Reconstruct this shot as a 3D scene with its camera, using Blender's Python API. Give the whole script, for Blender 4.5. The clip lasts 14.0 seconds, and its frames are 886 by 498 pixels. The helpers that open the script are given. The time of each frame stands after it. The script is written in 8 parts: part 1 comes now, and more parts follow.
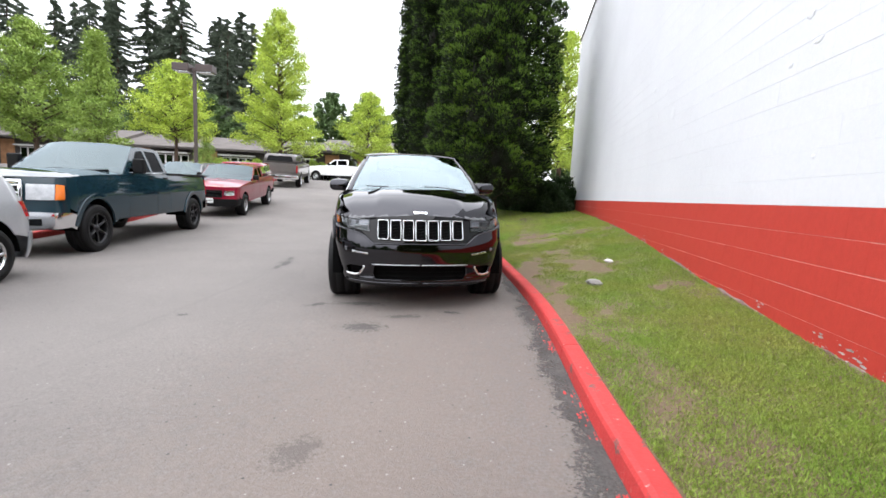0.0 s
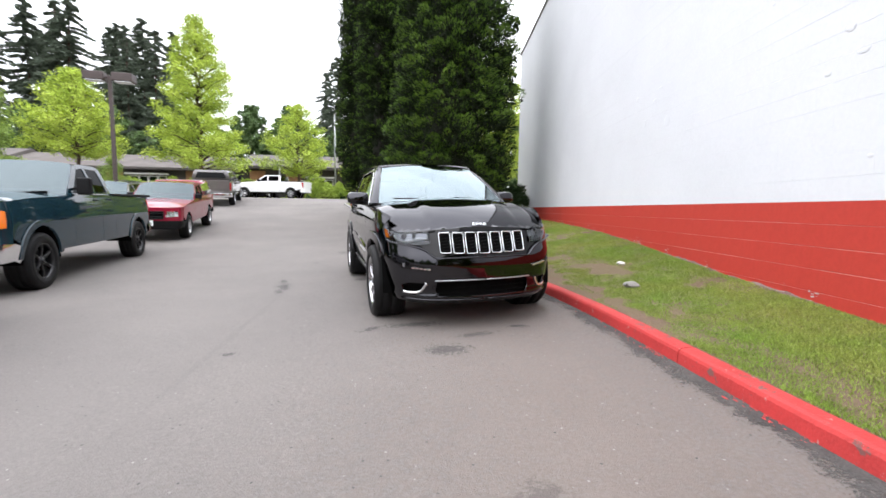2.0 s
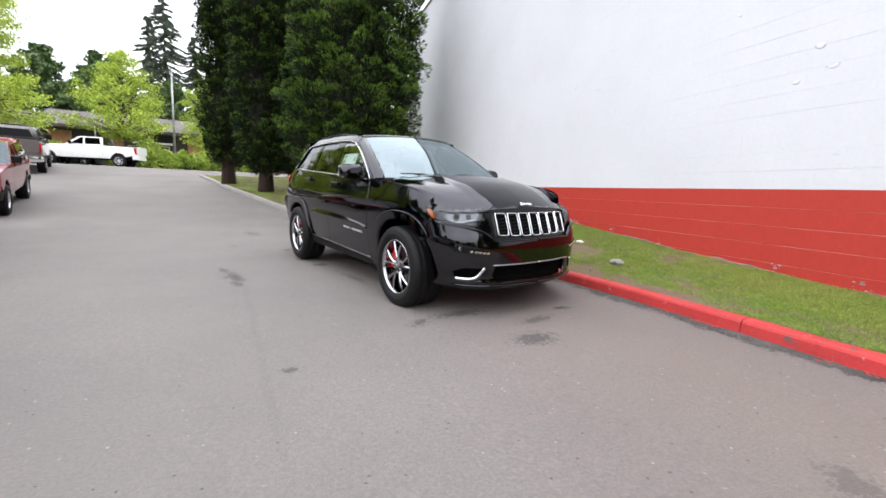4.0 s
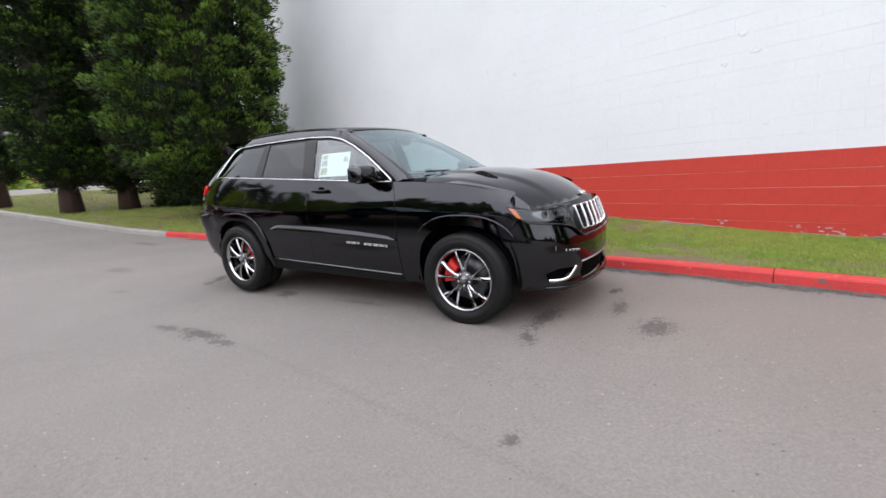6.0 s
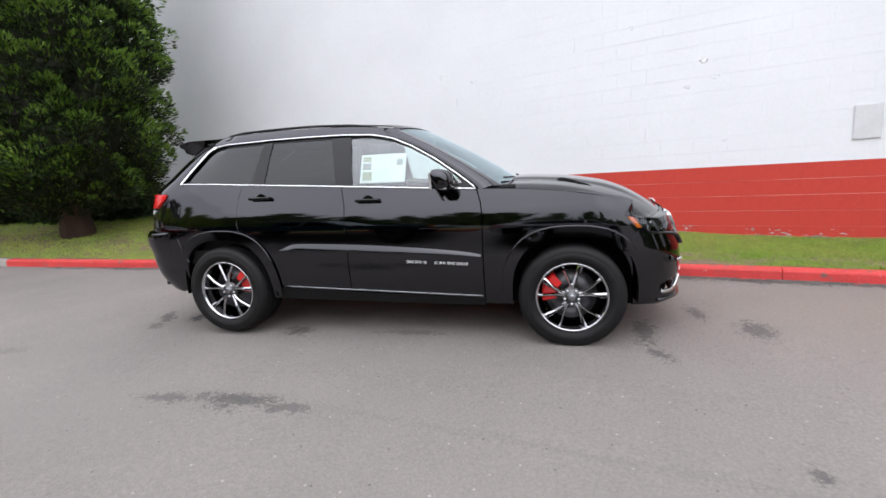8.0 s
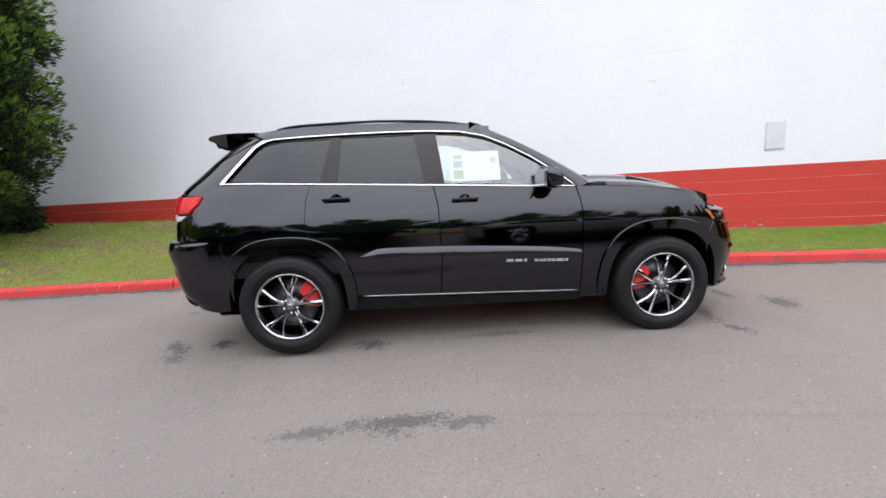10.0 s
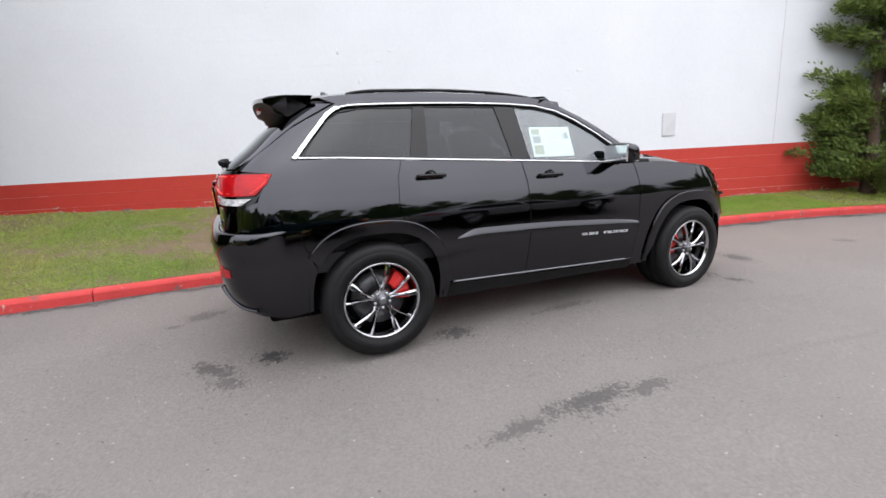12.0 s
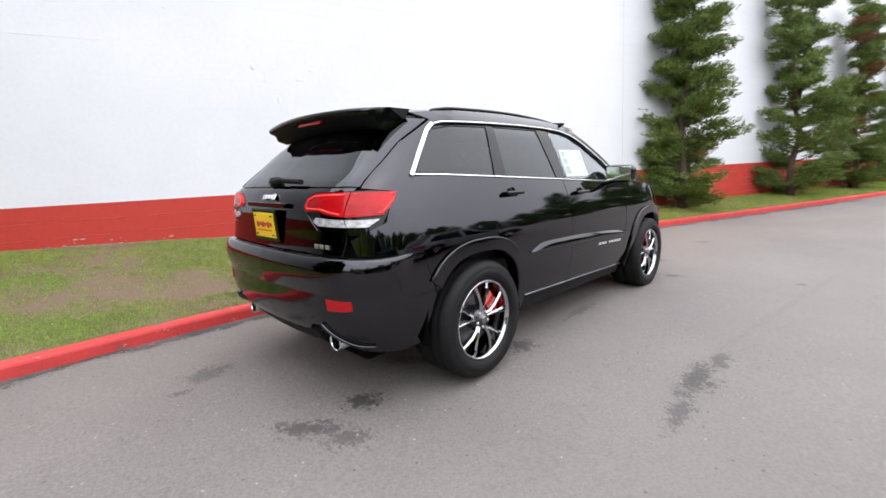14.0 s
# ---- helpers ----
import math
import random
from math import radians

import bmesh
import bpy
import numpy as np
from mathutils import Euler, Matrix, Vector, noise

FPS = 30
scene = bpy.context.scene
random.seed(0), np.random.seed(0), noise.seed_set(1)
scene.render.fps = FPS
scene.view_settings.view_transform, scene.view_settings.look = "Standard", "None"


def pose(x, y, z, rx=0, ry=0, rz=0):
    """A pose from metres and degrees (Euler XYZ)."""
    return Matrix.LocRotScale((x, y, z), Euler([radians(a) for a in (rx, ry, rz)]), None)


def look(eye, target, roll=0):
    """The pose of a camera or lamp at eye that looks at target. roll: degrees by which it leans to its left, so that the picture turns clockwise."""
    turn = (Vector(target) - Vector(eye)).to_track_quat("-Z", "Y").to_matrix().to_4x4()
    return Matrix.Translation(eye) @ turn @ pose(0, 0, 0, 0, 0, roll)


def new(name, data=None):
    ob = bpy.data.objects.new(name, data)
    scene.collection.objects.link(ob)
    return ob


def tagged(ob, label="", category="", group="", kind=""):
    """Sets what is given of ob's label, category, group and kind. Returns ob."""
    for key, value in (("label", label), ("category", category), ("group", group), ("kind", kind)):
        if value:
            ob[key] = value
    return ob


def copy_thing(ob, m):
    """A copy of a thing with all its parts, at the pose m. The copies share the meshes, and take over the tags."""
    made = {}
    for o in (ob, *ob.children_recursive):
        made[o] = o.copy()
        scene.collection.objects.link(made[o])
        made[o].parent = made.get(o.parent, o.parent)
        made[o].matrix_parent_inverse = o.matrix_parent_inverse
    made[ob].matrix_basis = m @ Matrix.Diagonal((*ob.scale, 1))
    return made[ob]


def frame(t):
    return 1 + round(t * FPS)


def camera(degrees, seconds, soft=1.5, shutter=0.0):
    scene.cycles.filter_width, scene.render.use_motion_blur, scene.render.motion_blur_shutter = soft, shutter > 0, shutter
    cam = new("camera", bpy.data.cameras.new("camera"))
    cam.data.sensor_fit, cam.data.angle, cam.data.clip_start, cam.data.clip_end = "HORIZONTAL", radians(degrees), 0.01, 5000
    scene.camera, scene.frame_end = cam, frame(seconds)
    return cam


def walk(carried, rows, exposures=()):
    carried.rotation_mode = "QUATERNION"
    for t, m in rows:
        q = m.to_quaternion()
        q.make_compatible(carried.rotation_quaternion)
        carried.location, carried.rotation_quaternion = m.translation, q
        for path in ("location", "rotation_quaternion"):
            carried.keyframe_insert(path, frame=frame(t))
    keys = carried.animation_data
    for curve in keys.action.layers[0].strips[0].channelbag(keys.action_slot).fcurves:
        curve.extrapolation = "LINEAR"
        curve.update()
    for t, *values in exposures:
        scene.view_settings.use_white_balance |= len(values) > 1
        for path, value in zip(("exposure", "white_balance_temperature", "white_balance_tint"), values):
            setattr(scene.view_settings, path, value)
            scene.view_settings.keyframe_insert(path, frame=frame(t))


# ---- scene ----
# camera and its walk
cam = camera(91.1, 14.0, soft=1.6, shutter=0.3)
PATH = [
    (0, (0.135, 0.321, 1.191), (-0.212, 2.274, 0.943), 2.9),
    (0.5, (-0.128, 0.285, 1.174), (-0.421, 2.248, 0.927), 2.6),
    (1, (-0.452, 0.291, 1.153), (-0.688, 2.262, 0.912), 1.5),
    (1.5, (-0.803, 0.386, 1.146), (-1.002, 2.366, 0.946), 0.7),
    (2, (-1.184, 0.422, 1.133), (-1.202, 2.413, 0.95), 0.7),
    (2.5, (-1.6, 0.493, 1.111), (-1.457, 2.478, 0.905), 0.7),
    (3, (-2.032, 0.656, 1.095), (-1.76, 2.623, 0.858), 1.9),
    (3.5, (-2.475, 0.838, 1.09), (-1.944, 2.753, 0.871), 0.5),
    (3.7, (-2.639, 0.92, 1.085), (-2.061, 2.819, 0.844), 1.2),
    (5.8, (-4.223, 2.385, 1.192), (-2.999, 3.933, 0.867), -2.2),
    (6, (-4.344, 2.546, 1.199), (-3.047, 4.032, 0.87), -3.4),
    (6.5, (-4.549, 2.982, 1.204), (-3.149, 4.365, 0.846), -4.0),
    (7, (-4.719, 3.411, 1.225), (-3.233, 4.709, 0.897), -2.1),
    (7.5, (-4.943, 3.833, 1.248), (-3.325, 4.957, 0.907), -3.1),
    (8, (-5.085, 4.262, 1.25), (-3.385, 5.269, 0.94), -3.0),
    (8.2, (-5.145, 4.424, 1.252), (-3.413, 5.383, 0.966), -2.2),
    (10.3, (-5.681, 6.165, 1.258), (-3.738, 6.519, 0.946), -3.5),
    (10.5, (-5.681, 6.357, 1.267), (-3.724, 6.619, 0.953), -3.4),
    (11, (-5.662, 6.805, 1.277), (-3.687, 6.929, 0.992), -1.9),
    (11.5, (-5.693, 7.263, 1.301), (-3.719, 7.203, 0.986), -3.2),
    (12, (-5.614, 7.702, 1.284), (-3.667, 7.491, 0.88), -3.1),
    (12.5, (-5.531, 8.107, 1.292), (-3.606, 7.685, 0.95), -4.3),
    (13, (-5.425, 8.507, 1.294), (-3.54, 7.922, 0.97), -4.0),
    (13.5, (-5.246, 8.888, 1.301), (-3.399, 8.19, 0.985), -2.7),
    (14, (-5.1, 9.3, 1.303), (-3.36, 8.368, 0.984), -3.3),
]
EXPOSURES = ((0.0, 0.21, 6500, 11), (3.0, 0.14, 6500, 12), (6.0, -0.04, 6500, 12), (10.5, 0.07, 6500, 12), (12.0, 0.04, 6500, 12), (14.0, 0.20, 6500, 12))
walk(cam, [(t, look(eye, target, roll)) for t, eye, target, roll in PATH], EXPOSURES)

# overcast daylight: a bright white sky and a wide, weak sun behind the cloud
SUN_EL, SUN_AZ = 58.0, 235.0
world = bpy.data.worlds.new("overcast_sky")
world.use_nodes = True
scene.world = world
wt = world.node_tree
wt.nodes.clear()
w_out = wt.nodes.new("ShaderNodeOutputWorld")
w_bg = wt.nodes.new("ShaderNodeBackground")
w_sky = wt.nodes.new("ShaderNodeTexSky")
w_sky.sky_type = "NISHITA"
w_sky.sun_disc = False
w_sky.sun_elevation = radians(SUN_EL)
w_sky.sun_rotation = radians(SUN_AZ)
w_sky.dust_density, w_sky.air_density, w_sky.ozone_density = 4.0, 1.0, 1.0
w_mix = wt.nodes.new("ShaderNodeMix")
w_mix.data_type = "RGBA"
w_mix.inputs["Factor"].default_value = 0.93
w_tc = wt.nodes.new("ShaderNodeTexCoord")
w_noise = wt.nodes.new("ShaderNodeTexNoise")
w_noise.inputs["Scale"].default_value = 1.6
w_noise.inputs["Detail"].default_value = 5.0
w_ramp = wt.nodes.new("ShaderNodeValToRGB")
w_ramp.color_ramp.elements[0].position = 0.32
w_ramp.color_ramp.elements[0].color = (8.7, 9.05, 9.8, 1)
w_ramp.color_ramp.elements[1].position = 0.7
w_ramp.color_ramp.elements[1].color = (12.5, 12.7, 13.3, 1)
wt.links.new(w_tc.outputs["Generated"], w_noise.inputs["Vector"])
wt.links.new(w_noise.outputs["Fac"], w_ramp.inputs["Fac"])
wt.links.new(w_sky.outputs["Color"], w_mix.inputs[6])
wt.links.new(w_ramp.outputs["Color"], w_mix.inputs[7])
# an overcast sky is brighter overhead than at the horizon
w_sep = wt.nodes.new("ShaderNodeSeparateXYZ")
w_up = wt.nodes.new("ShaderNodeMapRange")
w_up.inputs["From Min"].default_value, w_up.inputs["From Max"].default_value = 0.0, 1.0
w_up.inputs["To Min"].default_value, w_up.inputs["To Max"].default_value = 0.92, 2.25
w_mul = wt.nodes.new("ShaderNodeVectorMath")
w_mul.operation = "SCALE"
wt.links.new(w_tc.outputs["Generated"], w_sep.inputs[0])
wt.links.new(w_sep.outputs["Z"], w_up.inputs["Value"])
wt.links.new(w_mix.outputs[2], w_mul.inputs[0])
wt.links.new(w_up.outputs["Result"], w_mul.inputs["Scale"])
wt.links.new(w_mul.outputs[0], w_bg.inputs["Color"])
w_bg.inputs["Strength"].default_value = 0.150
wt.links.new(w_bg.outputs["Background"], w_out.inputs["Surface"])

sun = new("sun", bpy.data.lights.new("sun", "SUN"))
sun.data.energy = 1.0
sun.data.angle = radians(120)
sun.data.color = (1.0, 0.97, 0.93)
sun.matrix_world = look((0, 0, 30), (30 * math.sin(radians(SUN_AZ)) * -0.6, 30 * math.cos(radians(SUN_AZ)) * -0.6, 0))
scene.view_settings.exposure = 0.0

# ---- materials ----
def nd(nt, kind, **vals):
    n = nt.nodes.new(kind)
    for k, v in vals.items():
        n.inputs[k.replace("_", " ")].default_value = v
    return n


def surf(name, col, rough=0.6, var=0.12, scale=3.0, fine=40.0, bump=0.0, bscale=60.0, metal=0.0, coat=0.0,
         col2=None, spots=None, rvar=0.08, object_random=0.0, island_random=0.0, stretch=(1, 1, 1), spec=0.5):
    """A surface with two scales of colour variation, optional second colour, relief and gloss variation."""
    m = bpy.data.materials.new(name)
    m.use_nodes = True
    nt = m.node_tree
    b = nt.nodes["Principled BSDF"]
    b.inputs["Metallic"].default_value = metal
    b.inputs["Coat Weight"].default_value = coat
    b.inputs["Coat Roughness"].default_value = 0.03
    b.inputs["Specular IOR Level"].default_value = spec
    tc = nt.nodes.new("ShaderNodeTexCoord")
    mp = nt.nodes.new("ShaderNodeMapping")
    mp.inputs["Scale"].default_value = stretch
    nt.links.new(tc.outputs["Object"], mp.inputs["Vector"])
    n1 = nd(nt, "ShaderNodeTexNoise", Scale=scale, Detail=5.0, Roughness=0.6)
    n2 = nd(nt, "ShaderNodeTexNoise", Scale=fine, Detail=3.0, Roughness=0.6)
    for n in (n1, n2):
        nt.links.new(mp.outputs["Vector"], n.inputs["Vector"])
    mix = nt.nodes.new("ShaderNodeMix")
    mix.data_type = "RGBA"
    c2 = col2 or tuple(c * (1 - 2 * var) for c in col)
    mix.inputs[6].default_value = (*col, 1)
    mix.inputs[7].default_value = (*c2, 1)
    mr = nt.nodes.new("ShaderNodeMapRange")
    mr.inputs["From Min"].default_value, mr.inputs["From Max"].default_value = 0.35, 0.7
    nt.links.new(n1.outputs["Fac"], mr.inputs["Value"])
    nt.links.new(mr.outputs["Result"], mix.inputs["Factor"])
    hsv = nt.nodes.new("ShaderNodeHueSaturation")
    nt.links.new(mix.outputs[2], hsv.inputs["Color"])
    mv = nt.nodes.new("ShaderNodeMapRange")
    mv.inputs["From Min"].default_value, mv.inputs["From Max"].default_value = 0.25, 0.75
    mv.inputs["To Min"].default_value, mv.inputs["To Max"].default_value = 1 - var, 1 + var
    nt.links.new(n2.outputs["Fac"], mv.inputs["Value"])
    last = mv.outputs["Result"]
    for amount, node, socket in ((object_random, "ShaderNodeObjectInfo", "Random"), (island_random, "ShaderNodeNewGeometry", "Random Per Island")):
        if amount:
            oi = nt.nodes.new(node)
            mo = nt.nodes.new("ShaderNodeMapRange")
            mo.inputs["To Min"].default_value, mo.inputs["To Max"].default_value = 1 - amount, 1 + amount
            nt.links.new(oi.outputs[socket], mo.inputs["Value"])
            mul = nt.nodes.new("ShaderNodeMath")
            mul.operation = "MULTIPLY"
            nt.links.new(last, mul.inputs[0])
            nt.links.new(mo.outputs["Result"], mul.inputs[1])
            last = mul.outputs[0]
    nt.links.new(last, hsv.inputs["Value"])
    nt.links.new(hsv.outputs["Color"], b.inputs["Base Color"])
    rr = nt.nodes.new("ShaderNodeMapRange")
    rr.inputs["To Min"].default_value, rr.inputs["To Max"].default_value = max(0.02, rough - rvar), min(1, rough + rvar)
    nt.links.new(n1.outputs["Fac"], rr.inputs["Value"])
    nt.links.new(rr.outputs["Result"], b.inputs["Roughness"])
    if bump:
        n3 = nd(nt, "ShaderNodeTexNoise", Scale=bscale, Detail=4.0)
        nt.links.new(mp.outputs["Vector"], n3.inputs["Vector"])
        bp = nt.nodes.new("ShaderNodeBump")
        bp.inputs["Strength"].default_value = bump
        bp.inputs["Distance"].default_value = 0.01
        nt.links.new(n3.outputs["Fac"], bp.inputs["Height"])
        nt.links.new(bp.outputs["Normal"], b.inputs["Normal"])
    return m


def plain(name, col, rough=0.4, metal=0.0, coat=0.0, emit=None, spec=0.5):
    m = bpy.data.materials.new(name)
    m.use_nodes = True
    b = m.node_tree.nodes["Principled BSDF"]
    b.inputs["Base Color"].default_value = (*col, 1)
    b.inputs["Roughness"].default_value = rough
    b.inputs["Metallic"].default_value = metal
    b.inputs["Coat Weight"].default_value = coat
    b.inputs["Coat Roughness"].default_value = 0.02
    b.inputs["Specular IOR Level"].default_value = spec
    return m


def glass(name, tint, rough=0.0, gloss=0.09, ior=1.5, sheen=(0.95, 0.98, 1.0)):
    """A thin pane: tinted see-through with a mirror gloss that grows at grazing angles."""
    m = bpy.data.materials.new(name)
    m.use_nodes = True
    nt = m.node_tree
    nt.nodes.clear()
    out = nt.nodes.new("ShaderNodeOutputMaterial")
    tr = nt.nodes.new("ShaderNodeBsdfTransparent")
    tr.inputs["Color"].default_value = (*tint, 1)
    gl = nt.nodes.new("ShaderNodeBsdfGlossy")
    gl.inputs["Roughness"].default_value = rough
    gl.inputs["Color"].default_value = (*sheen, 1)
    fr = nt.nodes.new("ShaderNodeFresnel")
    fr.inputs["IOR"].default_value = ior
    ad = nt.nodes.new("ShaderNodeMath")
    ad.operation = "ADD"
    ad.use_clamp = True
    ad.inputs[1].default_value = gloss
    mx = nt.nodes.new("ShaderNodeMixShader")
    nt.links.new(fr.outputs[0], ad.inputs[0])
    nt.links.new(ad.outputs[0], mx.inputs[0])
    nt.links.new(tr.outputs[0], mx.inputs[1])
    nt.links.new(gl.outputs[0], mx.inputs[2])
    nt.links.new(mx.outputs[0], out.inputs["Surface"])
    return m


M_ASPHALT = surf("asphalt", (0.180, 0.163, 0.151), 0.88, 0.30, 0.45, 60.0, 0.8, 130.0, col2=(0.142, 0.130, 0.122))


def stained(m, stains, tone=(0.038, 0.037, 0.036), soft=0.0, chips=True):
    """Adds damp and oil stains of broken outline to the asphalt, and pale stone chips in its surface. Rows: x, y, half length, half width, turn, strength."""
    nt = m.node_tree
    b = nt.nodes["Principled BSDF"]
    base = b.inputs["Base Color"].links[0].from_socket
    tc = nt.nodes.new("ShaderNodeTexCoord")
    n = nd(nt, "ShaderNodeTexNoise", Scale=15.0, Detail=9.0, Roughness=0.88)
    nt.links.new(tc.outputs["Object"], n.inputs["Vector"])
    total = None
    for x, y, a, c, turn, k in stains:
        mp = nt.nodes.new("ShaderNodeMapping")
        mp.vector_type = "TEXTURE"
        mp.inputs["Location"].default_value = (x, y, 0)
        mp.inputs["Rotation"].default_value = (0, 0, radians(turn))
        mp.inputs["Scale"].default_value = (a, c, 1000)
        nt.links.new(tc.outputs["Object"], mp.inputs["Vector"])
        ln = nt.nodes.new("ShaderNodeVectorMath")
        ln.operation = "LENGTH"
        nt.links.new(mp.outputs["Vector"], ln.inputs[0])
        ad = nt.nodes.new("ShaderNodeMath")
        ad.operation = "MULTIPLY_ADD"
        nt.links.new(n.outputs["Fac"], ad.inputs[0])
        ad.inputs[1].default_value = 4.6
        nt.links.new(ln.outputs["Value"], ad.inputs[2])
        mr = nt.nodes.new("ShaderNodeMapRange")
        mr.interpolation_type = "SMOOTHSTEP"
        mr.inputs["From Min"].default_value, mr.inputs["From Max"].default_value = 3.05 + soft, 2.6 - soft
        mr.inputs["To Min"].default_value, mr.inputs["To Max"].default_value = 0.0, k
        nt.links.new(ad.outputs[0], mr.inputs["Value"])
        if total is None:
            total = mr.outputs["Result"]
        else:
            mx = nt.nodes.new("ShaderNodeMath")
            mx.operation = "MAXIMUM"
            nt.links.new(total, mx.inputs[0])
            nt.links.new(mr.outputs["Result"], mx.inputs[1])
            total = mx.outputs[0]
    mix = nt.nodes.new("ShaderNodeMix")
    mix.data_type = "RGBA"
    nt.links.new(total, mix.inputs["Factor"])
    nt.links.new(base, mix.inputs[6])
    mix.inputs[7].default_value = (*tone, 1)
    if not chips:
        nt.links.new(mix.outputs[2], b.inputs["Base Color"])
        return
    # pale chips and dark pores
    vo = nt.nodes.new("ShaderNodeTexVoronoi")
    vo.inputs["Scale"].default_value = 26.0
    nt.links.new(tc.outputs["Object"], vo.inputs["Vector"])
    sep = nt.nodes.new("ShaderNodeSeparateColor")
    nt.links.new(vo.outputs["Color"], sep.inputs[0])
    rare = nt.nodes.new("ShaderNodeMath")
    rare.operation = "GREATER_THAN"
    rare.inputs[1].default_value = 0.945
    nt.links.new(sep.outputs[0], rare.inputs[0])
    close = nt.nodes.new("ShaderNodeMath")
    close.operation = "LESS_THAN"
    close.inputs[1].default_value = 0.17
    nt.links.new(vo.outputs["Distance"], close.inputs[0])
    chip = nt.nodes.new("ShaderNodeMath")
    chip.operation = "MULTIPLY"
    nt.links.new(rare.outputs[0], chip.inputs[0])
    nt.links.new(close.outputs[0], chip.inputs[1])
    mix2 = nt.nodes.new("ShaderNodeMix")
    mix2.data_type = "RGBA"
    nt.links.new(chip.outputs[0], mix2.inputs["Factor"])
    nt.links.new(mix.outputs[2], mix2.inputs[6])
    mix2.inputs[7].default_value = (0.30, 0.285, 0.268, 1)
    dark = nt.nodes.new("ShaderNodeMath")
    dark.operation = "LESS_THAN"
    dark.inputs[1].default_value = 0.05
    nt.links.new(sep.outputs[1], dark.inputs[0])
    dk = nt.nodes.new("ShaderNodeMath")
    dk.operation = "MULTIPLY"
    nt.links.new(dark.outputs[0], dk.inputs[0])
    nt.links.new(close.outputs[0], dk.inputs[1])
    mix3 = nt.nodes.new("ShaderNodeMix")
    mix3.data_type = "RGBA"
    nt.links.new(dk.outputs[0], mix3.inputs["Factor"])
    nt.links.new(mix2.outputs[2], mix3.inputs[6])
    mix3.inputs[7].default_value = (0.07, 0.069, 0.067, 1)
    nt.links.new(mix3.outputs[2], b.inputs["Base Color"])


# brown dust along the kerb and worn, paler wheel tracks
stained(M_ASPHALT, [(-0.4, 2.2, 1.7, 7.0, 0, 0.5), (-0.9, 8.5, 1.4, 3.0, 18, 0.3), (-1.2, -2.0, 2.0, 5.0, 0, 0.25)], (0.205, 0.158, 0.130), 0.5, False)
stained(M_ASPHALT, [(-3.4, 2.5, 1.6, 9.0, 8, 0.4), (-4.6, 9.5, 1.4, 9.0, 17, 0.4)], (0.196, 0.182, 0.171), 0.6, False)
stained(M_ASPHALT, [(-3.15, 4.4, 3.2, 0.05, 98, 0.10), (-3.57, 6.72, 0.52, 0.13, 108, 0.75), (-3.60, 6.75, 0.26, 0.16, 108, 0.7), (-3.50, 6.35, 0.30, 0.10, 108, 0.6), (-3.74, 7.15, 0.34, 0.10, 112, 0.6), (-1.18, 3.84, 0.30, 0.20, 10, 0.7), (-2.68, 8.62, 0.20, 0.15, 70, 1.0), (-2.80, 8.95, 0.30, 0.13, 60, 0.75), (-3.0, 8.80, 0.20, 0.14, 55, 0.6), (-1.73, 9.43, 0.26, 0.18, 100, 0.5), (-1.95, 9.6, 0.10, 0.06, 100, 0.5),
                    (-2.54, 7.32, 0.22, 0.16, 90, 0.8), (-0.80, 2.02, 0.22, 0.16, 70, 0.4), (-0.49, 4.50, 0.16, 0.08, 0, 0.8), (-1.5, 4.6, 0.4, 0.14, 10, 0.7), (-0.9, 4.25, 0.28, 0.10, 20, 0.6), (-2.91, 3.78, 0.09, 0.07, 0, 0.7),
                    (-1.9, 4.45, 0.2, 0.10, 40, 0.7), (-3.0, 13.9, 0.7, 0.16, 110, 0.55), (-3.75, 11.2, 0.5, 0.22, 110, 0.45), (-3.9, 9.4, 0.25, 0.12, 110, 0.3), (-2.3, 8.15, 0.3, 0.10, 60, 0.5), (-2.2, 6.3, 0.5, 0.09, 107, 0.5)])
M_WALL = surf("white_painted_block", (0.715, 0.735, 0.765), 0.6, 0.025, 0.5, 25.0, 0.12, 70.0, col2=(0.665, 0.683, 0.712))
M_REDWALL = surf("red_painted_block", (0.50, 0.052, 0.036), 0.6, 0.06, 0.9, 25.0, 0.15, 90.0, col2=(0.41, 0.040, 0.030), spec=0.25)
M_REDPALE = surf("thin_red_paint_in_joints", (0.66, 0.33, 0.29), 0.7, 0.12, 2.5, 25.0, 0.2, 90.0, col2=(0.48, 0.10, 0.08))
M_KERB = surf("red_painted_kerb", (0.53, 0.048, 0.046), 0.6, 0.10, 3.0, 40.0, 0.35, 60.0, col2=(0.42, 0.04, 0.038), object_random=0.08, spec=0.3)


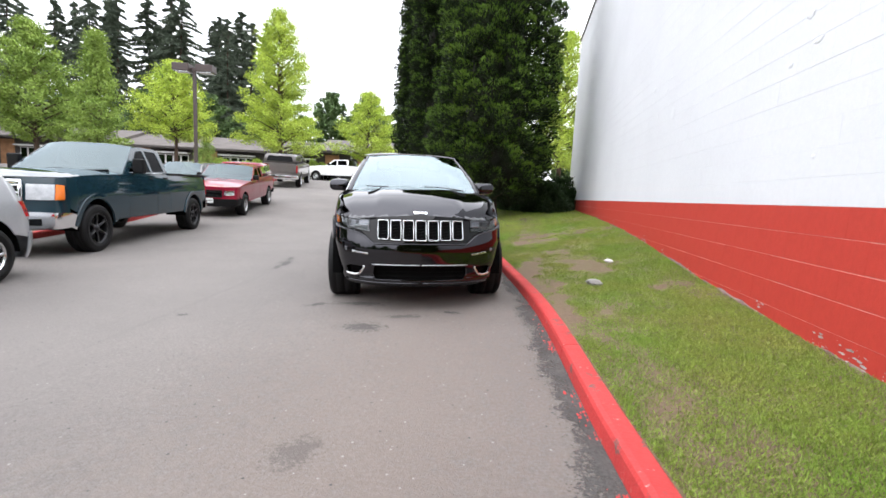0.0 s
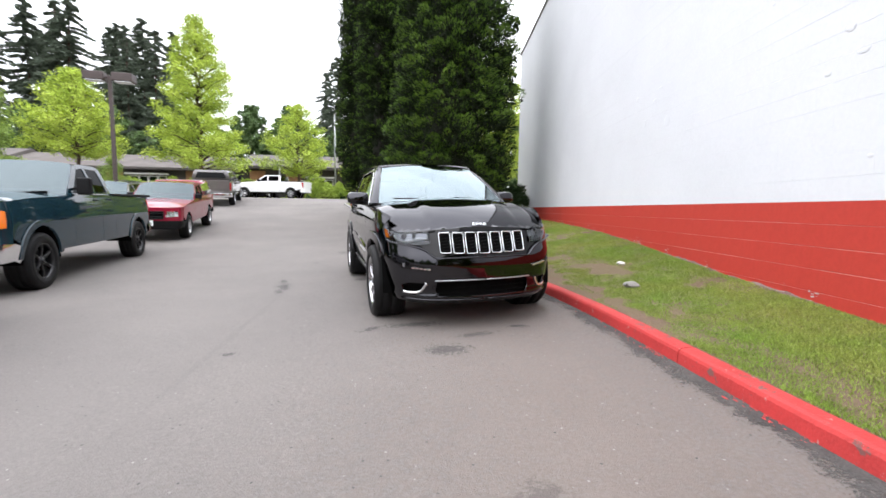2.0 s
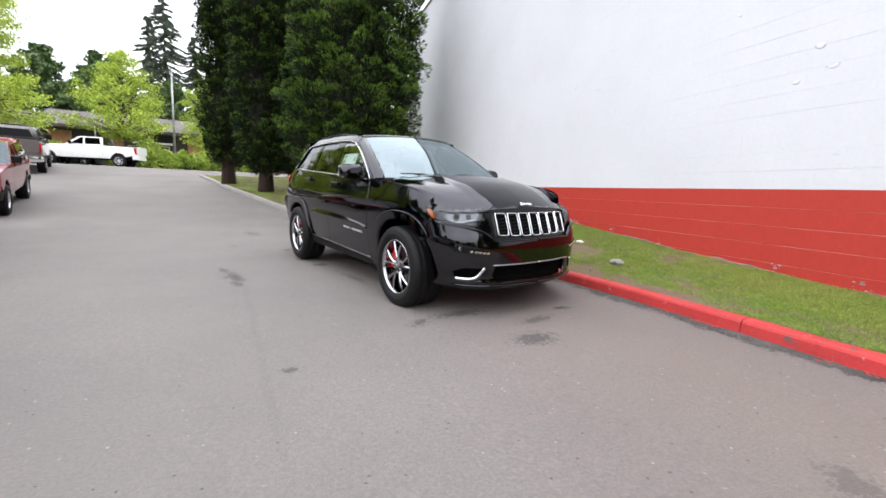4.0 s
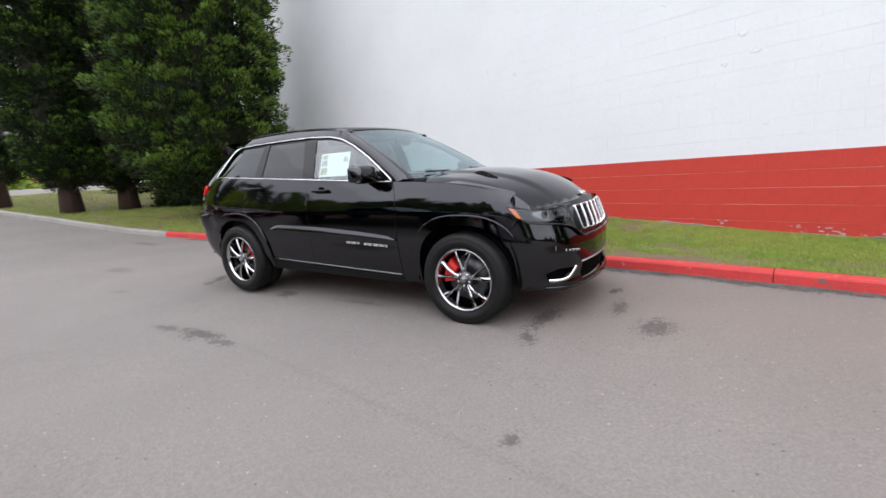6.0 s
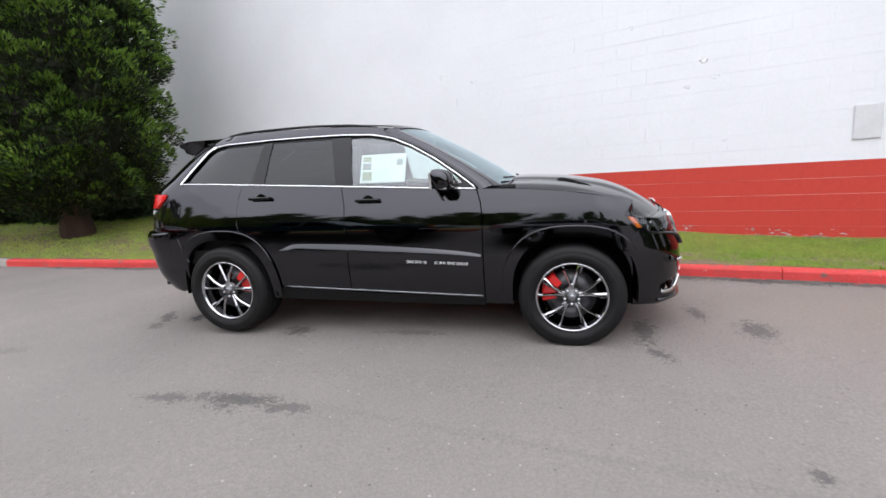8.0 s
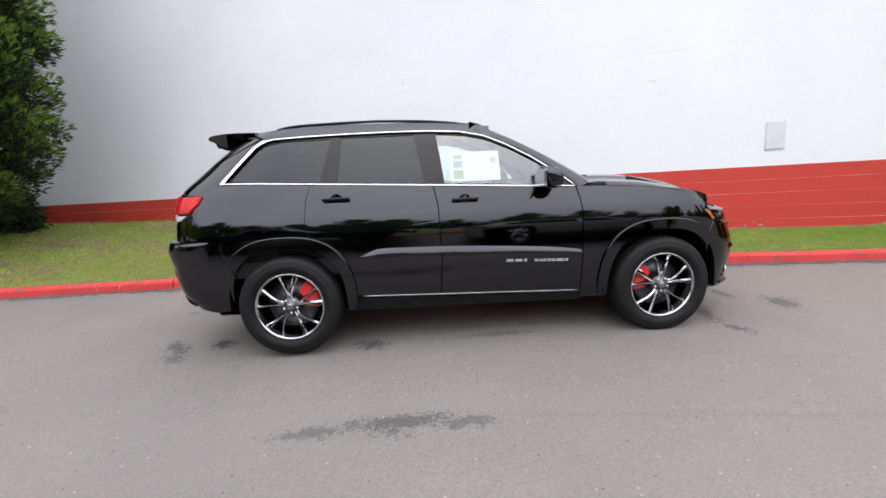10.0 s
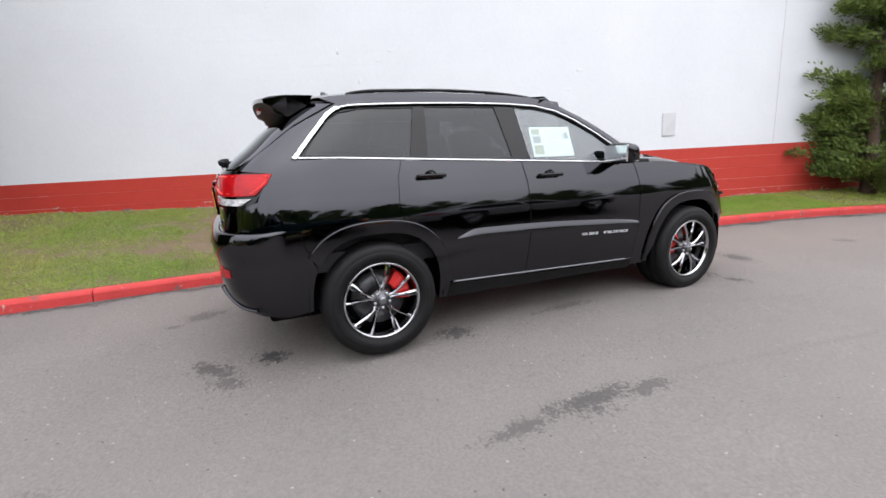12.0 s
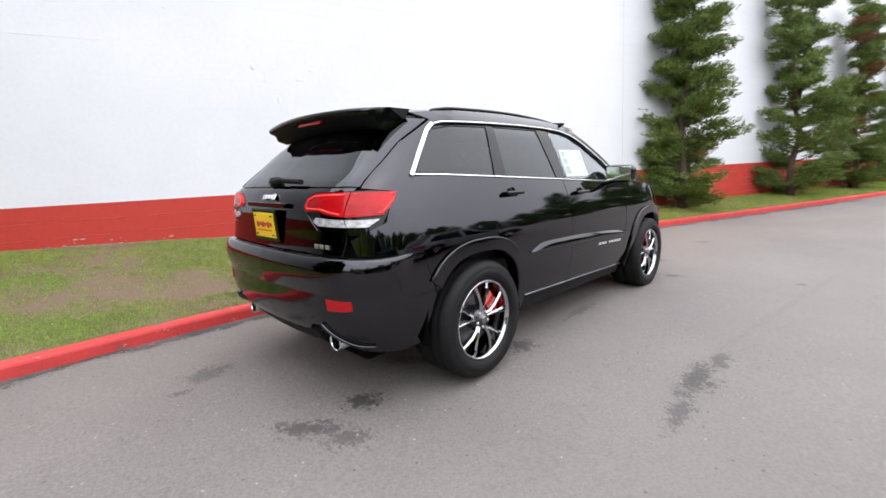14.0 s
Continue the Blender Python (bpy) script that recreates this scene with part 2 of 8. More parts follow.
def chipped(m, tone, level, scale=7.0, k=0.9):
    """Bares the ground under the paint in small ragged chips and scuffs."""
    nt = m.node_tree
    b = nt.nodes["Principled BSDF"]
    base = b.inputs["Base Color"].links[0].from_socket
    tc = nt.nodes.new("ShaderNodeTexCoord")
    n = nd(nt, "ShaderNodeTexNoise", Scale=scale, Detail=9.0, Roughness=0.72)
    nt.links.new(tc.outputs["Object"], n.inputs["Vector"])
    mr = nt.nodes.new("ShaderNodeMapRange")
    mr.inputs["From Min"].default_value, mr.inputs["From Max"].default_value = level, level + 0.025
    mr.inputs["To Max"].default_value = k
    nt.links.new(n.outputs["Fac"], mr.inputs["Value"])
    mix = nt.nodes.new("ShaderNodeMix")
    mix.data_type = "RGBA"
    nt.links.new(mr.outputs["Result"], mix.inputs["Factor"])
    nt.links.new(base, mix.inputs[6])
    mix.inputs[7].default_value = (*tone, 1)
    nt.links.new(mix.outputs[2], b.inputs["Base Color"])


chipped(M_KERB, (0.16, 0.09, 0.08), 0.60)
chipped(M_KERB, (0.42, 0.30, 0.27), 0.625, 13.0)
M_CONC = surf("bare_concrete", (0.30, 0.29, 0.27), 0.85, 0.12, 2.0, 40.0, 0.4, 80.0)
M_SOIL = surf("turf_soil", (0.130, 0.105, 0.050), 0.95, 0.35, 1.3, 45.0, 0.9, 50.0, col2=(0.150, 0.098, 0.066))

# ---- building blocks ----
def mesh_ob(name, verts, faces, material, parent=None, smooth=False, label=""):
    me = bpy.data.meshes.new(name)
    me.from_pydata([tuple(v) for v in verts], [], faces)
    if material is not None:
        for mm in (material if isinstance(material, (list, tuple)) else [material]):
            me.materials.append(mm)
    if smooth:
        me.shade_smooth()
    me.update()
    ob = new(name, me)
    if parent is not None:
        ob.parent = parent
    if label:
        ob["label"] = label
    return ob


def part(name, bm, material, parent=None, label="", smooth=False):
    me = bpy.data.meshes.new(name)
    bm.to_mesh(me)
    bm.free()
    for mm in (material if isinstance(material, (list, tuple)) else [material]):
        me.materials.append(mm)
    if smooth:
        me.shade_smooth()
    ob = new(name, me)
    if parent is not None:
        ob.parent = parent
    if label:
        ob["label"] = label
    return ob


def thing(name, m, label, category, group="", kind=""):
    ob = new(name)
    ob.matrix_basis = m
    return tagged(ob, label, category, group, kind)


def box_bm(x0, x1, y0, y1, z0, z1, bevel=0.0, seg=2, bm=None):
    bm = bm or bmesh.new()
    r = bmesh.ops.create_cube(bm, size=1.0, matrix=Matrix.LocRotScale(((x0 + x1) / 2, (y0 + y1) / 2, (z0 + z1) / 2), None, (x1 - x0, y1 - y0, z1 - z0)))
    if bevel:
        es = list({e for v in r["verts"] for e in v.link_edges})
        bmesh.ops.bevel(bm, geom=es, offset=bevel, segments=seg, affect="EDGES", profile=0.5)
    return bm


def tube_bm(path, radii, sides=10, bm=None, caps=True):
    """A round bar along a path of points, with a radius at each."""
    bm = bm or bmesh.new()
    pts = [Vector(p) for p in path]
    if not hasattr(radii, "__len__"):
        radii = [radii] * len(pts)
    rings, ref = [], None
    for i, p in enumerate(pts):
        d = (pts[min(i + 1, len(pts) - 1)] - pts[max(i - 1, 0)]).normalized()
        if ref is None:
            ref = d.orthogonal().normalized()
        ref = (ref - d * ref.dot(d)).normalized()
        o = d.cross(ref)
        rings.append([bm.verts.new(p + (ref * math.cos(a) + o * math.sin(a)) * radii[i]) for a in (2 * math.pi * k / sides for k in range(sides))])
    for a, b in zip(rings, rings[1:]):
        for k in range(sides):
            f = bm.faces.new((a[k], a[(k + 1) % sides], b[(k + 1) % sides], b[k]))
            f.smooth = True
    if caps:
        bm.faces.new(rings[0][::-1])
        bm.faces.new(rings[-1])
    return bm


def lathe_bm(profile, sides=32, axis="Y", bm=None):
    """A turned body: profile of (radius, along axis)."""
    bm = bm or bmesh.new()
    rings = []
    for r, h in profile:
        ring = []
        for k in range(sides):
            a = 2 * math.pi * k / sides
            c, s = r * math.cos(a), r * math.sin(a)
            ring.append(bm.verts.new({"Y": (c, h, s), "Z": (c, s, h), "X": (h, c, s)}[axis]))
        rings.append(ring)
    for a, b in zip(rings, rings[1:]):
        for k in range(sides):
            f = bm.faces.new((a[k], a[(k + 1) % sides], b[(k + 1) % sides], b[k]))
            f.smooth = True
    return bm


def interp(xs, ys, x):
    """Smooth interpolation through knots (monotone cubic)."""
    if x <= xs[0]:
        return ys[0]
    if x >= xs[-1]:
        return ys[-1]
    i = max(j for j in range(len(xs) - 1) if xs[j] <= x)
    h = [xs[j + 1] - xs[j] for j in range(len(xs) - 1)]
    d = [(ys[j + 1] - ys[j]) / h[j] for j in range(len(xs) - 1)]

    def slope(j):
        if j == 0:
            return d[0]
        if j == len(xs) - 1:
            return d[-1]
        if d[j - 1] * d[j] <= 0:
            return 0.0
        return 2 * d[j - 1] * d[j] / (d[j - 1] + d[j])
    t = (x - xs[i]) / h[i]
    a, b = slope(i), slope(i + 1)
    return (2 * t ** 3 - 3 * t * t + 1) * ys[i] + (t ** 3 - 2 * t * t + t) * h[i] * a + (3 * t * t - 2 * t ** 3) * ys[i + 1] + (t ** 3 - t * t) * h[i] * b


# ---- the lie of the land ----
def softplus(a):
    return a if a > 40 else math.log1p(math.exp(a))


def clamp(x, lo, hi):
    return max(lo, min(hi, x))


def road_z(x, y):
    """Height of the asphalt: a cross fall towards the open side and a rise up the lane."""
    d = -0.35 * x + 0.94 * y
    return (0.0 + 0.027 * (clamp(x, -3.5, 2.5) + 2) + 0.008 * (clamp(y, -12, 12) - 6) + 0.010 * (clamp(x, -9, -3.5) + 3.5)
            + 0.085 * softplus(d - 13.2) - 0.085 * softplus(d - 35.5))


KERB_Y = [-60, -10, -3, 1, 2.5, 4.5, 7, 9.3, 11, 13.2, 16, 19.3, 22, 25, 28.5]
KERB_X = [0.50, 0.55, 0.62, 0.72, 0.57, 0.36, -0.12, -0.62, -1.15, -1.88, -3.2, -4.5, -5.6, -6.65, -7.9]


def kerb_x(y):
    return interp(KERB_Y, KERB_X, y)


WALL_X, WALL_Y0, WALL_Y1, WALL_TOP, RED_TOP = 2.19, -45.0, 21.6, 8.35, 1.243
KERB_H = 0.115


def lawn_z(x, y):
    """Height of the grass bank between the kerb and the wall."""
    foot = interp([-40, -13, -3, 3, 5.6, 9.5, 12, 20, 26], [0.2, 0.2, 0.28, 0.27, 0.38, 0.64, 0.72, 0.85, 1.6], y)
    kx = kerb_x(y) + 0.14
    kz = road_z(kerb_x(y), y) + KERB_H
    t = clamp((x - kx) / max(0.2, WALL_X - kx), 0, 1.4)
    return kz + (foot - kz) * (t ** 1.2 if t > 0 else 0) + 0.012 * noise.noise((x * 1.7, y * 1.7, 0))


def ground_grid():
    xs = [-900, -400, -250, -150, -100, -70, -50, -40] + [-32 + 1.0 * i for i in range(22)] + [-10 + 0.5 * i for i in range(27)] + [4.5 + 1.5 * i for i in range(12)] + [25, 35, 50, 80, 120, 200, 400]
    ys = [-400, -200, -100, -60, -40, -30] + [-24 + 1.5 * i for i in range(12)] + [-6 + 0.5 * i for i in range(52)] + [20 + 1.0 * i for i in range(24)] + [46, 50, 56, 64, 80, 110, 160, 250, 400, 800]
    verts = []
    for y in ys:
        for x in xs:
            z = road_z(x, y)
            kx = kerb_x(y)
            if x > kx + 0.75 and y < 28.4:
                z -= 0.12
            verts.append((x, y, z))
    n = len(xs)
    faces = [(j * n + i, j * n + i + 1, (j + 1) * n + i + 1, (j + 1) * n + i) for j in range(len(ys) - 1) for i in range(n - 1)]
    return verts, faces


gv, gf = ground_grid()
road = tagged(mesh_ob("road", gv, gf, M_ASPHALT, smooth=True), "worn grey asphalt lane with hairline cracks and stains", "road", kind="structure")

# grass bank by the wall
LY = [-60, -45, -35] + [-28 + 0.5 * i for i in range(113)]
lv, lf = [], []
LN = 14
for y in LY:
    k0 = kerb_x(y) + 0.13
    x1 = WALL_X + 0.1 if y < WALL_Y1 else WALL_X + 12
    for i in range(LN + 1):
        x = k0 + (x1 - k0) * i / LN
        lv.append((x, y, lawn_z(x, y)))
for j in range(len(LY) - 1):
    for i in range(LN):
        a = j * (LN + 1) + i
        lf.append((a, a + 1, a + LN + 2, a + LN + 1))
lawn = tagged(mesh_ob("lawn", lv, lf, M_SOIL, smooth=True), "patchy green lawn strip sloping up to the wall", "lawn", kind="structure")


# ---- the long painted block wall: a core and its courses of blocks ----
COURSE, BLOCK = 0.2065, 0.413


def core(name, y0, y1, z0, z1, mat, label):
    return tagged(part(name, box_bm(WALL_X, WALL_X + 0.3, y0, y1, z0, z1), mat), label, "wall", kind="structure")


wall = core("wall_east", WALL_Y0, WALL_Y1, RED_TOP, WALL_TOP, M_WALL, "tall windowless block wall painted white")
wall_low = core("wall_east_base", WALL_Y0, WALL_Y1, -0.6, RED_TOP, M_REDPALE, "red painted base band of the block wall")
part("wall_cap", box_bm(WALL_X - 0.05, WALL_X + 0.36, WALL_Y0, WALL_Y1 + 0.05, WALL_TOP, WALL_TOP + 0.08, 0.01), M_CONC, wall)
back_wall = tagged(part("wall_north", box_bm(WALL_X + 0.3, WALL_X + 16, WALL_Y1 - 0.3, WALL_Y1, 0.2, WALL_TOP), M_WALL), "white painted end wall of the building", "wall", kind="structure")
roof_slab = tagged(part("roof_slab", box_bm(WALL_X + 0.31, WALL_X + 16, WALL_Y0, WALL_Y1 - 0.31, WALL_TOP - 0.3, WALL_TOP - 0.05), M_CONC), "flat roof of the long building", "roof", kind="structure")


def block_quads(y0, y1, z0, z1, gap=0.0032, deep=0.0035, x=None):
    """A block's face, proud of the joints, and its four returns."""
    x = WALL_X if x is None else x
    f = x - deep
    e = 0.0003
    v = [(f, y0 + e, z0 + gap), (f, y1 - e, z0 + gap), (f, y1 - e, z1 - gap), (f, y0 + e, z1 - gap)]
    o = [(x, y0, z0 + gap * 0.55), (x, y1, z0 + gap * 0.55), (x, y1, z1 - gap * 0.55), (x, y0, z1 - gap * 0.55)]
    return v + o, [(3, 2, 1, 0), (0, 1, 5, 4), (1, 2, 6, 5), (2, 3, 7, 6), (3, 0, 4, 7)]


def course_faces(z_lo, z_hi, skip, gap, deep):
    vs, fs = [], []
    k0 = math.floor((z_lo - RED_TOP) / COURSE + 0.01)
    k1 = math.floor((z_hi - RED_TOP) / COURSE + 0.01)
    for k in range(k0, k1):
        z = RED_TOP + k * COURSE
        y = WALL_Y0 + (BLOCK / 2 if k % 2 else 0)
        while y + BLOCK < WALL_Y1:
            if not skip(k, y):
                g = gap * clamp(0.35 + 1.9 * noise.noise((y * 0.35, k * 1.7, 4)), 0.12, 1.3)
                v, f = block_quads(y, y + BLOCK, z, z + COURSE, g, deep=deep + 0.0004 * noise.noise((y * 2.3, z * 3.1, 4)))
                fs += [[len(vs) + i for i in q] for q in f]
                vs += v
            y += BLOCK
    return vs, fs


near_block = lambda k, y: -5 <= k < 0 and -3.0 < y < 13.0
tagged(mesh_ob("wall_blocks", *course_faces(RED_TOP, WALL_TOP - 0.05, lambda k, y: False, 0.0026, 0.0022), M_WALL, wall), "painted blocks with shallow joints", kind="stuff")
tagged(mesh_ob("wall_blocks", *course_faces(-0.4, RED_TOP, near_block, 0.0085, 0.0030), M_REDWALL, wall_low), "red painted blocks with shallow joints", kind="stuff")

# ---- the black SUV ----
from mathutils.geometry import delaunay_2d_cdt

M_PAINT = surf("black_metallic_car_paint", (0.058, 0.058, 0.063), 0.05, 0.02, 900.0, 2500.0, metal=1.0, rvar=0.01)
M_GLOSS = plain("gloss_black_trim", (0.0015, 0.0015, 0.002), 0.3, coat=0.7, spec=0.0)
M_BLACK = surf("black_plastic", (0.006, 0.006, 0.0065), 0.6, 0.1, 20.0, 200.0, 0.15, 300.0, spec=0.2)
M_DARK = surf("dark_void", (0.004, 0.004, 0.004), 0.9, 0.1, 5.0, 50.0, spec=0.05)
M_CHROME = plain("chrome", (0.78, 0.79, 0.80), 0.10, metal=1.0)
M_SATIN = plain("satin_chrome", (0.62, 0.63, 0.65), 0.28, metal=1.0)
M_RIM = plain("polished_dark_chrome", (0.46, 0.46, 0.48), 0.04, metal=1.0)
M_SILL = plain("dark_satin_metal", (0.30, 0.31, 0.33), 0.3, metal=1.0)
# pale non-metal whose colour stands in for the gleam of chrome lettering
M_BADGE = plain("painted_gleam_lettering", (0.72, 0.73, 0.75), 0.3)
M_TYRE = surf("tyre_rubber", (0.0065, 0.0065, 0.007), 0.62, 0.12, 12.0, 120.0, 0.2, 200.0, spec=0.25)
M_CALIPER = plain("red_caliper_paint", (0.62, 0.012, 0.010), 0.3, coat=0.5)
M_DISC = plain("brake_disc_steel", (0.10, 0.10, 0.105), 0.4, metal=1.0)
M_GLASS = glass("clear_car_glass", (0.78, 0.90, 0.88), gloss=0.09)
M_WSGLASS = glass("windscreen_glass", (0.52, 0.64, 0.64), gloss=0.16, sheen=(0.80, 0.95, 1.0))
M_TINT = glass("privacy_glass", (0.035, 0.037, 0.04), gloss=0.0)
M_LENS = glass("clear_lamp_lens", (0.80, 0.82, 0.84), gloss=0.0)
M_BOWL = plain("grey_reflector", (0.20, 0.205, 0.22), 0.25, metal=0.7)
M_AMBER = plain("amber_lens", (0.85, 0.20, 0.012), 0.12, coat=1.0)
M_REDLENS = surf("red_lamp_lens", (0.50, 0.006, 0.010), 0.25, 0.2, 5.0, 60.0, coat=0.35, rvar=0.03, col2=(0.26, 0.003, 0.006), stretch=(1, 1, 3), spec=0.15)
M_REDGLOW = plain("bright_red_plastic", (0.80, 0.045, 0.040), 0.25, coat=0.3, spec=0.2)
M_REDDARK = plain("deep_red_reflector", (0.34, 0.006, 0.008), 0.25, coat=0.25, spec=0.2)
M_CLEAR = surf("clear_reversing_lens", (0.62, 0.62, 0.63), 0.15, 0.3, 26.0, 60.0, coat=0.6, col2=(0.22, 0.22, 0.23), stretch=(1, 1, 2))
M_SILVER = plain("lamp_reflector", (0.72, 0.73, 0.74), 0.16, metal=1.0)
M_CABIN = surf("black_cabin_trim", (0.022, 0.022, 0.024), 0.7, 0.1, 10.0, 80.0)
M_PAPER = surf("white_paper", (0.80, 0.82, 0.80), 0.7, 0.02, 5.0, 60.0)
M_PRINT = plain("grey_print", (0.30, 0.31, 0.30), 0.7)
M_PRINTGREEN = plain("olive_print", (0.34, 0.36, 0.24), 0.7)
M_YELLOW = plain("yellow_card", (0.82, 0.55, 0.02), 0.45)
M_SCRIPT = plain("red_script", (0.45, 0.03, 0.02), 0.5)

CAR_POSE = Matrix.Translation((-1.498, 6.711, 0.014)) @ Matrix.Rotation(radians(-72.85), 4, "Z") @ Matrix.Rotation(radians(1.4), 4, "X") @ Matrix.Rotation(radians(0.6), 4, "Y")
AXLE, WHEEL_R = 1.4575, 0.386


def sstep(a, b, x):
    t = clamp((x - a) / (b - a), 0.0, 1.0)
    return t * t * (3 - 2 * t)


def spline(points, n=24):
    """Points along a Catmull-Rom curve."""
    p = [Vector(q) for q in points]
    p = [p[0] * 2 - p[1]] + p + [p[-1] * 2 - p[-2]]
    out = []
    for i in range(1, len(p) - 2):
        for k in range(n):
            t = k / n
            out.append(0.5 * ((2 * p[i]) + (p[i + 1] - p[i - 1]) * t + (2 * p[i - 1] - 5 * p[i] + 4 * p[i + 1] - p[i + 2]) * t * t
                              + (3 * p[i] - p[i - 1] - 3 * p[i + 1] + p[i + 2]) * t ** 3))
    return out + [p[-2]]


class Shell:
    """The closed side of a car body: a plan outline that changes with height. Coordinates: s along the outline (about u on the flank), w height."""

    def __init__(self, plan, front, rear, width, nose=(1.45, 2.15), tail=(-1.35, -2.15)):
        pts = spline([(a, b, 0) for a, b in plan])
        self.u = np.array([q.x for q in pts])
        self.v = np.array([q.y for q in pts])
        d = np.hypot(np.diff(self.u), np.diff(self.v))
        s = np.r_[0, np.cumsum(d)]
        mid = float(np.interp(0, -self.u, s))
        self.s = mid - s
        self.front, self.rear, self.width = front, rear, width
        self.nose, self.tail = nose, tail

    def at(self, s, w):
        u = float(np.interp(s, self.s[::-1], self.u[::-1]))
        v = float(np.interp(s, self.s[::-1], self.v[::-1]))
        du = sstep(*self.nose, u) * interp(*self.front, w) + sstep(*self.tail, u) * interp(*self.rear, w)
        return Vector((u + du, v * interp(*self.width, w), w))

    def normal(self, s, w):
        e = 0.006
        a = self.at(min(s + e, self.s[0]), w) - self.at(max(s - e, self.s[-1]), w)
        b = self.at(s, w + e) - self.at(s, w - e)
        n = a.cross(b)
        if s > self.s[0] - 0.012 or s < self.s[-1] + 0.012:
            n.y = 0
        return n.normalized() if n.length > 1e-9 else Vector((0, -1, 0))

    def su(self, u, w):
        lo, hi = -2.05, 2.25
        lo, hi = float(self.s[-1]) * 0.82, float(self.s[0]) * 0.82
        for _ in range(40):
            m = (lo + hi) / 2
            if self.at(m, w).x < u:
                lo = m
            else:
                hi = m
        return (lo + hi) / 2

    def end(self, v, w, front=True):
        """s on the front or rear face at distance v from the middle."""
        v = abs(v)
        lo, hi = (float(self.s[0]), 1.7) if front else (float(self.s[-1]), -1.7)
        for _ in range(40):
            m = (lo + hi) / 2
            if abs(self.at(m, w).y) < v:
                lo = m
            else:
                hi = m
        return (lo + hi) / 2


def dense(poly, step):
    out = []
    for a, b in zip(poly, poly[1:] + poly[:1]):
        n = max(1, int(math.hypot(b[0] - a[0], b[1] - a[1]) / step + 0.5))
        out += [(a[0] + (b[0] - a[0]) * k / n, a[1] + (b[1] - a[1]) * k / n) for k in range(n)]
    return out


def inside(polys, x, y):
    hit = np.zeros(len(x), bool)
    for poly in polys:
        for (ax, ay), (bx, by) in zip(poly, poly[1:] + poly[:1]):
            if ay != by:
                hit ^= ((ay > y) != (by > y)) & (x < (bx - ax) * (y - ay) / (by - ay) + ax)
    return hit


def fill2d(outer, holes, step):
    """Triangles that fill an outline with holes."""
    polys = [dense(p, step) for p in [outer] + holes]
    pts, edges = [], []
    for p in polys:
        b = len(pts)
        pts += p
        edges += [(b + i, b + (i + 1) % len(p)) for i in range(len(p))]
    bound = np.array(pts)
    gx = np.arange(bound[:, 0].min(), bound[:, 0].max(), step)
    gy = np.arange(bound[:, 1].min(), bound[:, 1].max(), step)
    if len(gx) and len(gy):
        X, Y = [q.ravel() for q in np.meshgrid(gx, gy)]
        ok = inside(polys, X, Y)
        X, Y = X[ok], Y[ok]
        if len(X):
            near = np.array([np.min((bound[:, 0] - a) ** 2 + (bound[:, 1] - b) ** 2) for a, b in zip(X, Y)])
            pts = pts + [(float(a), float(b)) for a, b, n in zip(X, Y, near) if n > (0.45 * step) ** 2]
    res = delaunay_2d_cdt([Vector(p) for p in pts], edges, [], 0, 1e-6)
    vs, fs = res[0], res[2]
    cx = np.array([sum(vs[i].x for i in f) / 3 for f in fs])
    cy = np.array([sum(vs[i].y for i in f) / 3 for f in fs])
    keep = inside(polys, cx, cy)
    return [(v.x, v.y) for v in vs], [list(f) for f, k in zip(fs, keep) if k]


def skin(name, outer, place, normal, material, parent, holes=(), step=0.035, off=0.0, lip=0.02, mirror=False, label=""):
    """A curved sheet: an outline filled and laid on the surface place(a, b), its edge turned inwards by lip. mirror: on the far side (v > 0)."""
    v2, faces = fill2d(list(outer), [list(h) for h in holes], step)
    nn = [normal(a, b) for a, b in v2]
    pp = [place(a, b) + n * off for (a, b), n in zip(v2, nn)]
    tris = []
    for f in faces:
        a, b, c = (pp[i] for i in f)
        n = (b - a).cross(c - a)
        if n.length < 1e-12:
            continue
        tris.append(f if n.dot(nn[f[0]]) > 0 else f[::-1])
    verts, norms = list(pp), list(nn)
    if lip:
        count = {}
        for f in tris:
            for i in range(3):
                a, b = f[i], f[(i + 1) % 3]
                count[(a, b)] = 1
        for (a, b) in list(count):
            if (b, a) not in count and not (abs(pp[a].y) < 0.003 and abs(pp[b].y) < 0.003):
                n = ((pp[b] - pp[a]).cross(nn[a])).normalized()
                k = len(verts)
                verts += [pp[a], pp[b], pp[b] - nn[b] * lip, pp[a] - nn[a] * lip]
                ea = (nn[a] + n).normalized()
                eb = (nn[b] + n).normalized()
                norms += [ea, eb, n, n]
                tris.append([k + 1, k, k + 3, k + 2])
    if mirror:
        verts = [Vector((p.x, -p.y, p.z)) for p in verts]
        norms = [Vector((n.x, -n.y, n.z)) for n in norms]
        tris = [f[::-1] for f in tris]
    ob = mesh_ob(name, verts, tris, material, parent, smooth=True, label=label)
    ob.data.normals_split_custom_set_from_vertices([tuple(n) for n in norms])
    return ob


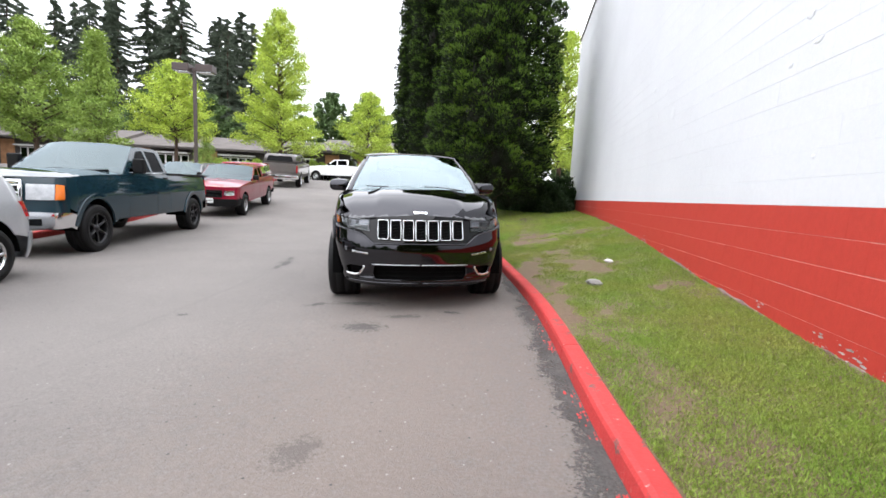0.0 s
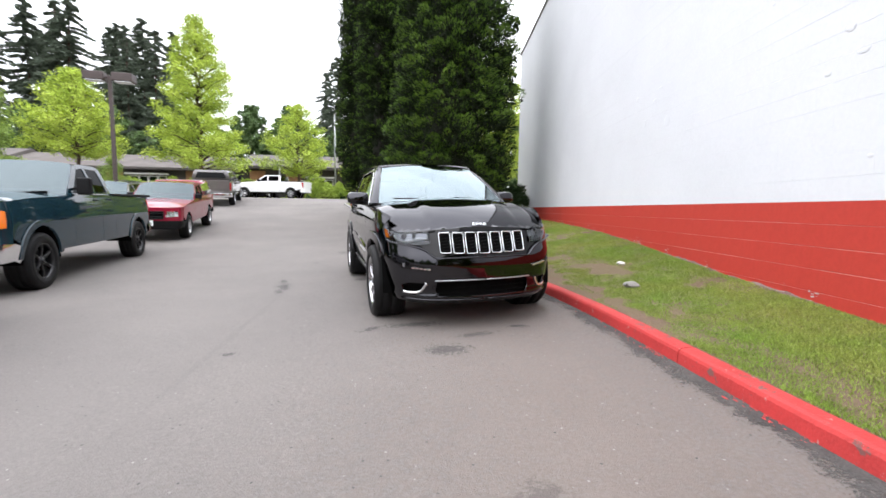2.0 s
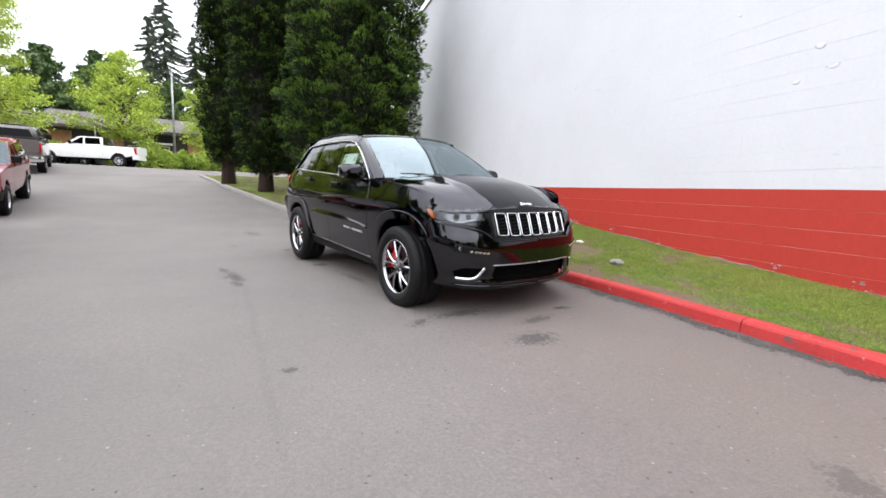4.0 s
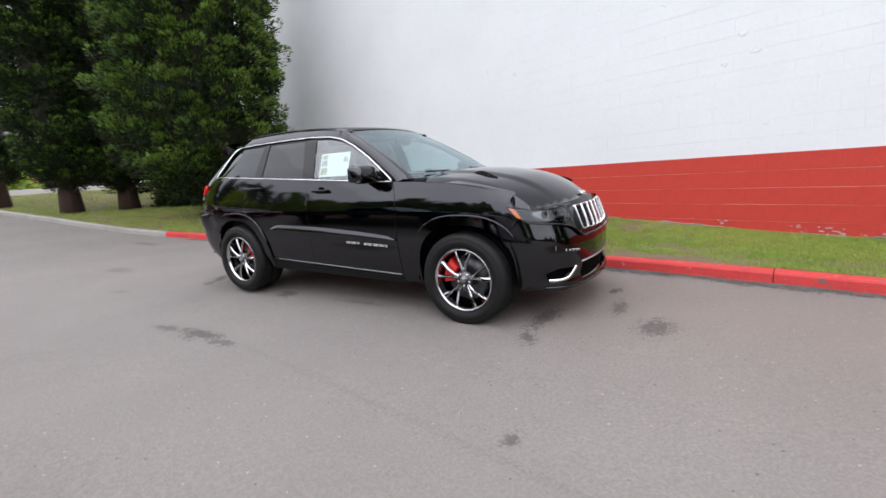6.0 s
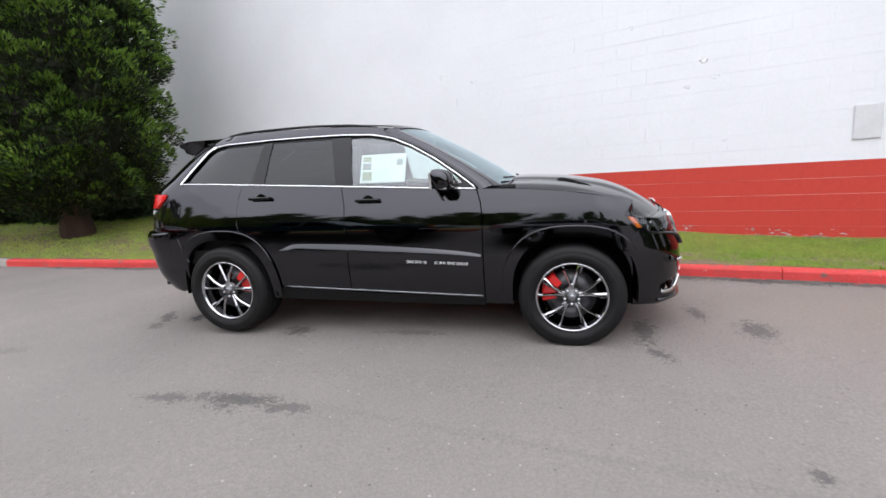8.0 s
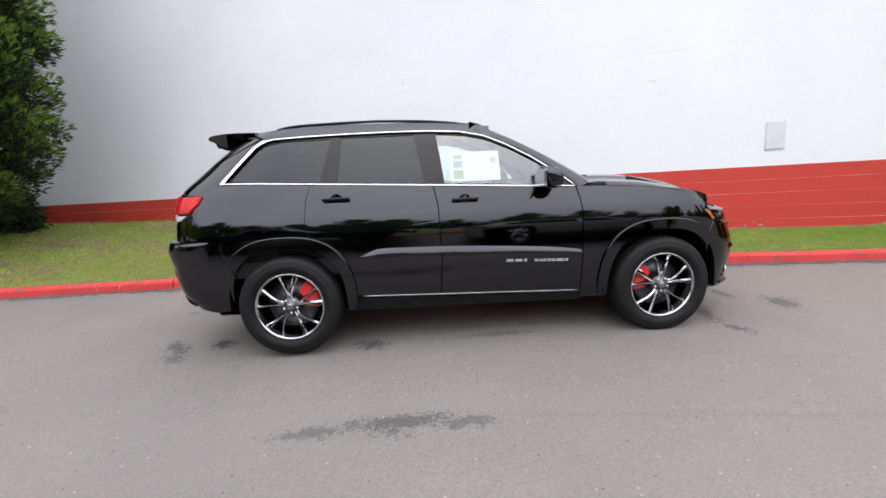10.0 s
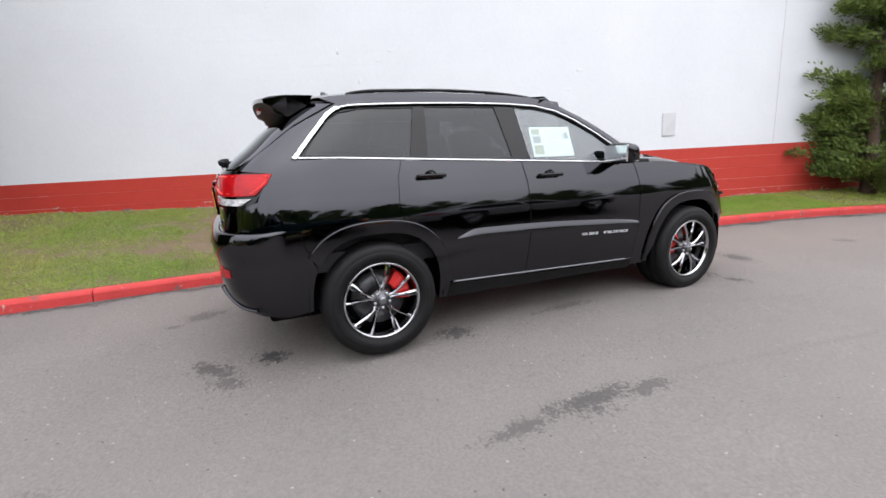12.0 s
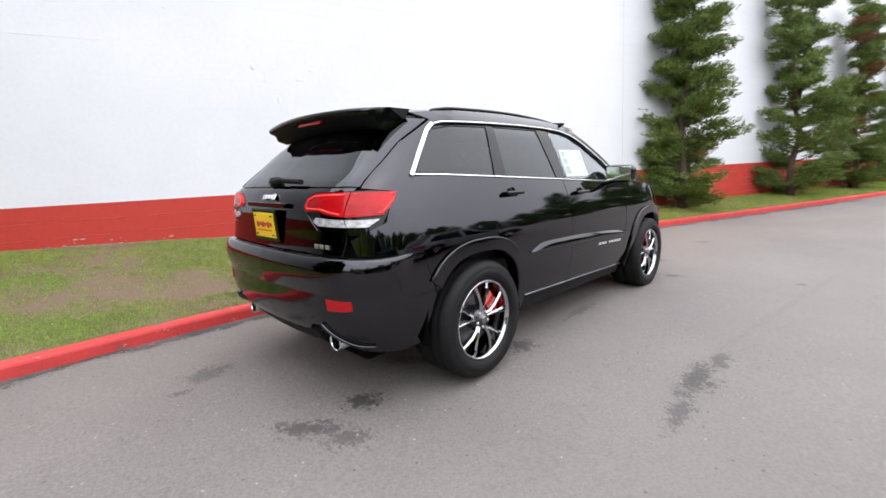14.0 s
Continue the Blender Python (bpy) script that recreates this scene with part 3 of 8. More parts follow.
def bar(name, path, width, height, material, parent, normals=None, label="", sides=8):
    """A flattened bar along a path."""
    bm = bmesh.new()
    pts = [Vector(p) for p in path]
    rings = []
    for i, p in enumerate(pts):
        d = (pts[min(i + 1, len(pts) - 1)] - pts[max(i - 1, 0)]).normalized()
        n = normals[i] if normals else Vector((0, 0, 1))
        n = (n - d * n.dot(d)).normalized()
        o = d.cross(n)
        rings.append([bm.verts.new(p + o * (width / 2 * math.cos(a)) + n * (height / 2 * math.sin(a))) for a in (2 * math.pi * k / sides for k in range(sides))])
    for a, b in zip(rings, rings[1:]):
        for k in range(sides):
            bm.faces.new((a[k], a[(k + 1) % sides], b[(k + 1) % sides], b[k])).smooth = True
    bm.faces.new(rings[0][::-1])
    bm.faces.new(rings[-1])
    bmesh.ops.recalc_face_normals(bm, faces=bm.faces)
    return part(name, bm, material, parent, label)


def loft(name, rows, material, parent, smooth=True, label="", flip=False):
    verts = [p for r in rows for p in r]
    n = len(rows[0])
    faces = [(j * n + i, j * n + i + 1, (j + 1) * n + i + 1, (j + 1) * n + i) for j in range(len(rows) - 1) for i in range(n - 1)]
    if flip:
        faces = [f[::-1] for f in faces]
    return mesh_ob(name, verts, faces, material, parent, smooth, label)


def flip_y(p):
    return Vector((p[0], -p[1], p[2]))


SUV = Shell(
    [(2.345, 0), (2.332, -0.25), (2.285, -0.5), (2.215, -0.67), (2.09, -0.80), (1.92, -0.878), (1.65, -0.922), (1.2, -0.936), (0.5, -0.940), (0, -0.940),
     (-0.6, -0.940), (-1.2, -0.938), (-1.7, -0.930), (-2.0, -0.915), (-2.2, -0.885), (-2.32, -0.81), (-2.39, -0.64), (-2.42, -0.3), (-2.43, 0)],
    ([0.2, 0.27, 0.33, 0.38, 0.5, 0.62, 0.7, 0.78, 0.88, 0.97, 1.05, 1.2], [-0.10, -0.045, 0.0, -0.015, 0.0, 0.0, -0.012, -0.04, -0.075, -0.12, -0.17, -0.3]),
    ([0.25, 0.34, 0.42, 0.5, 0.62, 0.78, 0.86, 0.9, 0.98, 1.1, 1.22, 1.27, 1.4, 1.5, 1.62, 1.72], [0.22, 0.13, 0.06, 0.015, -0.008, -0.008, 0.0, 0.03, 0.042, 0.048, 0.068, 0.098, 0.245, 0.355, 0.505, 0.635]),
    ([0.2, 0.28, 0.36, 0.46, 0.58, 0.72, 0.9, 1.0, 1.1, 1.18, 1.25, 1.35, 1.5, 1.62, 1.70, 1.75], [0.885, 0.908, 0.933, 0.960, 0.983, 1.0, 1.0, 0.988, 0.962, 0.938, 0.915, 0.877, 0.812, 0.757, 0.705, 0.66]))


def belt(u):
    return 1.236 - 0.05 * u


def roof_mid(u):
    return interp([-2.1, -1.8, -1.4, -0.9, -0.4, 0.0, 0.12], [1.705, 1.738, 1.774, 1.790, 1.782, 1.752, 1.735], u)


def roof_edge(u):
    return roof_mid(u) - 0.048


def arch(cx, a0, a1, k=1.0, n=18):
    """Points on the squarish wheel opening round an axle, by angle from the front."""
    out = []
    for i in range(n + 1):
        a = radians(a0 + (a1 - a0) * i / n)
        c, s = math.cos(a), math.sin(a)
        out.append((cx + 0.43 * k * math.copysign(abs(c) ** 0.77, c), WHEEL_R + 0.450 * k * abs(s) ** 0.77))
    return out


def build_wheel(name, parent, y, x, r=0.386, width=0.29, rim_r=0.258, spokes=5, twin=True, rim_mat=None, caliper=None, tyre_mat=None, lug=True):
    """A wheel whose outer face looks to -y when y < 0, to +y when y > 0."""
    out = -1 if y < 0 else 1
    rim_mat = rim_mat or M_RIM
    w = new(name)
    w.parent = parent
    w.matrix_basis = Matrix.Translation((x, y, r)) @ (Matrix.Identity(4) if out < 0 else Matrix.Rotation(math.pi, 4, "Z"))
    h = width
    t0 = r - rim_r
    tyre = lathe_bm([(rim_r, 0.0), (rim_r + 0.012, -0.012), (rim_r + 0.016, -0.020), (rim_r + 0.022, -0.020), (rim_r + 0.025, -0.025), (rim_r + t0 * 0.40, -0.028), (rim_r + t0 * 0.55, -0.028), (rim_r + t0 * 0.57, -0.0255), (rim_r + t0 * 0.62, -0.0255), (r - t0 * 0.22, -0.022), (r - 0.012, -0.004), (r - 0.003, 0.016), (r, 0.03),
                     (r - 0.006, 0.055), (r - 0.006, 0.06), (r, 0.066), (r, h * 0.5 - 0.008), (r - 0.007, h * 0.5 - 0.004), (r - 0.007, h * 0.5 + 0.004), (r, h * 0.5 + 0.008),
                     (r, h - 0.066), (r - 0.006, h - 0.06), (r - 0.006, h - 0.055), (r, h - 0.03), (r - 0.012, h), (rim_r, h)], 48)
    part("tyre", tyre, tyre_mat or M_TYRE, w)
    rim = lathe_bm([(rim_r + 0.004, 0.004), (rim_r + 0.004, -0.010), (rim_r - 0.004, -0.013), (rim_r - 0.012, -0.008), (rim_r - 0.018, 0.02), (rim_r - 0.022, 0.06), (rim_r - 0.03, 0.16), (rim_r - 0.03, h - 0.02)], 48)
    part("rim", rim, rim_mat, w)
    part("brake_disc", lathe_bm([(0.06, 0.11), (rim_r * 0.72, 0.10), (rim_r * 0.72, 0.128), (0.06, 0.128)], 40), M_DISC, w)
    part("inner_barrel", lathe_bm([(0.0, 0.15), (rim_r - 0.03, 0.15), (rim_r - 0.03, 0.16)], 24), M_DARK, w)
    hub = lathe_bm([(0.0, -0.004), (0.026, -0.004), (0.032, 0.0), (0.036, 0.012), (0.062, 0.016), (0.075, 0.03), (0.08, 0.06), (0.08, 0.10)], 28)
    part("hub", hub, M_DISC if twin else rim_mat, w)
    def arm(bm, base, stations):
        """A ridged spoke arm through stations of radius, angle, width and depth."""
        q = []
        for rr, off, ww, yy in stations:
            d = Vector((math.cos(base + off), 0, math.sin(base + off)))
            t = Vector((-d.z, 0, d.x))
            q.append([bm.verts.new(d * rr + t * (ww * e) + Vector((0, yy + f, 0))) for e, f in ((0.5, 0.010), (0.16, 0.0), (-0.16, 0.0), (-0.5, 0.010), (-0.42, 0.042), (0.42, 0.042))])
        for m0, m1 in zip(q, q[1:]):
            for i in range(6):
                bm.faces.new((m0[i], m0[(i + 1) % 6], m1[(i + 1) % 6], m1[i]))
        bm.faces.new(q[0][::-1])
        bm.faces.new(q[-1])
    for k in range(spokes):
        base = 2 * math.pi * k / spokes + math.pi / 2
        bm = bmesh.new()
        if twin:
            # a split spoke: one broad arm with a pocket at its end, one slender arm, tied near the hub
            end = rim_r - 0.006
            arm(bm, base, ((0.045, -0.16, 0.030, 0.016), (0.09, -0.13, 0.022, 0.004), (0.15, -0.19, 0.024, -0.002), (0.205, -0.235, 0.036, 0.0), (end, -0.25, 0.044, 0.006)))
            arm(bm, base, ((0.045, 0.16, 0.030, 0.016), (0.09, 0.13, 0.020, 0.004), (0.15, 0.20, 0.019, 0.002), (0.205, 0.26, 0.020, 0.004), (end, 0.28, 0.028, 0.008)))
            arm(bm, base, ((0.05, 0.0, 0.026, 0.020), (0.085, 0.0, 0.022, 0.014), (0.105, 0.0, 0.010, 0.020)))
        else:
            arm(bm, base, ((0.055, 0.0, 0.054, 0.018), (0.15, 0.0, 0.036, 0.0), (rim_r - 0.006, 0.0, 0.056, 0.004)))
        bmesh.ops.recalc_face_normals(bm, faces=bm.faces)
        spoke = part("spoke", bm, rim_mat, w)
        if twin:
            d = [Vector((math.cos(base + o), 0, math.sin(base + o))) for o in (-0.205, -0.236, -0.247)]
            pk = []
            for dd, rr, ww in zip(d, (0.165, 0.205, rim_r - 0.022), (0.007, 0.016, 0.020)):
                t = Vector((-dd.z, 0, dd.x))
                pk.append((dd * rr + t * ww * 0.5 + Vector((0, -0.0035 if rr < 0.2 else -0.0008 if rr < 0.22 else 0.004, 0)), dd * rr - t * ww * 0.5 + Vector((0, -0.0035 if rr < 0.2 else -0.0008 if rr < 0.22 else 0.004, 0))))
            mesh_ob("pocket", [p for pr in pk for p in pr], [(0, 1, 3, 2), (2, 3, 5, 4)], M_GLOSS, spoke)
    if twin:
        part("hub_cap", lathe_bm([(0.0, -0.007), (0.022, -0.007), (0.026, -0.003), (0.034, 0.004)], 20), M_SILL, w)
    if lug:
        for k in range(5):
            a = 2 * math.pi * (k + 0.5) / 5 + math.pi / 2
            b = lathe_bm([(0.0, 0.006), (0.009, 0.006), (0.010, 0.012), (0.010, 0.03)], 8)
            bmesh.ops.translate(b, verts=b.verts, vec=(0.052 * math.cos(a), 0, 0.052 * math.sin(a)))
            part("lug_nut", b, M_SATIN, w)
    if caliper:
        bm = bmesh.new()
        rows = []
        for i in range(9):
            a = radians(caliper + (i - 4) * 8)
            rows.append([(rr * math.cos(a), yy, rr * math.sin(a)) for rr, yy in ((0.115, 0.055), (0.20, 0.055), (0.215, 0.07), (0.215, 0.14), (0.115, 0.14), (0.105, 0.07))])
        vv = [[bm.verts.new(p) for p in r] for r in rows]
        for a, b in zip(vv, vv[1:]):
            for i in range(6):
                bm.faces.new((a[i], a[(i + 1) % 6], b[(i + 1) % 6], b[i]))
        bm.faces.new(vv[0])
        bm.faces.new(vv[-1][::-1])
        bmesh.ops.recalc_face_normals(bm, faces=bm.faces)
        part("brake_caliper", bm, M_CALIPER, w, "red painted brake caliper")
    return w


def build_suv():
    car = thing("suv", CAR_POSE, "glossy black sport SUV parked beside the red kerb", "car")
    S = SUV
    at, nor = S.at, S.normal

    def conv(pts):
        """(u, w), ('f', v, w) on the nose, ('r', v, w) on the tail -> outline coordinates."""
        out = []
        for p in pts:
            if p[0] == "f":
                out.append((S.end(p[1], p[2]), p[2]))
            elif p[0] == "r":
                out.append((S.end(p[1], p[2], False), p[2]))
            else:
                out.append((S.su(*p), p[1]))
        return out

    def panel(name, pts, mat, holes=(), step=0.035, off=0.0, lip=0.02, label="", parent=None, both=True):
        o = conv(pts)
        hs = [conv(h) for h in holes]
        a = skin(name, o, at, nor, mat, parent or car, hs, step, off, lip, False, label)
        if both:
            skin(name, o, at, nor, mat, parent or car, hs, step, off, lip, True, label)
        return a

    G = 0.004
    # doors and wings
    panel("front_wing", [(0.815 + G, 0.36), (0.815 + G, 1.0), (0.80 + G, 1.1), (0.775 + G, 1.193), (1.0, 1.187), (1.3, 1.17), (1.6, 1.14), (1.8, 1.095), (1.865, 1.055),
                         (1.816, 0.977), (1.906, 0.871), (1.87, 0.81)] + arch(AXLE, 36, 180) + [(1.03, 0.30), (0.82, 0.30)], M_PAINT)
    panel("front_door", [(-0.30 + G, 0.40), (0.81, 0.345), (0.81, 1.0), (0.795, 1.1), (0.77, belt(0.77) - 0.012), (0.2, belt(0.2) - 0.012), (-0.325 + G, belt(-0.32) - 0.012),
                         (-0.297 + G, 1.1), (-0.285 + G, 0.72)], M_PAINT)
    panel("rear_door", [(-0.30 - G, 0.405), (-0.285 - G, 0.72), (-0.297 - G, 1.1), (-0.325 - G, belt(-0.33) - 0.012), (-0.8, belt(-0.8) - 0.012), (-1.245, belt(-1.25) - 0.012), (-1.28, 1.18), (-1.295, 1.0)]
          + arch(-AXLE, 66, 0) + [(-1.03, 0.43)], M_PAINT)
    dlo_rear = [(-1.905, 1.322), (-1.80, 1.445), (-1.675, 1.583), (-1.62, 1.622), (-1.53, 1.642)]
    quarter = panel("quarter_panel", [(-1.295 - G, 1.0), (-1.28 - G, 1.18), (-1.245 - G, belt(-1.25) - 0.012), (-1.6, belt(-1.6) - 0.008), (-1.935, 1.312)] + dlo_rear[:1]
                    + dlo_rear + [(-1.5, roof_edge(-1.5)), (-1.7, roof_edge(-1.7)), ("r", 0.66, 1.655), ("r", 0.70, 1.5), ("r", 0.735, 1.35), ("r", 0.755, 1.26),
                    (-2.05, 1.238), (-2.14, 1.08), (-2.245, 1.035), ("r", 0.76, 0.995), ("r", 0.80, 0.915), (-2.2, 0.912), (-1.92, 0.895)] + arch(-AXLE, 150, 68), M_PAINT)
    panel("sill", [(-1.02, 0.30), (0.81, 0.28), (0.81, 0.337), (-1.02, 0.402)], M_BLACK, off=-0.004)
    # lower guard of the doors with its bright strip
    for sgn in (False, True):
        pts = [(-0.92 + i * 0.0905, 0.425 - (i / 19) * 0.055) for i in range(20)]
        path = [at(S.su(u, w), w) + nor(S.su(u, w), w) * 0.008 for u, w in pts]
        ns = [nor(S.su(u, w), w) for u, w in pts]
        if sgn:
            path, ns = [flip_y(p) for p in path], [flip_y(n) for n in ns]
        bar("sill_strip", path, 0.013, 0.009, M_SILL, car, ns, "dark satin strip along the sill")
    for sgn in (1, -1):
        rows = []
        for i in range(29):
            u = -0.90 + 1.70 * i / 28
            wt = interp([-0.90, -0.74, -0.3, 0.3, 0.72, 0.80], [0.745, 0.797, 0.79, 0.760, 0.722, 0.706], u)
            wb = interp([-0.90, -0.74, -0.3, 0.3, 0.80], [0.742, 0.738, 0.726, 0.710, 0.688], u)
            wb = min(wb, wt - 0.002)
            row = []
            for w, o in ((wb - 0.006, -0.002), (wb, 0.020), (wb + (wt - wb) * 0.25, 0.021), (wb + (wt - wb) * 0.65, 0.011), (wt, 0.001)):
                c = (S.su(u, w), w)
                p = at(*c) + nor(*c) * o
                row.append(p if sgn > 0 else flip_y(p))
            rows.append(row)
        loft("side_moulding", rows, M_PAINT, car, flip=sgn < 0)
    # flared arch trims
    for cx in (AXLE, -AXLE):
        a0, a1 = (34, 190) if cx > 0 else (-10, 146)
        inner = arch(cx, max(a0, 0), min(a1, 180), 1.0, 30)
        outer = arch(cx, max(a0, 0), min(a1, 180), 1.165, 30)
        low_i = [(inner[-1][0], 0.32)] if cx > 0 else [(inner[0][0], 0.32)]
        low_o = [(outer[-1][0] + 0.01, 0.32)] if cx > 0 else [(outer[0][0] - 0.01, 0.32)]
        poly = (inner + low_i + low_o + outer[::-1]) if cx > 0 else (low_i + inner + outer[::-1] + low_o)
        panel("arch_flare", poly, M_PAINT, off=0.020, lip=0.05, step=0.03)
        for sgn in (1, -1):
            fl = (lambda p: p) if sgn > 0 else flip_y
            c = conv(outer)
            bar("flare_edge", [fl(at(*q) + nor(*q) * 0.014) for q in c], 0.018, 0.013, M_PAINT, car, [fl(nor(*q)) for q in c])
    # front bumper
    top = [("f", 0.0, 0.712), ("f", 0.47, 0.712), ("f", 0.55, 0.785), ("f", 0.66, 0.822), (2.0, 0.844), (1.913, 0.866), (1.874, 0.806)]
    duct = [("f", 0.545, 0.47), ("f", 0.60, 0.385), ("f", 0.735, 0.375), ("f", 0.76, 0.44), ("f", 0.70, 0.475)]
    grille_hole = [("f", 0.0, 0.485), ("f", 0.0, 0.345), ("f", 0.44, 0.345), ("f", 0.47, 0.40), ("f", 0.455, 0.485)]
    bump = [("f", 0.0, 0.485), ("f", 0.455, 0.485), ("f", 0.47, 0.40), ("f", 0.44, 0.345), ("f", 0.0, 0.345), ("f", 0.0, 0.27), ("f", 0.5, 0.275), ("f", 0.72, 0.285), (2.0, 0.295), (1.89, 0.30)]
    panel("front_bumper", top[:1] + top[1:] + arch(AXLE, 36, 0) + bump[::-1], M_PAINT, [duct], step=0.03)
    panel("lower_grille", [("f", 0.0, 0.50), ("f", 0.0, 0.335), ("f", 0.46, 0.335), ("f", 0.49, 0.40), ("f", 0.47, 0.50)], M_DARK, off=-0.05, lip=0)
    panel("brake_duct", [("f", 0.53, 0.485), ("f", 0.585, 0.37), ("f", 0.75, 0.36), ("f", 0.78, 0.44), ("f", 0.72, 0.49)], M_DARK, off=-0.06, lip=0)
    for sgn in (1, -1):
        fl = (lambda p: p) if sgn > 0 else flip_y
        # mesh bars of the lower opening
        for j in range(3):
            w = 0.375 + 0.04 * j
            pts = [at(S.end(0.02 + 0.43 * k / 7, w), w) - nor(S.end(0.02 + 0.43 * k / 7, w), w) * 0.03 for k in range(8)]
            part("mesh_bar", tube_bm([fl(p) for p in pts], 0.004, 5), M_DARK, car)
        pts = [at(S.end(0.01 + 0.465 * k / 9, 0.495 - 0.004 * k / 9), 0.495) + Vector((0.004, 0, 0)) for k in range(10)]
        bar("bumper_strip", [fl(p) for p in pts], 0.014, 0.010, M_SATIN, car, None, "satin strip over the lower intake")
        pts = [at(S.end(0.02 + 0.72 * k / 11, 0.315), 0.315) + Vector((-0.008, 0, -0.004 + 0.012 * (k / 11) ** 3)) for k in range(12)]
        bar("lip_spoiler", [fl(p) for p in pts], 0.05, 0.022, M_PAINT, car)
        crease = [at(*c) + nor(*c) * 0.006 for c in conv([("f", 0.46 * k / 6, 0.703) for k in range(7)] + [("f", 0.55, 0.775), ("f", 0.66, 0.812), (2.0, 0.842), (1.955, 0.866)])]
        crease = spline(crease, 3)
        bar("bumper_crease", [fl(p) for p in crease], 0.044, 0.016, M_PAINT, car)
        hook = [("f", 0.55, 0.475), ("f", 0.575, 0.43), ("f", 0.605, 0.392), ("f", 0.65, 0.378), ("f", 0.705, 0.378), ("f", 0.735, 0.385)]
        hk = [at(*c) + nor(*c) * 0.006 for c in conv(hook)]
        bar("duct_trim", [fl(p) for p in spline(hk, 5)], 0.026, 0.014, M_CHROME, car, [fl(Vector((1, -0.5, 0.2))) for _ in spline(hk, 5)], "curved chrome trim of the brake duct")
        fog = [("f", 0.50, 0.585), ("f", 0.76, 0.61), ("f", 0.79, 0.645), ("f", 0.74, 0.668), ("f", 0.56, 0.625)]
        skin("lamp_recess", conv(fog), at, nor, M_GLOSS, car, off=0.003, lip=0.006, step=0.03, mirror=sgn < 0)
        for k in range(5):
            a = 0.53 + 0.033 * k
            c = (S.end(a, 0.60 + 0.004 * k), 0.60 + 0.004 * k)
            p = at(*c) + nor(*c) * 0.006
            part("running_light", box_bm(-0.006, 0.006, -0.014, 0.014, -0.009, 0.009, 0.003), M_SILVER, car).matrix_basis = Matrix.Translation(fl(p))
        c = (S.end(0.735, 0.638), 0.638)
        part("fog_lamp", lathe_bm([(0.0, 0.003), (0.012, 0.003), (0.017, 0.007), (0.020, 0.0)], 16, "X"), M_BOWL, car).matrix_basis = Matrix.Translation(fl(at(*c) + nor(*c) * 0.002))
        # headlamp
        lamp = [(1.822, 0.972), (1.92, 0.952), ("f", 0.75, 0.934), ("f", 0.62, 0.940), ("f", 0.515, 0.944), ("f", 0.505, 0.826), ("f", 0.60, 0.822), ("f", 0.70, 0.834), (2.0, 0.850), (1.91, 0.874)]
        lo = conv(lamp)
        house = skin("headlamp", lo, at, nor, M_GLOSS, car, off=-0.035, lip=0, mirror=sgn < 0, label="dark headlamp with amber corner marker")
        skin("lens", lo, at, nor, M_LENS, house, off=-0.001, lip=0.0, mirror=sgn < 0).visible_shadow = False
        am = conv([(1.836, 0.964), (1.880, 0.955), (1.936, 0.882), (1.906, 0.882)])
        skin("marker_lens", am, at, nor, M_AMBER, house, off=-0.006, lip=0.02, step=0.02, mirror=sgn < 0, label="amber side marker")
        bowl = [("f", 0.79, 0.925), ("f", 0.70, 0.930), ("f", 0.60, 0.933), ("f", 0.525, 0.935), ("f", 0.525, 0.882), ("f", 0.62, 0.877), ("f", 0.68, 0.861), ("f", 0.74, 0.863), ("f", 0.785, 0.892)]
        skin("reflector", conv(bowl), at, nor, M_BOWL, house, off=-0.022, lip=0.01, step=0.02, mirror=sgn < 0, label="silver reflector bowl of the headlamp")
        drl = [("f", 0.52, 0.879), ("f", 0.60, 0.877), ("f", 0.65, 0.870), ("f", 0.69, 0.857), ("f", 0.74, 0.857), ("f", 0.785, 0.880), ("f", 0.80, 0.905), ("f", 0.79, 0.925)]
        dp = [at(*c) - nor(*c) * 0.012 for c in conv(drl)]
        part("light_guide", tube_bm([fl(p) for p in spline(dp, 5)], 0.008, 6), M_SILVER, house)
        for vv, ww, rr in ((0.725, 0.898, 0.026), (0.64, 0.905, 0.019)):
            c = (S.end(vv, ww), ww)
            b = lathe_bm([(0.0, 0.02), (rr * 0.7, 0.014), (rr, 0.0), (rr * 1.15, 0.004), (rr * 1.2, -0.02)], 18, "X")
            part("projector", b, M_GLOSS, house).matrix_basis = Matrix.Translation(fl(at(*c) - nor(*c) * 0.020))
    # grille with seven framed slots
    def gr(v, w, o=0.0):
        c = (S.end(abs(v), w), w)
        p = at(*c) + nor(*c) * o
        return Vector((p.x, v, p.z))
    panel("grille_surround", [("f", 0.0, 0.715), ("f", 0.468, 0.715), ("f", 0.545, 0.785), ("f", 0.60, 0.818), ("f", 0.505, 0.83), ("f", 0.508, 0.962), ("f", 0.0, 0.992)], M_GLOSS, off=-0.016, lip=0)
    grille = new("grille")
    grille.parent = car
    for k in range(7):
        v0 = (k - 3) * 0.124
        hw, w0, w1 = 0.050, 0.735 + 0.004 * abs(k - 3) ** 1.5 * 0.5, 0.925
        ring = []
        for i in range(28):
            a = 2 * math.pi * i / 28
            c, s_ = math.cos(a), math.sin(a)
            dv = hw * math.copysign(abs(c) ** 0.22, c)
            ww = (w0 + w1) / 2 + (w1 - w0) / 2 * math.copysign(abs(s_) ** 0.22, s_)
            ring.append(gr(v0 + dv, ww, 0.012))
        bm = bmesh.new()
        rows = []
        nrm = nor(S.end(abs(v0), 0.85), 0.85)
        if v0 > 0:
            nrm = flip_y(nrm)
        mid = sum(ring, Vector()) / len(ring)
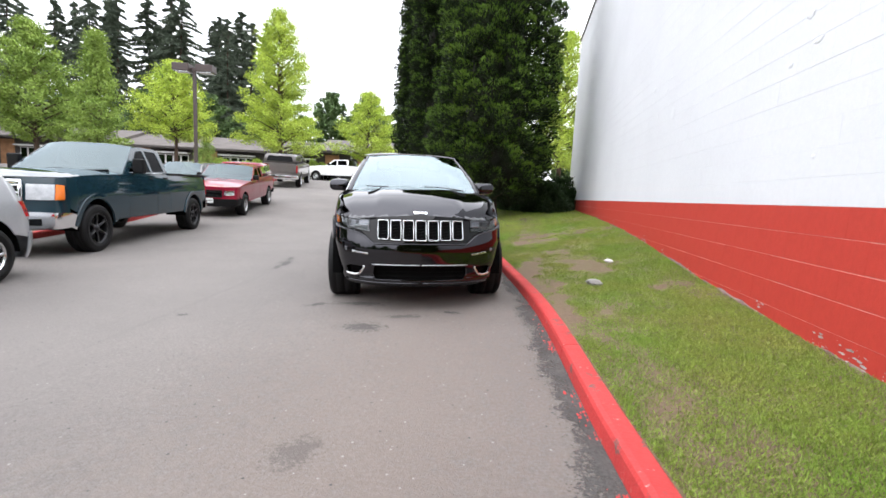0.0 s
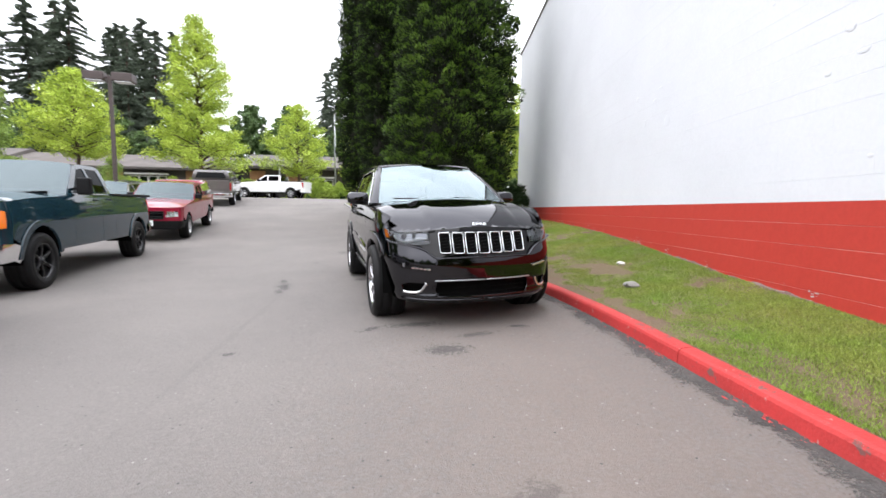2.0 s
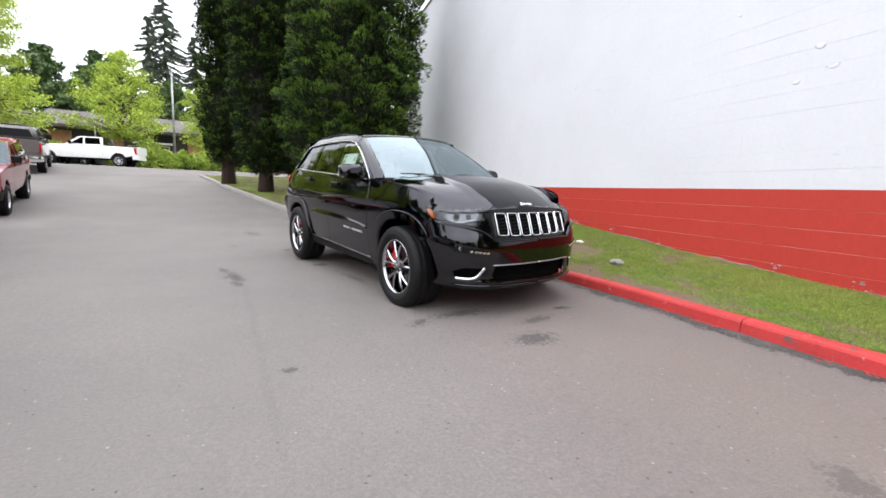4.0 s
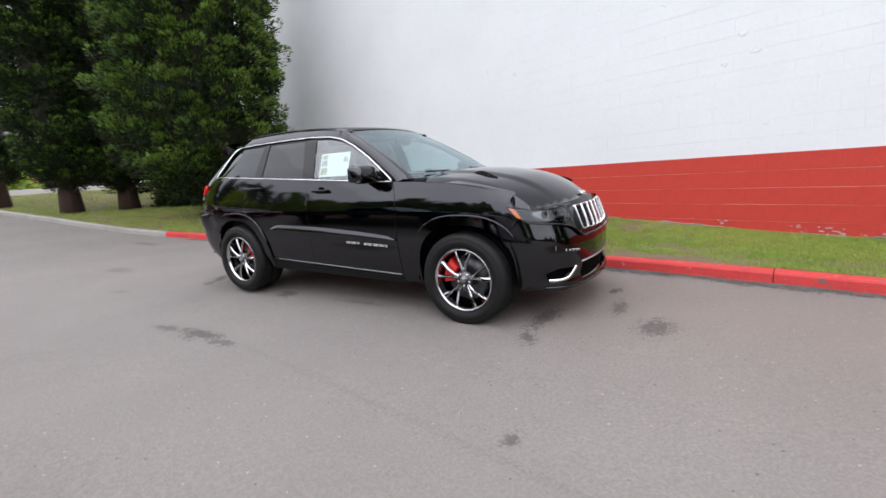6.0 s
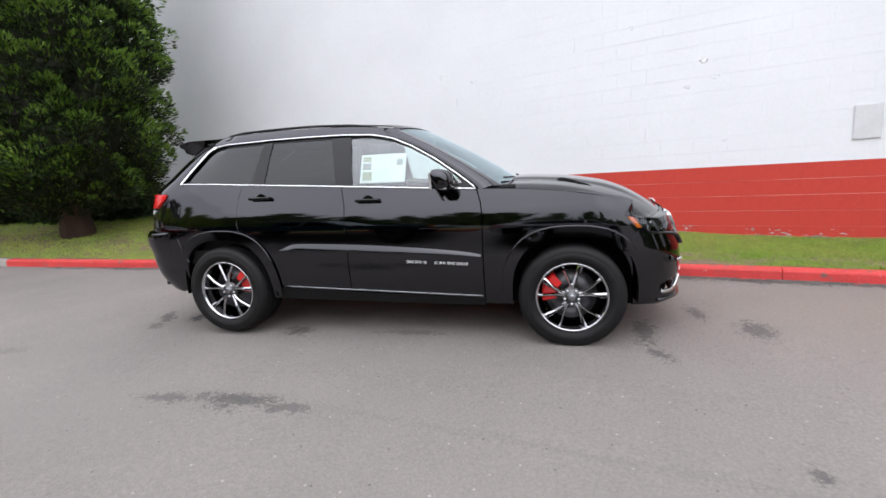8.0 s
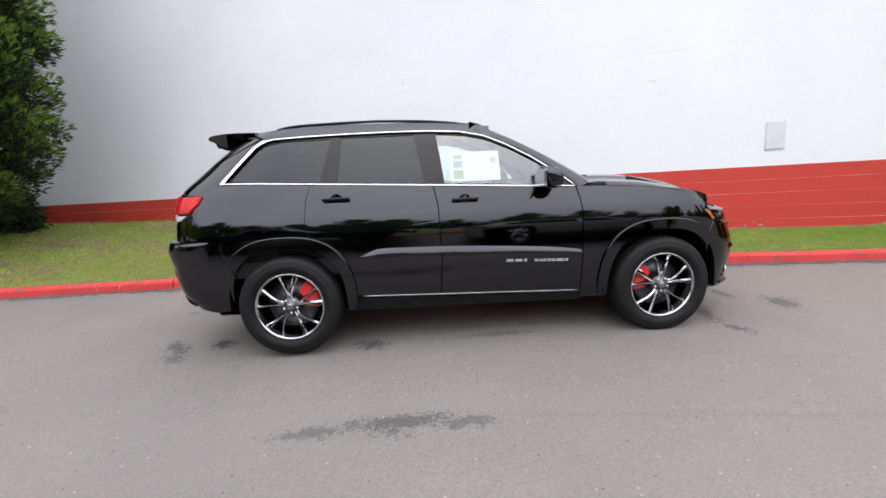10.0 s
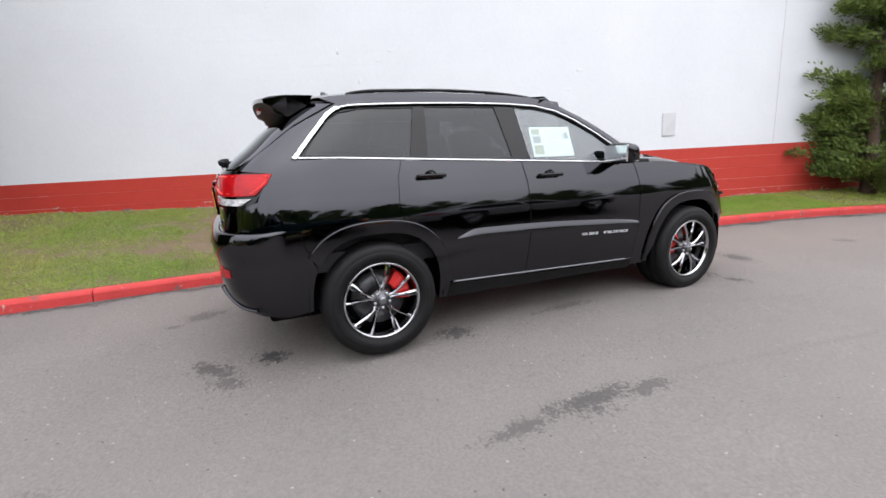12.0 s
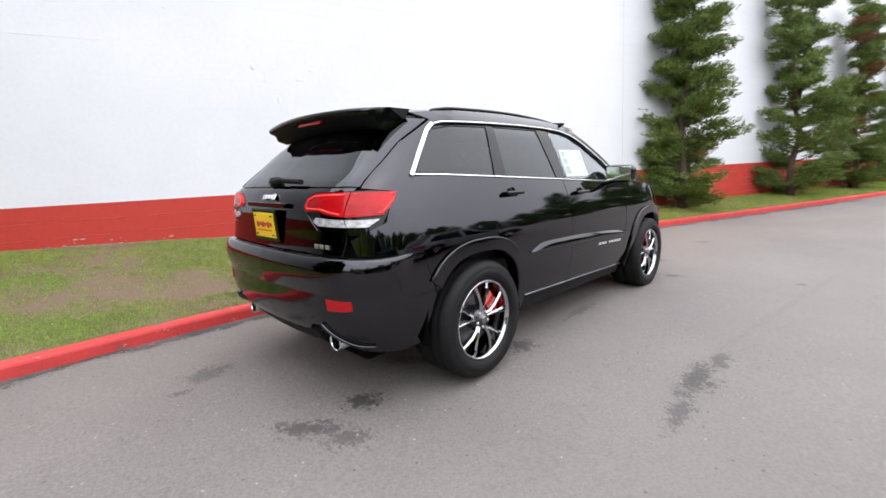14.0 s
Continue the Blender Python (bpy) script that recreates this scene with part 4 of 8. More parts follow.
        for p in ring:
            r_ = (p - mid)
            r_ = (r_ - nrm * r_.dot(nrm)).normalized()
            rows.append([bm.verts.new(p + r_ * a + nrm * b) for a, b in ((0.006, -0.028), (0.007, -0.004), (0.004, 0.003), (-0.002, 0.002), (-0.005, -0.004), (-0.005, -0.03))])
        for a, b in zip(rows, rows[1:] + rows[:1]):
            for i in range(5):
                bm.faces.new((a[i], a[i + 1], b[i + 1], b[i])).smooth = True
        bmesh.ops.recalc_face_normals(bm, faces=bm.faces)
        slot = part("slot_frame", bm, M_CHROME, grille, "chrome frame of a grille slot")
        vs = [p - nrm * 0.022 for p in ring]
        mesh_ob("slot_insert", vs, [list(range(len(vs)))], M_DARK, slot)
        b = bmesh.new()
        for j in range(6):
            ww = w0 + 0.02 + (w1 - w0 - 0.04) * j / 5
            tube_bm([gr(v0 - hw * 0.8, ww, -0.004), gr(v0 + hw * 0.8, ww + 0.012, -0.004)], 0.003, 4, b)
        part("slot_mesh", b, M_BLACK, slot)
    # bonnet
    def hood_mid(u):
        return interp([0.9, 1.1, 1.4, 1.73, 1.93, 2.06, 2.16, 2.225], [1.258, 1.268, 1.254, 1.205, 1.15, 1.10, 1.045, 0.995], u)

    def hood_nose(v):
        return 2.21 - 0.36 * abs(v) ** 2.1 - 0.05 * abs(v)

    def hood(u, v):
        k = hood_nose(v) / 2.235
        uu = 0.9 + (u - 0.9) * (2.235 - 0.9) / max(0.4, hood_nose(v) - 0.9)
        av = abs(v)
        fall = 0.050 * (av / 0.86) ** 2 + 0.036 * sstep(0.70, 0.90, av) + 0.014 * sstep(1.7, 2.2, u)
        dome = 0.018 * (1 - sstep(0.40, 0.50, av)) * sstep(2.15, 1.8, u)
        return Vector((u, v, hood_mid(uu) - fall + dome - 0.018))

    def hood_n(u, v):
        e = 0.004
        n = (hood(u + e, v) - hood(u - e, v)).cross(hood(u, v + e) - hood(u, v - e))
        return n.normalized()
    edge = [(0.97, 0.845), (1.2, 0.858), (1.5, 0.858), (1.75, 0.845), (1.84, 0.825), (1.885, 0.80)]
    nose = [(hood_nose(v), v) for v in (0.76, 0.66, 0.56, 0.45, 0.3, 0.15)]
    cowl = [(1.045 - 0.11 * (v / 0.83) ** 2, v) for v in (0.0, 0.3, 0.6, 0.8)]
    half = cowl + edge + nose
    outline = half + [(hood_nose(0), 0)] + [(a, -b) for a, b in half[::-1][:-1]]
    skin("bonnet", outline, hood, hood_n, M_PAINT, car, step=0.04, lip=0.025)
    for sgn in (1, -1):
        vent = [(1.52, sgn * 0.56), (1.36, sgn * 0.47), (1.40, sgn * 0.40), (1.60, sgn * 0.50), (1.62, sgn * 0.55)]
        vt = skin("bonnet_vent", vent, hood, hood_n, M_DARK, car, step=0.05, off=0.0015, lip=0.003)
        for j in range(3):
            p0 = hood(1.41 + 0.05 * j, sgn * (0.43 + 0.028 * j)) + Vector((0, 0, 0.003))
            p1 = hood(1.40 + 0.065 * j, sgn * (0.475 + 0.03 * j)) + Vector((0, 0, 0.003))
            part("vent_louvre", tube_bm([p0, p1], 0.003, 5), M_BLACK, vt)
    # wing tops that carry the bonnet line to the flank
    for sgn in (1, -1):
        rows = []
        for i in range(26):
            u = 0.80 + (1.875 - 0.80) * i / 25
            wt = interp([0.775, 1.0, 1.3, 1.6, 1.8, 1.875], [1.193, 1.187, 1.17, 1.14, 1.102, 1.075], u)
            a = at(S.su(u, wt), wt)
            hv = interp([0.8, 0.97, 1.2, 1.5, 1.75, 1.84, 1.885], [0.845, 0.851, 0.864, 0.864, 0.851, 0.831, 0.806], u)
            b = hood(max(u, 0.97), -hv) + Vector((min(0, u - 0.97), 0, -0.003))
            mid = (a + b) / 2 + Vector((0, -0.012, 0.012))
            row = [a, a * 0.6 + mid * 0.4 + Vector((0, -0.003, 0.002)), mid, b * 0.6 + mid * 0.4 + Vector((0, 0, 0.003)), b, b - Vector((0, 0, 0.03))]
            rows.append([p if sgn > 0 else flip_y(p) for p in row])
        loft("wing_top", rows, M_PAINT, car, flip=sgn < 0)
    part("cowl_panel", box_bm(0.78, 1.06, -0.8, 0.8, 1.15, 1.215, 0.02), M_BLACK, car)
    # the rail between bonnet and grille
    rows = []
    for i in range(31):
        v = -0.46 + 0.92 * i / 30
        a = hood(hood_nose(v) - 0.01, v) + Vector((0, 0, -0.012))
        w = 0.985 - 0.02 * sstep(0.20, 0.46, abs(v))
        c = (S.end(abs(v), w), w)
        p = at(*c)
        b = Vector((p.x - 0.012, v, w - 0.02))
        rows.append([a, (a + b) / 2 + Vector((0.006, 0, 0.004)), b])
    loft("grille_header", rows, M_PAINT, car)
    # brows that carry the bonnet's edge down to the headlamps
    brow_top = [hood(hood_nose(v), -v) - Vector((0, 0, 0.004)) for v in (0.44, 0.52, 0.60, 0.68, 0.76)] + [hood(1.885, -0.80), hood(1.86, -0.815), at(S.su(1.865, 1.055), 1.055)]
    brow_low = [at(*c) for c in conv([("f", 0.44, 0.950), ("f", 0.515, 0.944), ("f", 0.58, 0.943), ("f", 0.66, 0.939), ("f", 0.75, 0.936), (1.92, 0.954), (1.875, 0.962), (1.816, 0.976)])]
    for sgn in (1, -1):
        rows = []
        for p, q in zip(spline(brow_top, 4), spline(brow_low, 4)):
            out = Vector((0.8, -0.6, 0.4)) * 0.010
            row = [p, p * 0.7 + q * 0.3 + out * 0.8, p * 0.35 + q * 0.65 + out * 0.8, q + Vector((0.002, -0.002, 0))]
            rows.append([x if sgn > 0 else flip_y(x) for x in row])
        loft("headlamp_brow", rows, M_PAINT, car, flip=sgn > 0)
    badge = thing_badge(car, hood(2.165, 0.0) + Vector((0.012, 0, 0.012)), 0.145, 0.036, "x")
    # windscreen, pillars, roof
    def ws(a, b):
        """a from -1 to 1 across, b from 0 at the cowl to 1 at the roof."""
        v0, v1 = 0.79 * a, 0.605 * a
        u0, u1 = 1.04 - 0.095 * a * a, 0.135 - 0.045 * a * a
        w0, w1 = 1.222 - 0.012 * a * a, roof_mid(0.12) - 0.006 - 0.036 * a * a
        t = b
        return Vector((u0 + (u1 - u0) * t + 0.05 * t * (1 - t), v0 + (v1 - v0) * t, w0 + (w1 - w0) * t + 0.075 * t * (1 - t)))
    rows = [[ws(-1 + 2 * i / 24, j / 14) for i in range(25)] for j in range(15)]
    wsob = loft("windscreen", rows, M_WSGLASS, car, flip=False, label="clear windscreen reflecting the sky")
    wsob.visible_shadow = False
    for sgn in (1, -1):
        rows = []
        for j in range(15):
            b = j / 14
            p = ws(-1, b)
            q = Vector((p.x - 0.045 - 0.03 * (1 - b), p.y, p.z))
            wq = p.z - 0.028 - 0.006 * b
            uq = interp([1.165, 1.196, 1.222, 1.312, 1.428, 1.54, 1.612, 1.66, 1.70], [0.79, 0.772, 0.748, 0.628, 0.458, 0.258, 0.088, 0.02, -0.02], wq)
            r = at(S.su(uq, wq), wq)
            mid = (p + r) / 2 + Vector((0.012, -0.024, 0.016))
            row = [p + Vector((0, 0.01, -0.012)), p + Vector((0, 0, 0.003)), mid, r, r + Vector((-0.012, 0.02, -0.02))]
            rows.append([x if sgn > 0 else flip_y(x) for x in row])
        loft("windscreen_pillar", rows, M_PAINT, car, flip=sgn > 0)
    rows = []
    for i in range(41):
        u = 0.11 - (0.11 + 1.83) * i / 40
        we = roof_edge(u)
        he = abs(at(S.su(u, we), we).y)
        row = []
        for j in range(25):
            a = -1 + 2 * j / 24
            row.append(Vector((u - 0.07 * a * a * sstep(-0.5, 0.1, u), he * a, we + (roof_mid(u) - we) * (1 - abs(a) ** 2.6))))
        rows.append(row)
    loft("roof", rows, M_PAINT, car, flip=False)
    rows = []
    for j in range(31):
        a = -1.02 + 2.04 * j / 30
        p = ws(a, 0.985) + Vector((0.004, 0, 0.004))
        q0, q1 = [Vector((p.x - dx, p.y * (1.0 + 1.1 * dx), roof_mid(p.x - dx) - 0.048 * abs(p.y / 0.69) ** 2.6 + 0.004)) for dx in (0.05, 0.12)]
        rows.append([p, p * 0.5 + q0 * 0.5 + Vector((0, 0, 0.004)), q0, q1])
    loft("roof_header", rows, M_PAINT, car, flip=True)
    rows = [[Vector((u, v, roof_mid(u) - 0.055 * abs(v / 0.67) ** 2.6 + 0.004)) for v in (-0.46 + 0.92 * j / 8 for j in range(9))] for u in (0.03 - 0.9 * i / 10 for i in range(11))]
    loft("sunroof", rows, M_GLOSS, car, label="black glass sunroof panel")
    for sgn in (1, -1):
        rail = [(-1.52, 0.0), (-1.46, 0.008), (-1.3, 0.014), (-0.8, 0.016), (-0.4, 0.012), (-0.14, 0.004), (-0.06, -0.01)]
        pts = []
        for u, h in rail:
            we = roof_edge(u)
            pts.append(Vector((u, -sgn * (abs(at(S.su(u, we), we).y) - 0.035), we + 0.004 + h)))
        bar("roof_rail", spline(pts, 6), 0.028, 0.022, M_GLOSS, car)
    # side windows
    belt_pts = [(-1.905 + k * 0.27, belt(-1.905 + k * 0.27) - 0.004) for k in range(1, 10)]
    dlo_top = [(-1.3, 1.652), (-1.05, 1.660), (-0.7, 1.665), (-0.35, 1.662), (-0.1, 1.648), (0.08, 1.612), (0.25, 1.54), (0.45, 1.428), (0.62, 1.312), (0.74, 1.222)]
    ring = dlo_rear + dlo_top + [(0.765, 1.196)] + belt_pts[::-1]
    g_front = [(-0.235, belt(-0.23) + 0.012), (0.60, belt(0.6) + 0.012), (0.66, 1.25), (0.58, 1.325), (0.42, 1.434), (0.24, 1.528), (0.08, 1.594), (-0.1, 1.63), (-0.28, 1.643)]
    g_rear = [(-1.05, belt(-1.05) + 0.012), (-0.385, belt(-0.39) + 0.012), (-0.455, 1.645), (-1.01, 1.643)]
    g_quarter = [(-1.85, 1.345), (-1.175, belt(-1.17) + 0.012), (-1.095, 1.638), (-1.32, 1.632), (-1.52, 1.622), (-1.60, 1.605), (-1.66, 1.57), (-1.78, 1.44)]
    panel("window_frame", ring, M_GLOSS, [g_front, g_rear, g_quarter], off=-0.012, lip=0.0, step=0.03)
    for nm, pts, mt, lab in (("front_window", g_front, M_GLASS, "clear front side window"), ("rear_window", g_rear, M_TINT, "dark tinted rear side window"), ("quarter_window", g_quarter, M_TINT, "dark tinted quarter window")):
        for sgn in (False, True):
            skin(nm, conv(pts), at, nor, mt, car, off=-0.018, lip=0.0, step=0.06, mirror=sgn, label=lab).visible_shadow = False
    for sgn in (1, -1):
        fl = (lambda p: p) if sgn > 0 else flip_y
        c = conv(dense(ring, 0.035))
        c += c[:2]
        pts = [fl(at(*q) + nor(*q) * 0.002) for q in c]
        bar("window_chrome", pts, 0.013, 0.012, M_CHROME, car, [fl(nor(*q)) for q in c], "bright chrome trim round the side windows")
        back = conv(dense([(-1.915, 1.316)] + dlo_rear, 0.03)[:16])
        bar("window_chrome", [fl(at(*q) + nor(*q) * 0.003) for q in back], 0.030, 0.010, M_CHROME, car, [fl(nor(*q)) for q in back], "broad chrome sweep at the quarter window")
        # roof side between windows and roof edge
        rows = []
        for i in range(36):
            u = 0.14 - 1.69 * i / 35
            w0 = interp([p[0] for p in (dlo_rear + dlo_top)], [p[1] for p in (dlo_rear + dlo_top)], u) + 0.004
            w1 = roof_edge(u)
            rows.append([fl(at(S.su(u, w0 + (w1 - w0) * k / 4), w0 + (w1 - w0) * k / 4)) for k in range(5)])
        loft("roof_side", rows, M_PAINT, car, flip=sgn < 0)
        # handle, mirror, lettering
        for hu, hw in ((-1.055, 1.178), (-0.09, 1.136)):
            c = (S.su(hu, hw), hw)
            p, n = at(*c), nor(*c)
            hd = new("door_handle")
            hd.parent = car
            hd.matrix_basis = Matrix.Translation(fl(p))
            sg = -1 if sgn > 0 else 1
            bm = box_bm(-0.10, 0.10, min(sg * 0.022, sg * 0.042), max(sg * 0.022, sg * 0.042), -0.013, 0.013, 0.009, 3)
            part("grip", bm, M_GLOSS, hd)
            for q in (-0.085, 0.085):
                part("mount", box_bm(q - 0.014, q + 0.014, min(0, sg * 0.03), max(0, sg * 0.03), -0.011, 0.011, 0.004), M_GLOSS, hd)
            cup = lathe_bm([(0.0, 0.004 * sg), (0.03, 0.004 * sg), (0.045, 0.0), (0.05, 0.0)], 20, "Y")
            part("cup", cup, M_PAINT, hd).matrix_basis = Matrix.Translation((0.0, 0.002 * sg, -0.012))
        mir = new("side_mirror")
        mir.parent = car
        mir.matrix_basis = Matrix.Translation((0.535, -sgn * 0.985, 1.272))
        bm = bmesh.new()
        bmesh.ops.create_cube(bm, size=1.0)
        bmesh.ops.subdivide_edges(bm, edges=bm.edges, cuts=5, use_grid_fill=True)
        for v in bm.verts:
            c = v.co.copy() * 2
            ln = (abs(c.x) ** 4 + abs(c.y) ** 4 + abs(c.z) ** 4) ** 0.25
            c = c / max(ln, 1e-6)
            x = c.x * 0.062 * (1.0 if c.x > 0 else 0.75) * (1 - 0.25 * max(0, -c.z))
            v.co = Vector((x * 1.35 - 0.02 * c.z, c.y * 0.130, c.z * (0.080 - 0.012 * max(0, c.x))))
        for f in bm.faces:
            f.smooth = True
        part("housing", bm, M_PAINT, mir)
        part("mirror_glass", box_bm(-0.078, -0.060, -0.108, 0.108, -0.062, 0.062, 0.003), M_CHROME, mir).matrix_basis = Matrix.Rotation(radians(sgn * 4), 4, "Z")
        part("arm", tube_bm([(0.01, sgn * 0.05, -0.06), (0.03, sgn * 0.10, -0.062), (0.07, sgn * 0.155, -0.055)], [0.03, 0.027, 0.032], 10), M_GLOSS, mir)
        part("indicator", box_bm(0.0, 0.055, -0.115, 0.02, -0.064, -0.05, 0.004), M_SATIN, mir)
        # raised model lettering on the door, as plain bars
        for word, (u0, u1) in enumerate(((0.205, 0.375), (0.43, 0.70))):
            n = 5 if word == 0 else 8
            for k in range(n):
                uu = u0 + (u1 - u0) * (k + 0.5) / n
                ww = 0.652 - 0.04 * (uu - 0.19)
                c = (S.su(uu, ww), ww)
                w_ = abs(u1 - u0) / n * 0.36
                b = box_bm(-w_, w_, -0.003, 0.003, 0.0045, 0.0085, 0.001)
                box_bm(-w_, w_, -0.003, 0.003, -0.0085, -0.0045, 0.001, 1, b)
                if (k + word) % 2:
                    box_bm(-w_, -w_ + 0.005, -0.003, 0.003, -0.0085, 0.0085, 0.001, 1, b)
                else:
                    box_bm(w_ - 0.005, w_, -0.003, 0.003, -0.0085, 0.0085, 0.001, 1, b)
                part("lettering_bar", b, M_BADGE, car).matrix_basis = Matrix.Translation(fl(at(*c) + nor(*c) * 0.003))
    # tail
    lampo = [(-2.045, 1.235), (-2.075, 1.185), (-2.15, 1.118), ("r", 0.725, 1.114), ("r", 0.735, 1.236)]
    lampi = [("r", 0.728, 1.236), ("r", 0.718, 1.114), ("r", 0.62, 1.124), ("r", 0.56, 1.140), ("r", 0.44, 1.140), ("r", 0.425, 1.165), ("r", 0.46, 1.214), ("r", 0.52, 1.232)]
    revo = [(-2.17, 1.100), (-2.235, 1.062), ("r", 0.745, 1.062), ("r", 0.728, 1.100)]
    revi = [("r", 0.718, 1.100), ("r", 0.735, 1.062), ("r", 0.55, 1.066), ("r", 0.51, 1.085), ("r", 0.53, 1.108)]
    for sgn in (False, True):
        fl = flip_y if sgn else (lambda p: p)
        edge_out = conv([("r", 0.745, 1.127), (-2.155, 1.130), (-2.085, 1.188), (-2.065, 1.224), ("r", 0.745, 1.225)])
        edge_in = conv([("r", 0.71, 1.224), ("r", 0.60, 1.222), ("r", 0.52, 1.218), ("r", 0.47, 1.202), ("r", 0.445, 1.168), ("r", 0.46, 1.152), ("r", 0.57, 1.152), ("r", 0.64, 1.135), ("r", 0.70, 1.127)])
        tl = skin("tail_lamp", conv(lampo), at, nor, M_REDLENS, car, off=0.012, lip=0.03, mirror=sgn, label="red wraparound tail lamp")
        part("light_guide", tube_bm([fl(at(*q) + nor(*q) * 0.013) for q in edge_out], 0.006, 6), M_REDGLOW, tl, "bright red light guide")
        skin("reverse_lens", conv(revo), at, nor, M_CLEAR, tl, off=0.008, lip=0.02, mirror=sgn, label="clear reversing lens")
        t2 = skin("tail_lamp", conv(lampi), at, nor, M_REDLENS, car, off=0.012, lip=0.03, mirror=sgn, label="red tail lamp in the tailgate")
        part("light_guide", tube_bm([fl(at(*q) + nor(*q) * 0.013) for q in edge_in], 0.006, 6), M_REDGLOW, t2, "bright red light guide")
        skin("reverse_lens", conv(revi), at, nor, M_CLEAR, t2, off=0.008, lip=0.02, mirror=sgn, label="clear reversing lens")
    panel("tailgate", [("r", 0.0, 0.915), ("r", 0.72, 0.915), ("r", 0.74, 0.99), ("r", 0.735, 1.038), ("r", 0.535, 1.040), ("r", 0.49, 1.075), ("r", 0.405, 1.165), ("r", 0.44, 1.222), ("r", 0.50, 1.243), ("r", 0.735, 1.246), ("r", 0.735, 1.262), ("r", 0.0, 1.268)], M_PAINT)
    panel("lamp_surround", [("r", 0.36, 1.25), ("r", 0.40, 1.03), ("r", 0.76, 1.02), (-2.2, 1.02), (-2.0, 1.25)], M_GLOSS, off=-0.006, lip=0)
    panel("tailgate_glass", [("r", 0.0, 1.278), ("r", 0.665, 1.274), ("r", 0.62, 1.5), ("r", 0.57, 1.655), ("r", 0.0, 1.665)], M_TINT, off=-0.006, lip=0.0, label="dark tinted tailgate glass")
    panel("tailgate_frame", [("r", 0.672, 1.272), ("r", 0.745, 1.268), ("r", 0.725, 1.37), ("r", 0.69, 1.52), ("r", 0.655, 1.655), ("r", 0.575, 1.66), ("r", 0.625, 1.5)], M_PAINT, off=0.0, lip=0.012)
    panel("rear_bumper", [("r", 0.0, 0.905), ("r", 0.81, 0.905), (-2.2, 0.902), (-1.925, 0.885)] + arch(-AXLE, 152, 180) + [(-1.89, 0.36), (-2.05, 0.335), ("r", 0.72, 0.37), ("r", 0.66, 0.44), ("r", 0.58, 0.515), ("r", 0.47, 0.515), ("r", 0.40, 0.46), ("r", 0.0, 0.455)], M_PAINT)
    # shoulder of the rear bumper, proud of the tail
    for sgn in (1, -1):
        s0, s1 = S.su(-1.99, 0.9), float(S.s[-1])
        rows = []
        for i in range(41):
            k = i / 40
            s_ = s0 + (s1 - s0) * k
            out = 0.032 * sstep(0.0, 0.14, k)
            row = [at(s_, w) + nor(s_, w) * (q * out + 0.001) for w, q in ((0.903, 0.0), (0.893, 0.85), (0.876, 1.0), (0.83, 0.95), (0.77, 0.55), (0.70, 0.0))]
            rows.append([p if sgn > 0 else flip_y(p) for p in row])
        loft("bumper_shoulder", rows, M_PAINT, car, flip=sgn < 0)
    panel("rear_valance", [("r", 0.0, 0.53), ("r", 0.60, 0.53), ("r", 0.72, 0.40), ("r", 0.66, 0.27), ("r", 0.0, 0.27)], M_DARK, off=-0.06, lip=0)
    panel("diffuser", [("r", 0.0, 0.448), ("r", 0.39, 0.452), ("r", 0.43, 0.41), ("r", 0.40, 0.345), ("r", 0.0, 0.335)], M_BLACK, off=-0.012, lip=0.05)
    panel("bumper_reflector", [("r", 0.645, 0.622), ("r", 0.79, 0.632), ("r", 0.79, 0.682), ("r", 0.635, 0.684)], M_REDDARK, off=0.004, lip=0.006)
    for sgn in (1, -1):
        fl = (lambda p: p) if sgn > 0 else flip_y
        p = at(S.end(0.555, 0.42, False), 0.42)
        b = lathe_bm([(0.046, 0.16), (0.054, 0.0), (0.052, -0.010), (0.047, -0.006), (0.044, 0.02)], 24, "X")
        part("exhaust_bore", lathe_bm([(0.045, 0.0), (0.044, 0.05), (0.0, 0.12)], 20, "X"), M_DARK, car).matrix_basis = Matrix.Translation(fl(p + Vector((0.03, 0, -0.02))))
        part("exhaust_tip", b, M_CHROME, car, "round chrome exhaust tip").matrix_basis = Matrix.Translation(fl(p + Vector((0.03, 0, -0.02))))
        tr = [("r", 0.57, 0.535), ("r", 0.62, 0.49), ("r", 0.68, 0.445), ("r", 0.74, 0.415), ("r", 0.80, 0.405)]
        hk = [at(*c) + nor(*c) * 0.004 for c in conv(tr)]
        bar("exhaust_trim", [fl(q) for q in spline(hk, 4)], 0.034, 0.022, M_PAINT, car)
    # tailgate ledge step, plate card, wiper, script, spoiler
    bar("bumper_step", [Vector((at(S.end(abs(v), 0.875, False), 0.875).x - 0.002, v, 0.872)) for v in (-0.7 + 1.4 * k / 16 for k in range(17))], 0.06, 0.022, M_BLACK, car)
    rx = at(S.end(0.0, 1.06, False), 1.06).x
    lean = Matrix.Rotation(radians(-4), 4, "Y")
    pl = new("licence_plate")
    pl.parent = car
    pl.matrix_basis = Matrix.Translation((rx - 0.012, 0.0, 1.045)) @ lean
    part("plate_frame", box_bm(-0.012, 0.0, -0.165, 0.165, -0.10, 0.10, 0.006), M_GLOSS, pl)
    part("dealer_card", box_bm(-0.017, -0.0125, -0.135, 0.135, -0.072, 0.078, 0.001), M_YELLOW, pl, "yellow dealer card in place of the plate")
    for k in range(6):
        part("script_bar", box_bm(-0.0195, -0.0175, 0.10 - 0.036 * k - 0.03, 0.10 - 0.036 * k, -0.012 + 0.01 * (k % 2), 0.018 + 0.006 * ((k + 1) % 2), 0.0008), M_SCRIPT, pl)
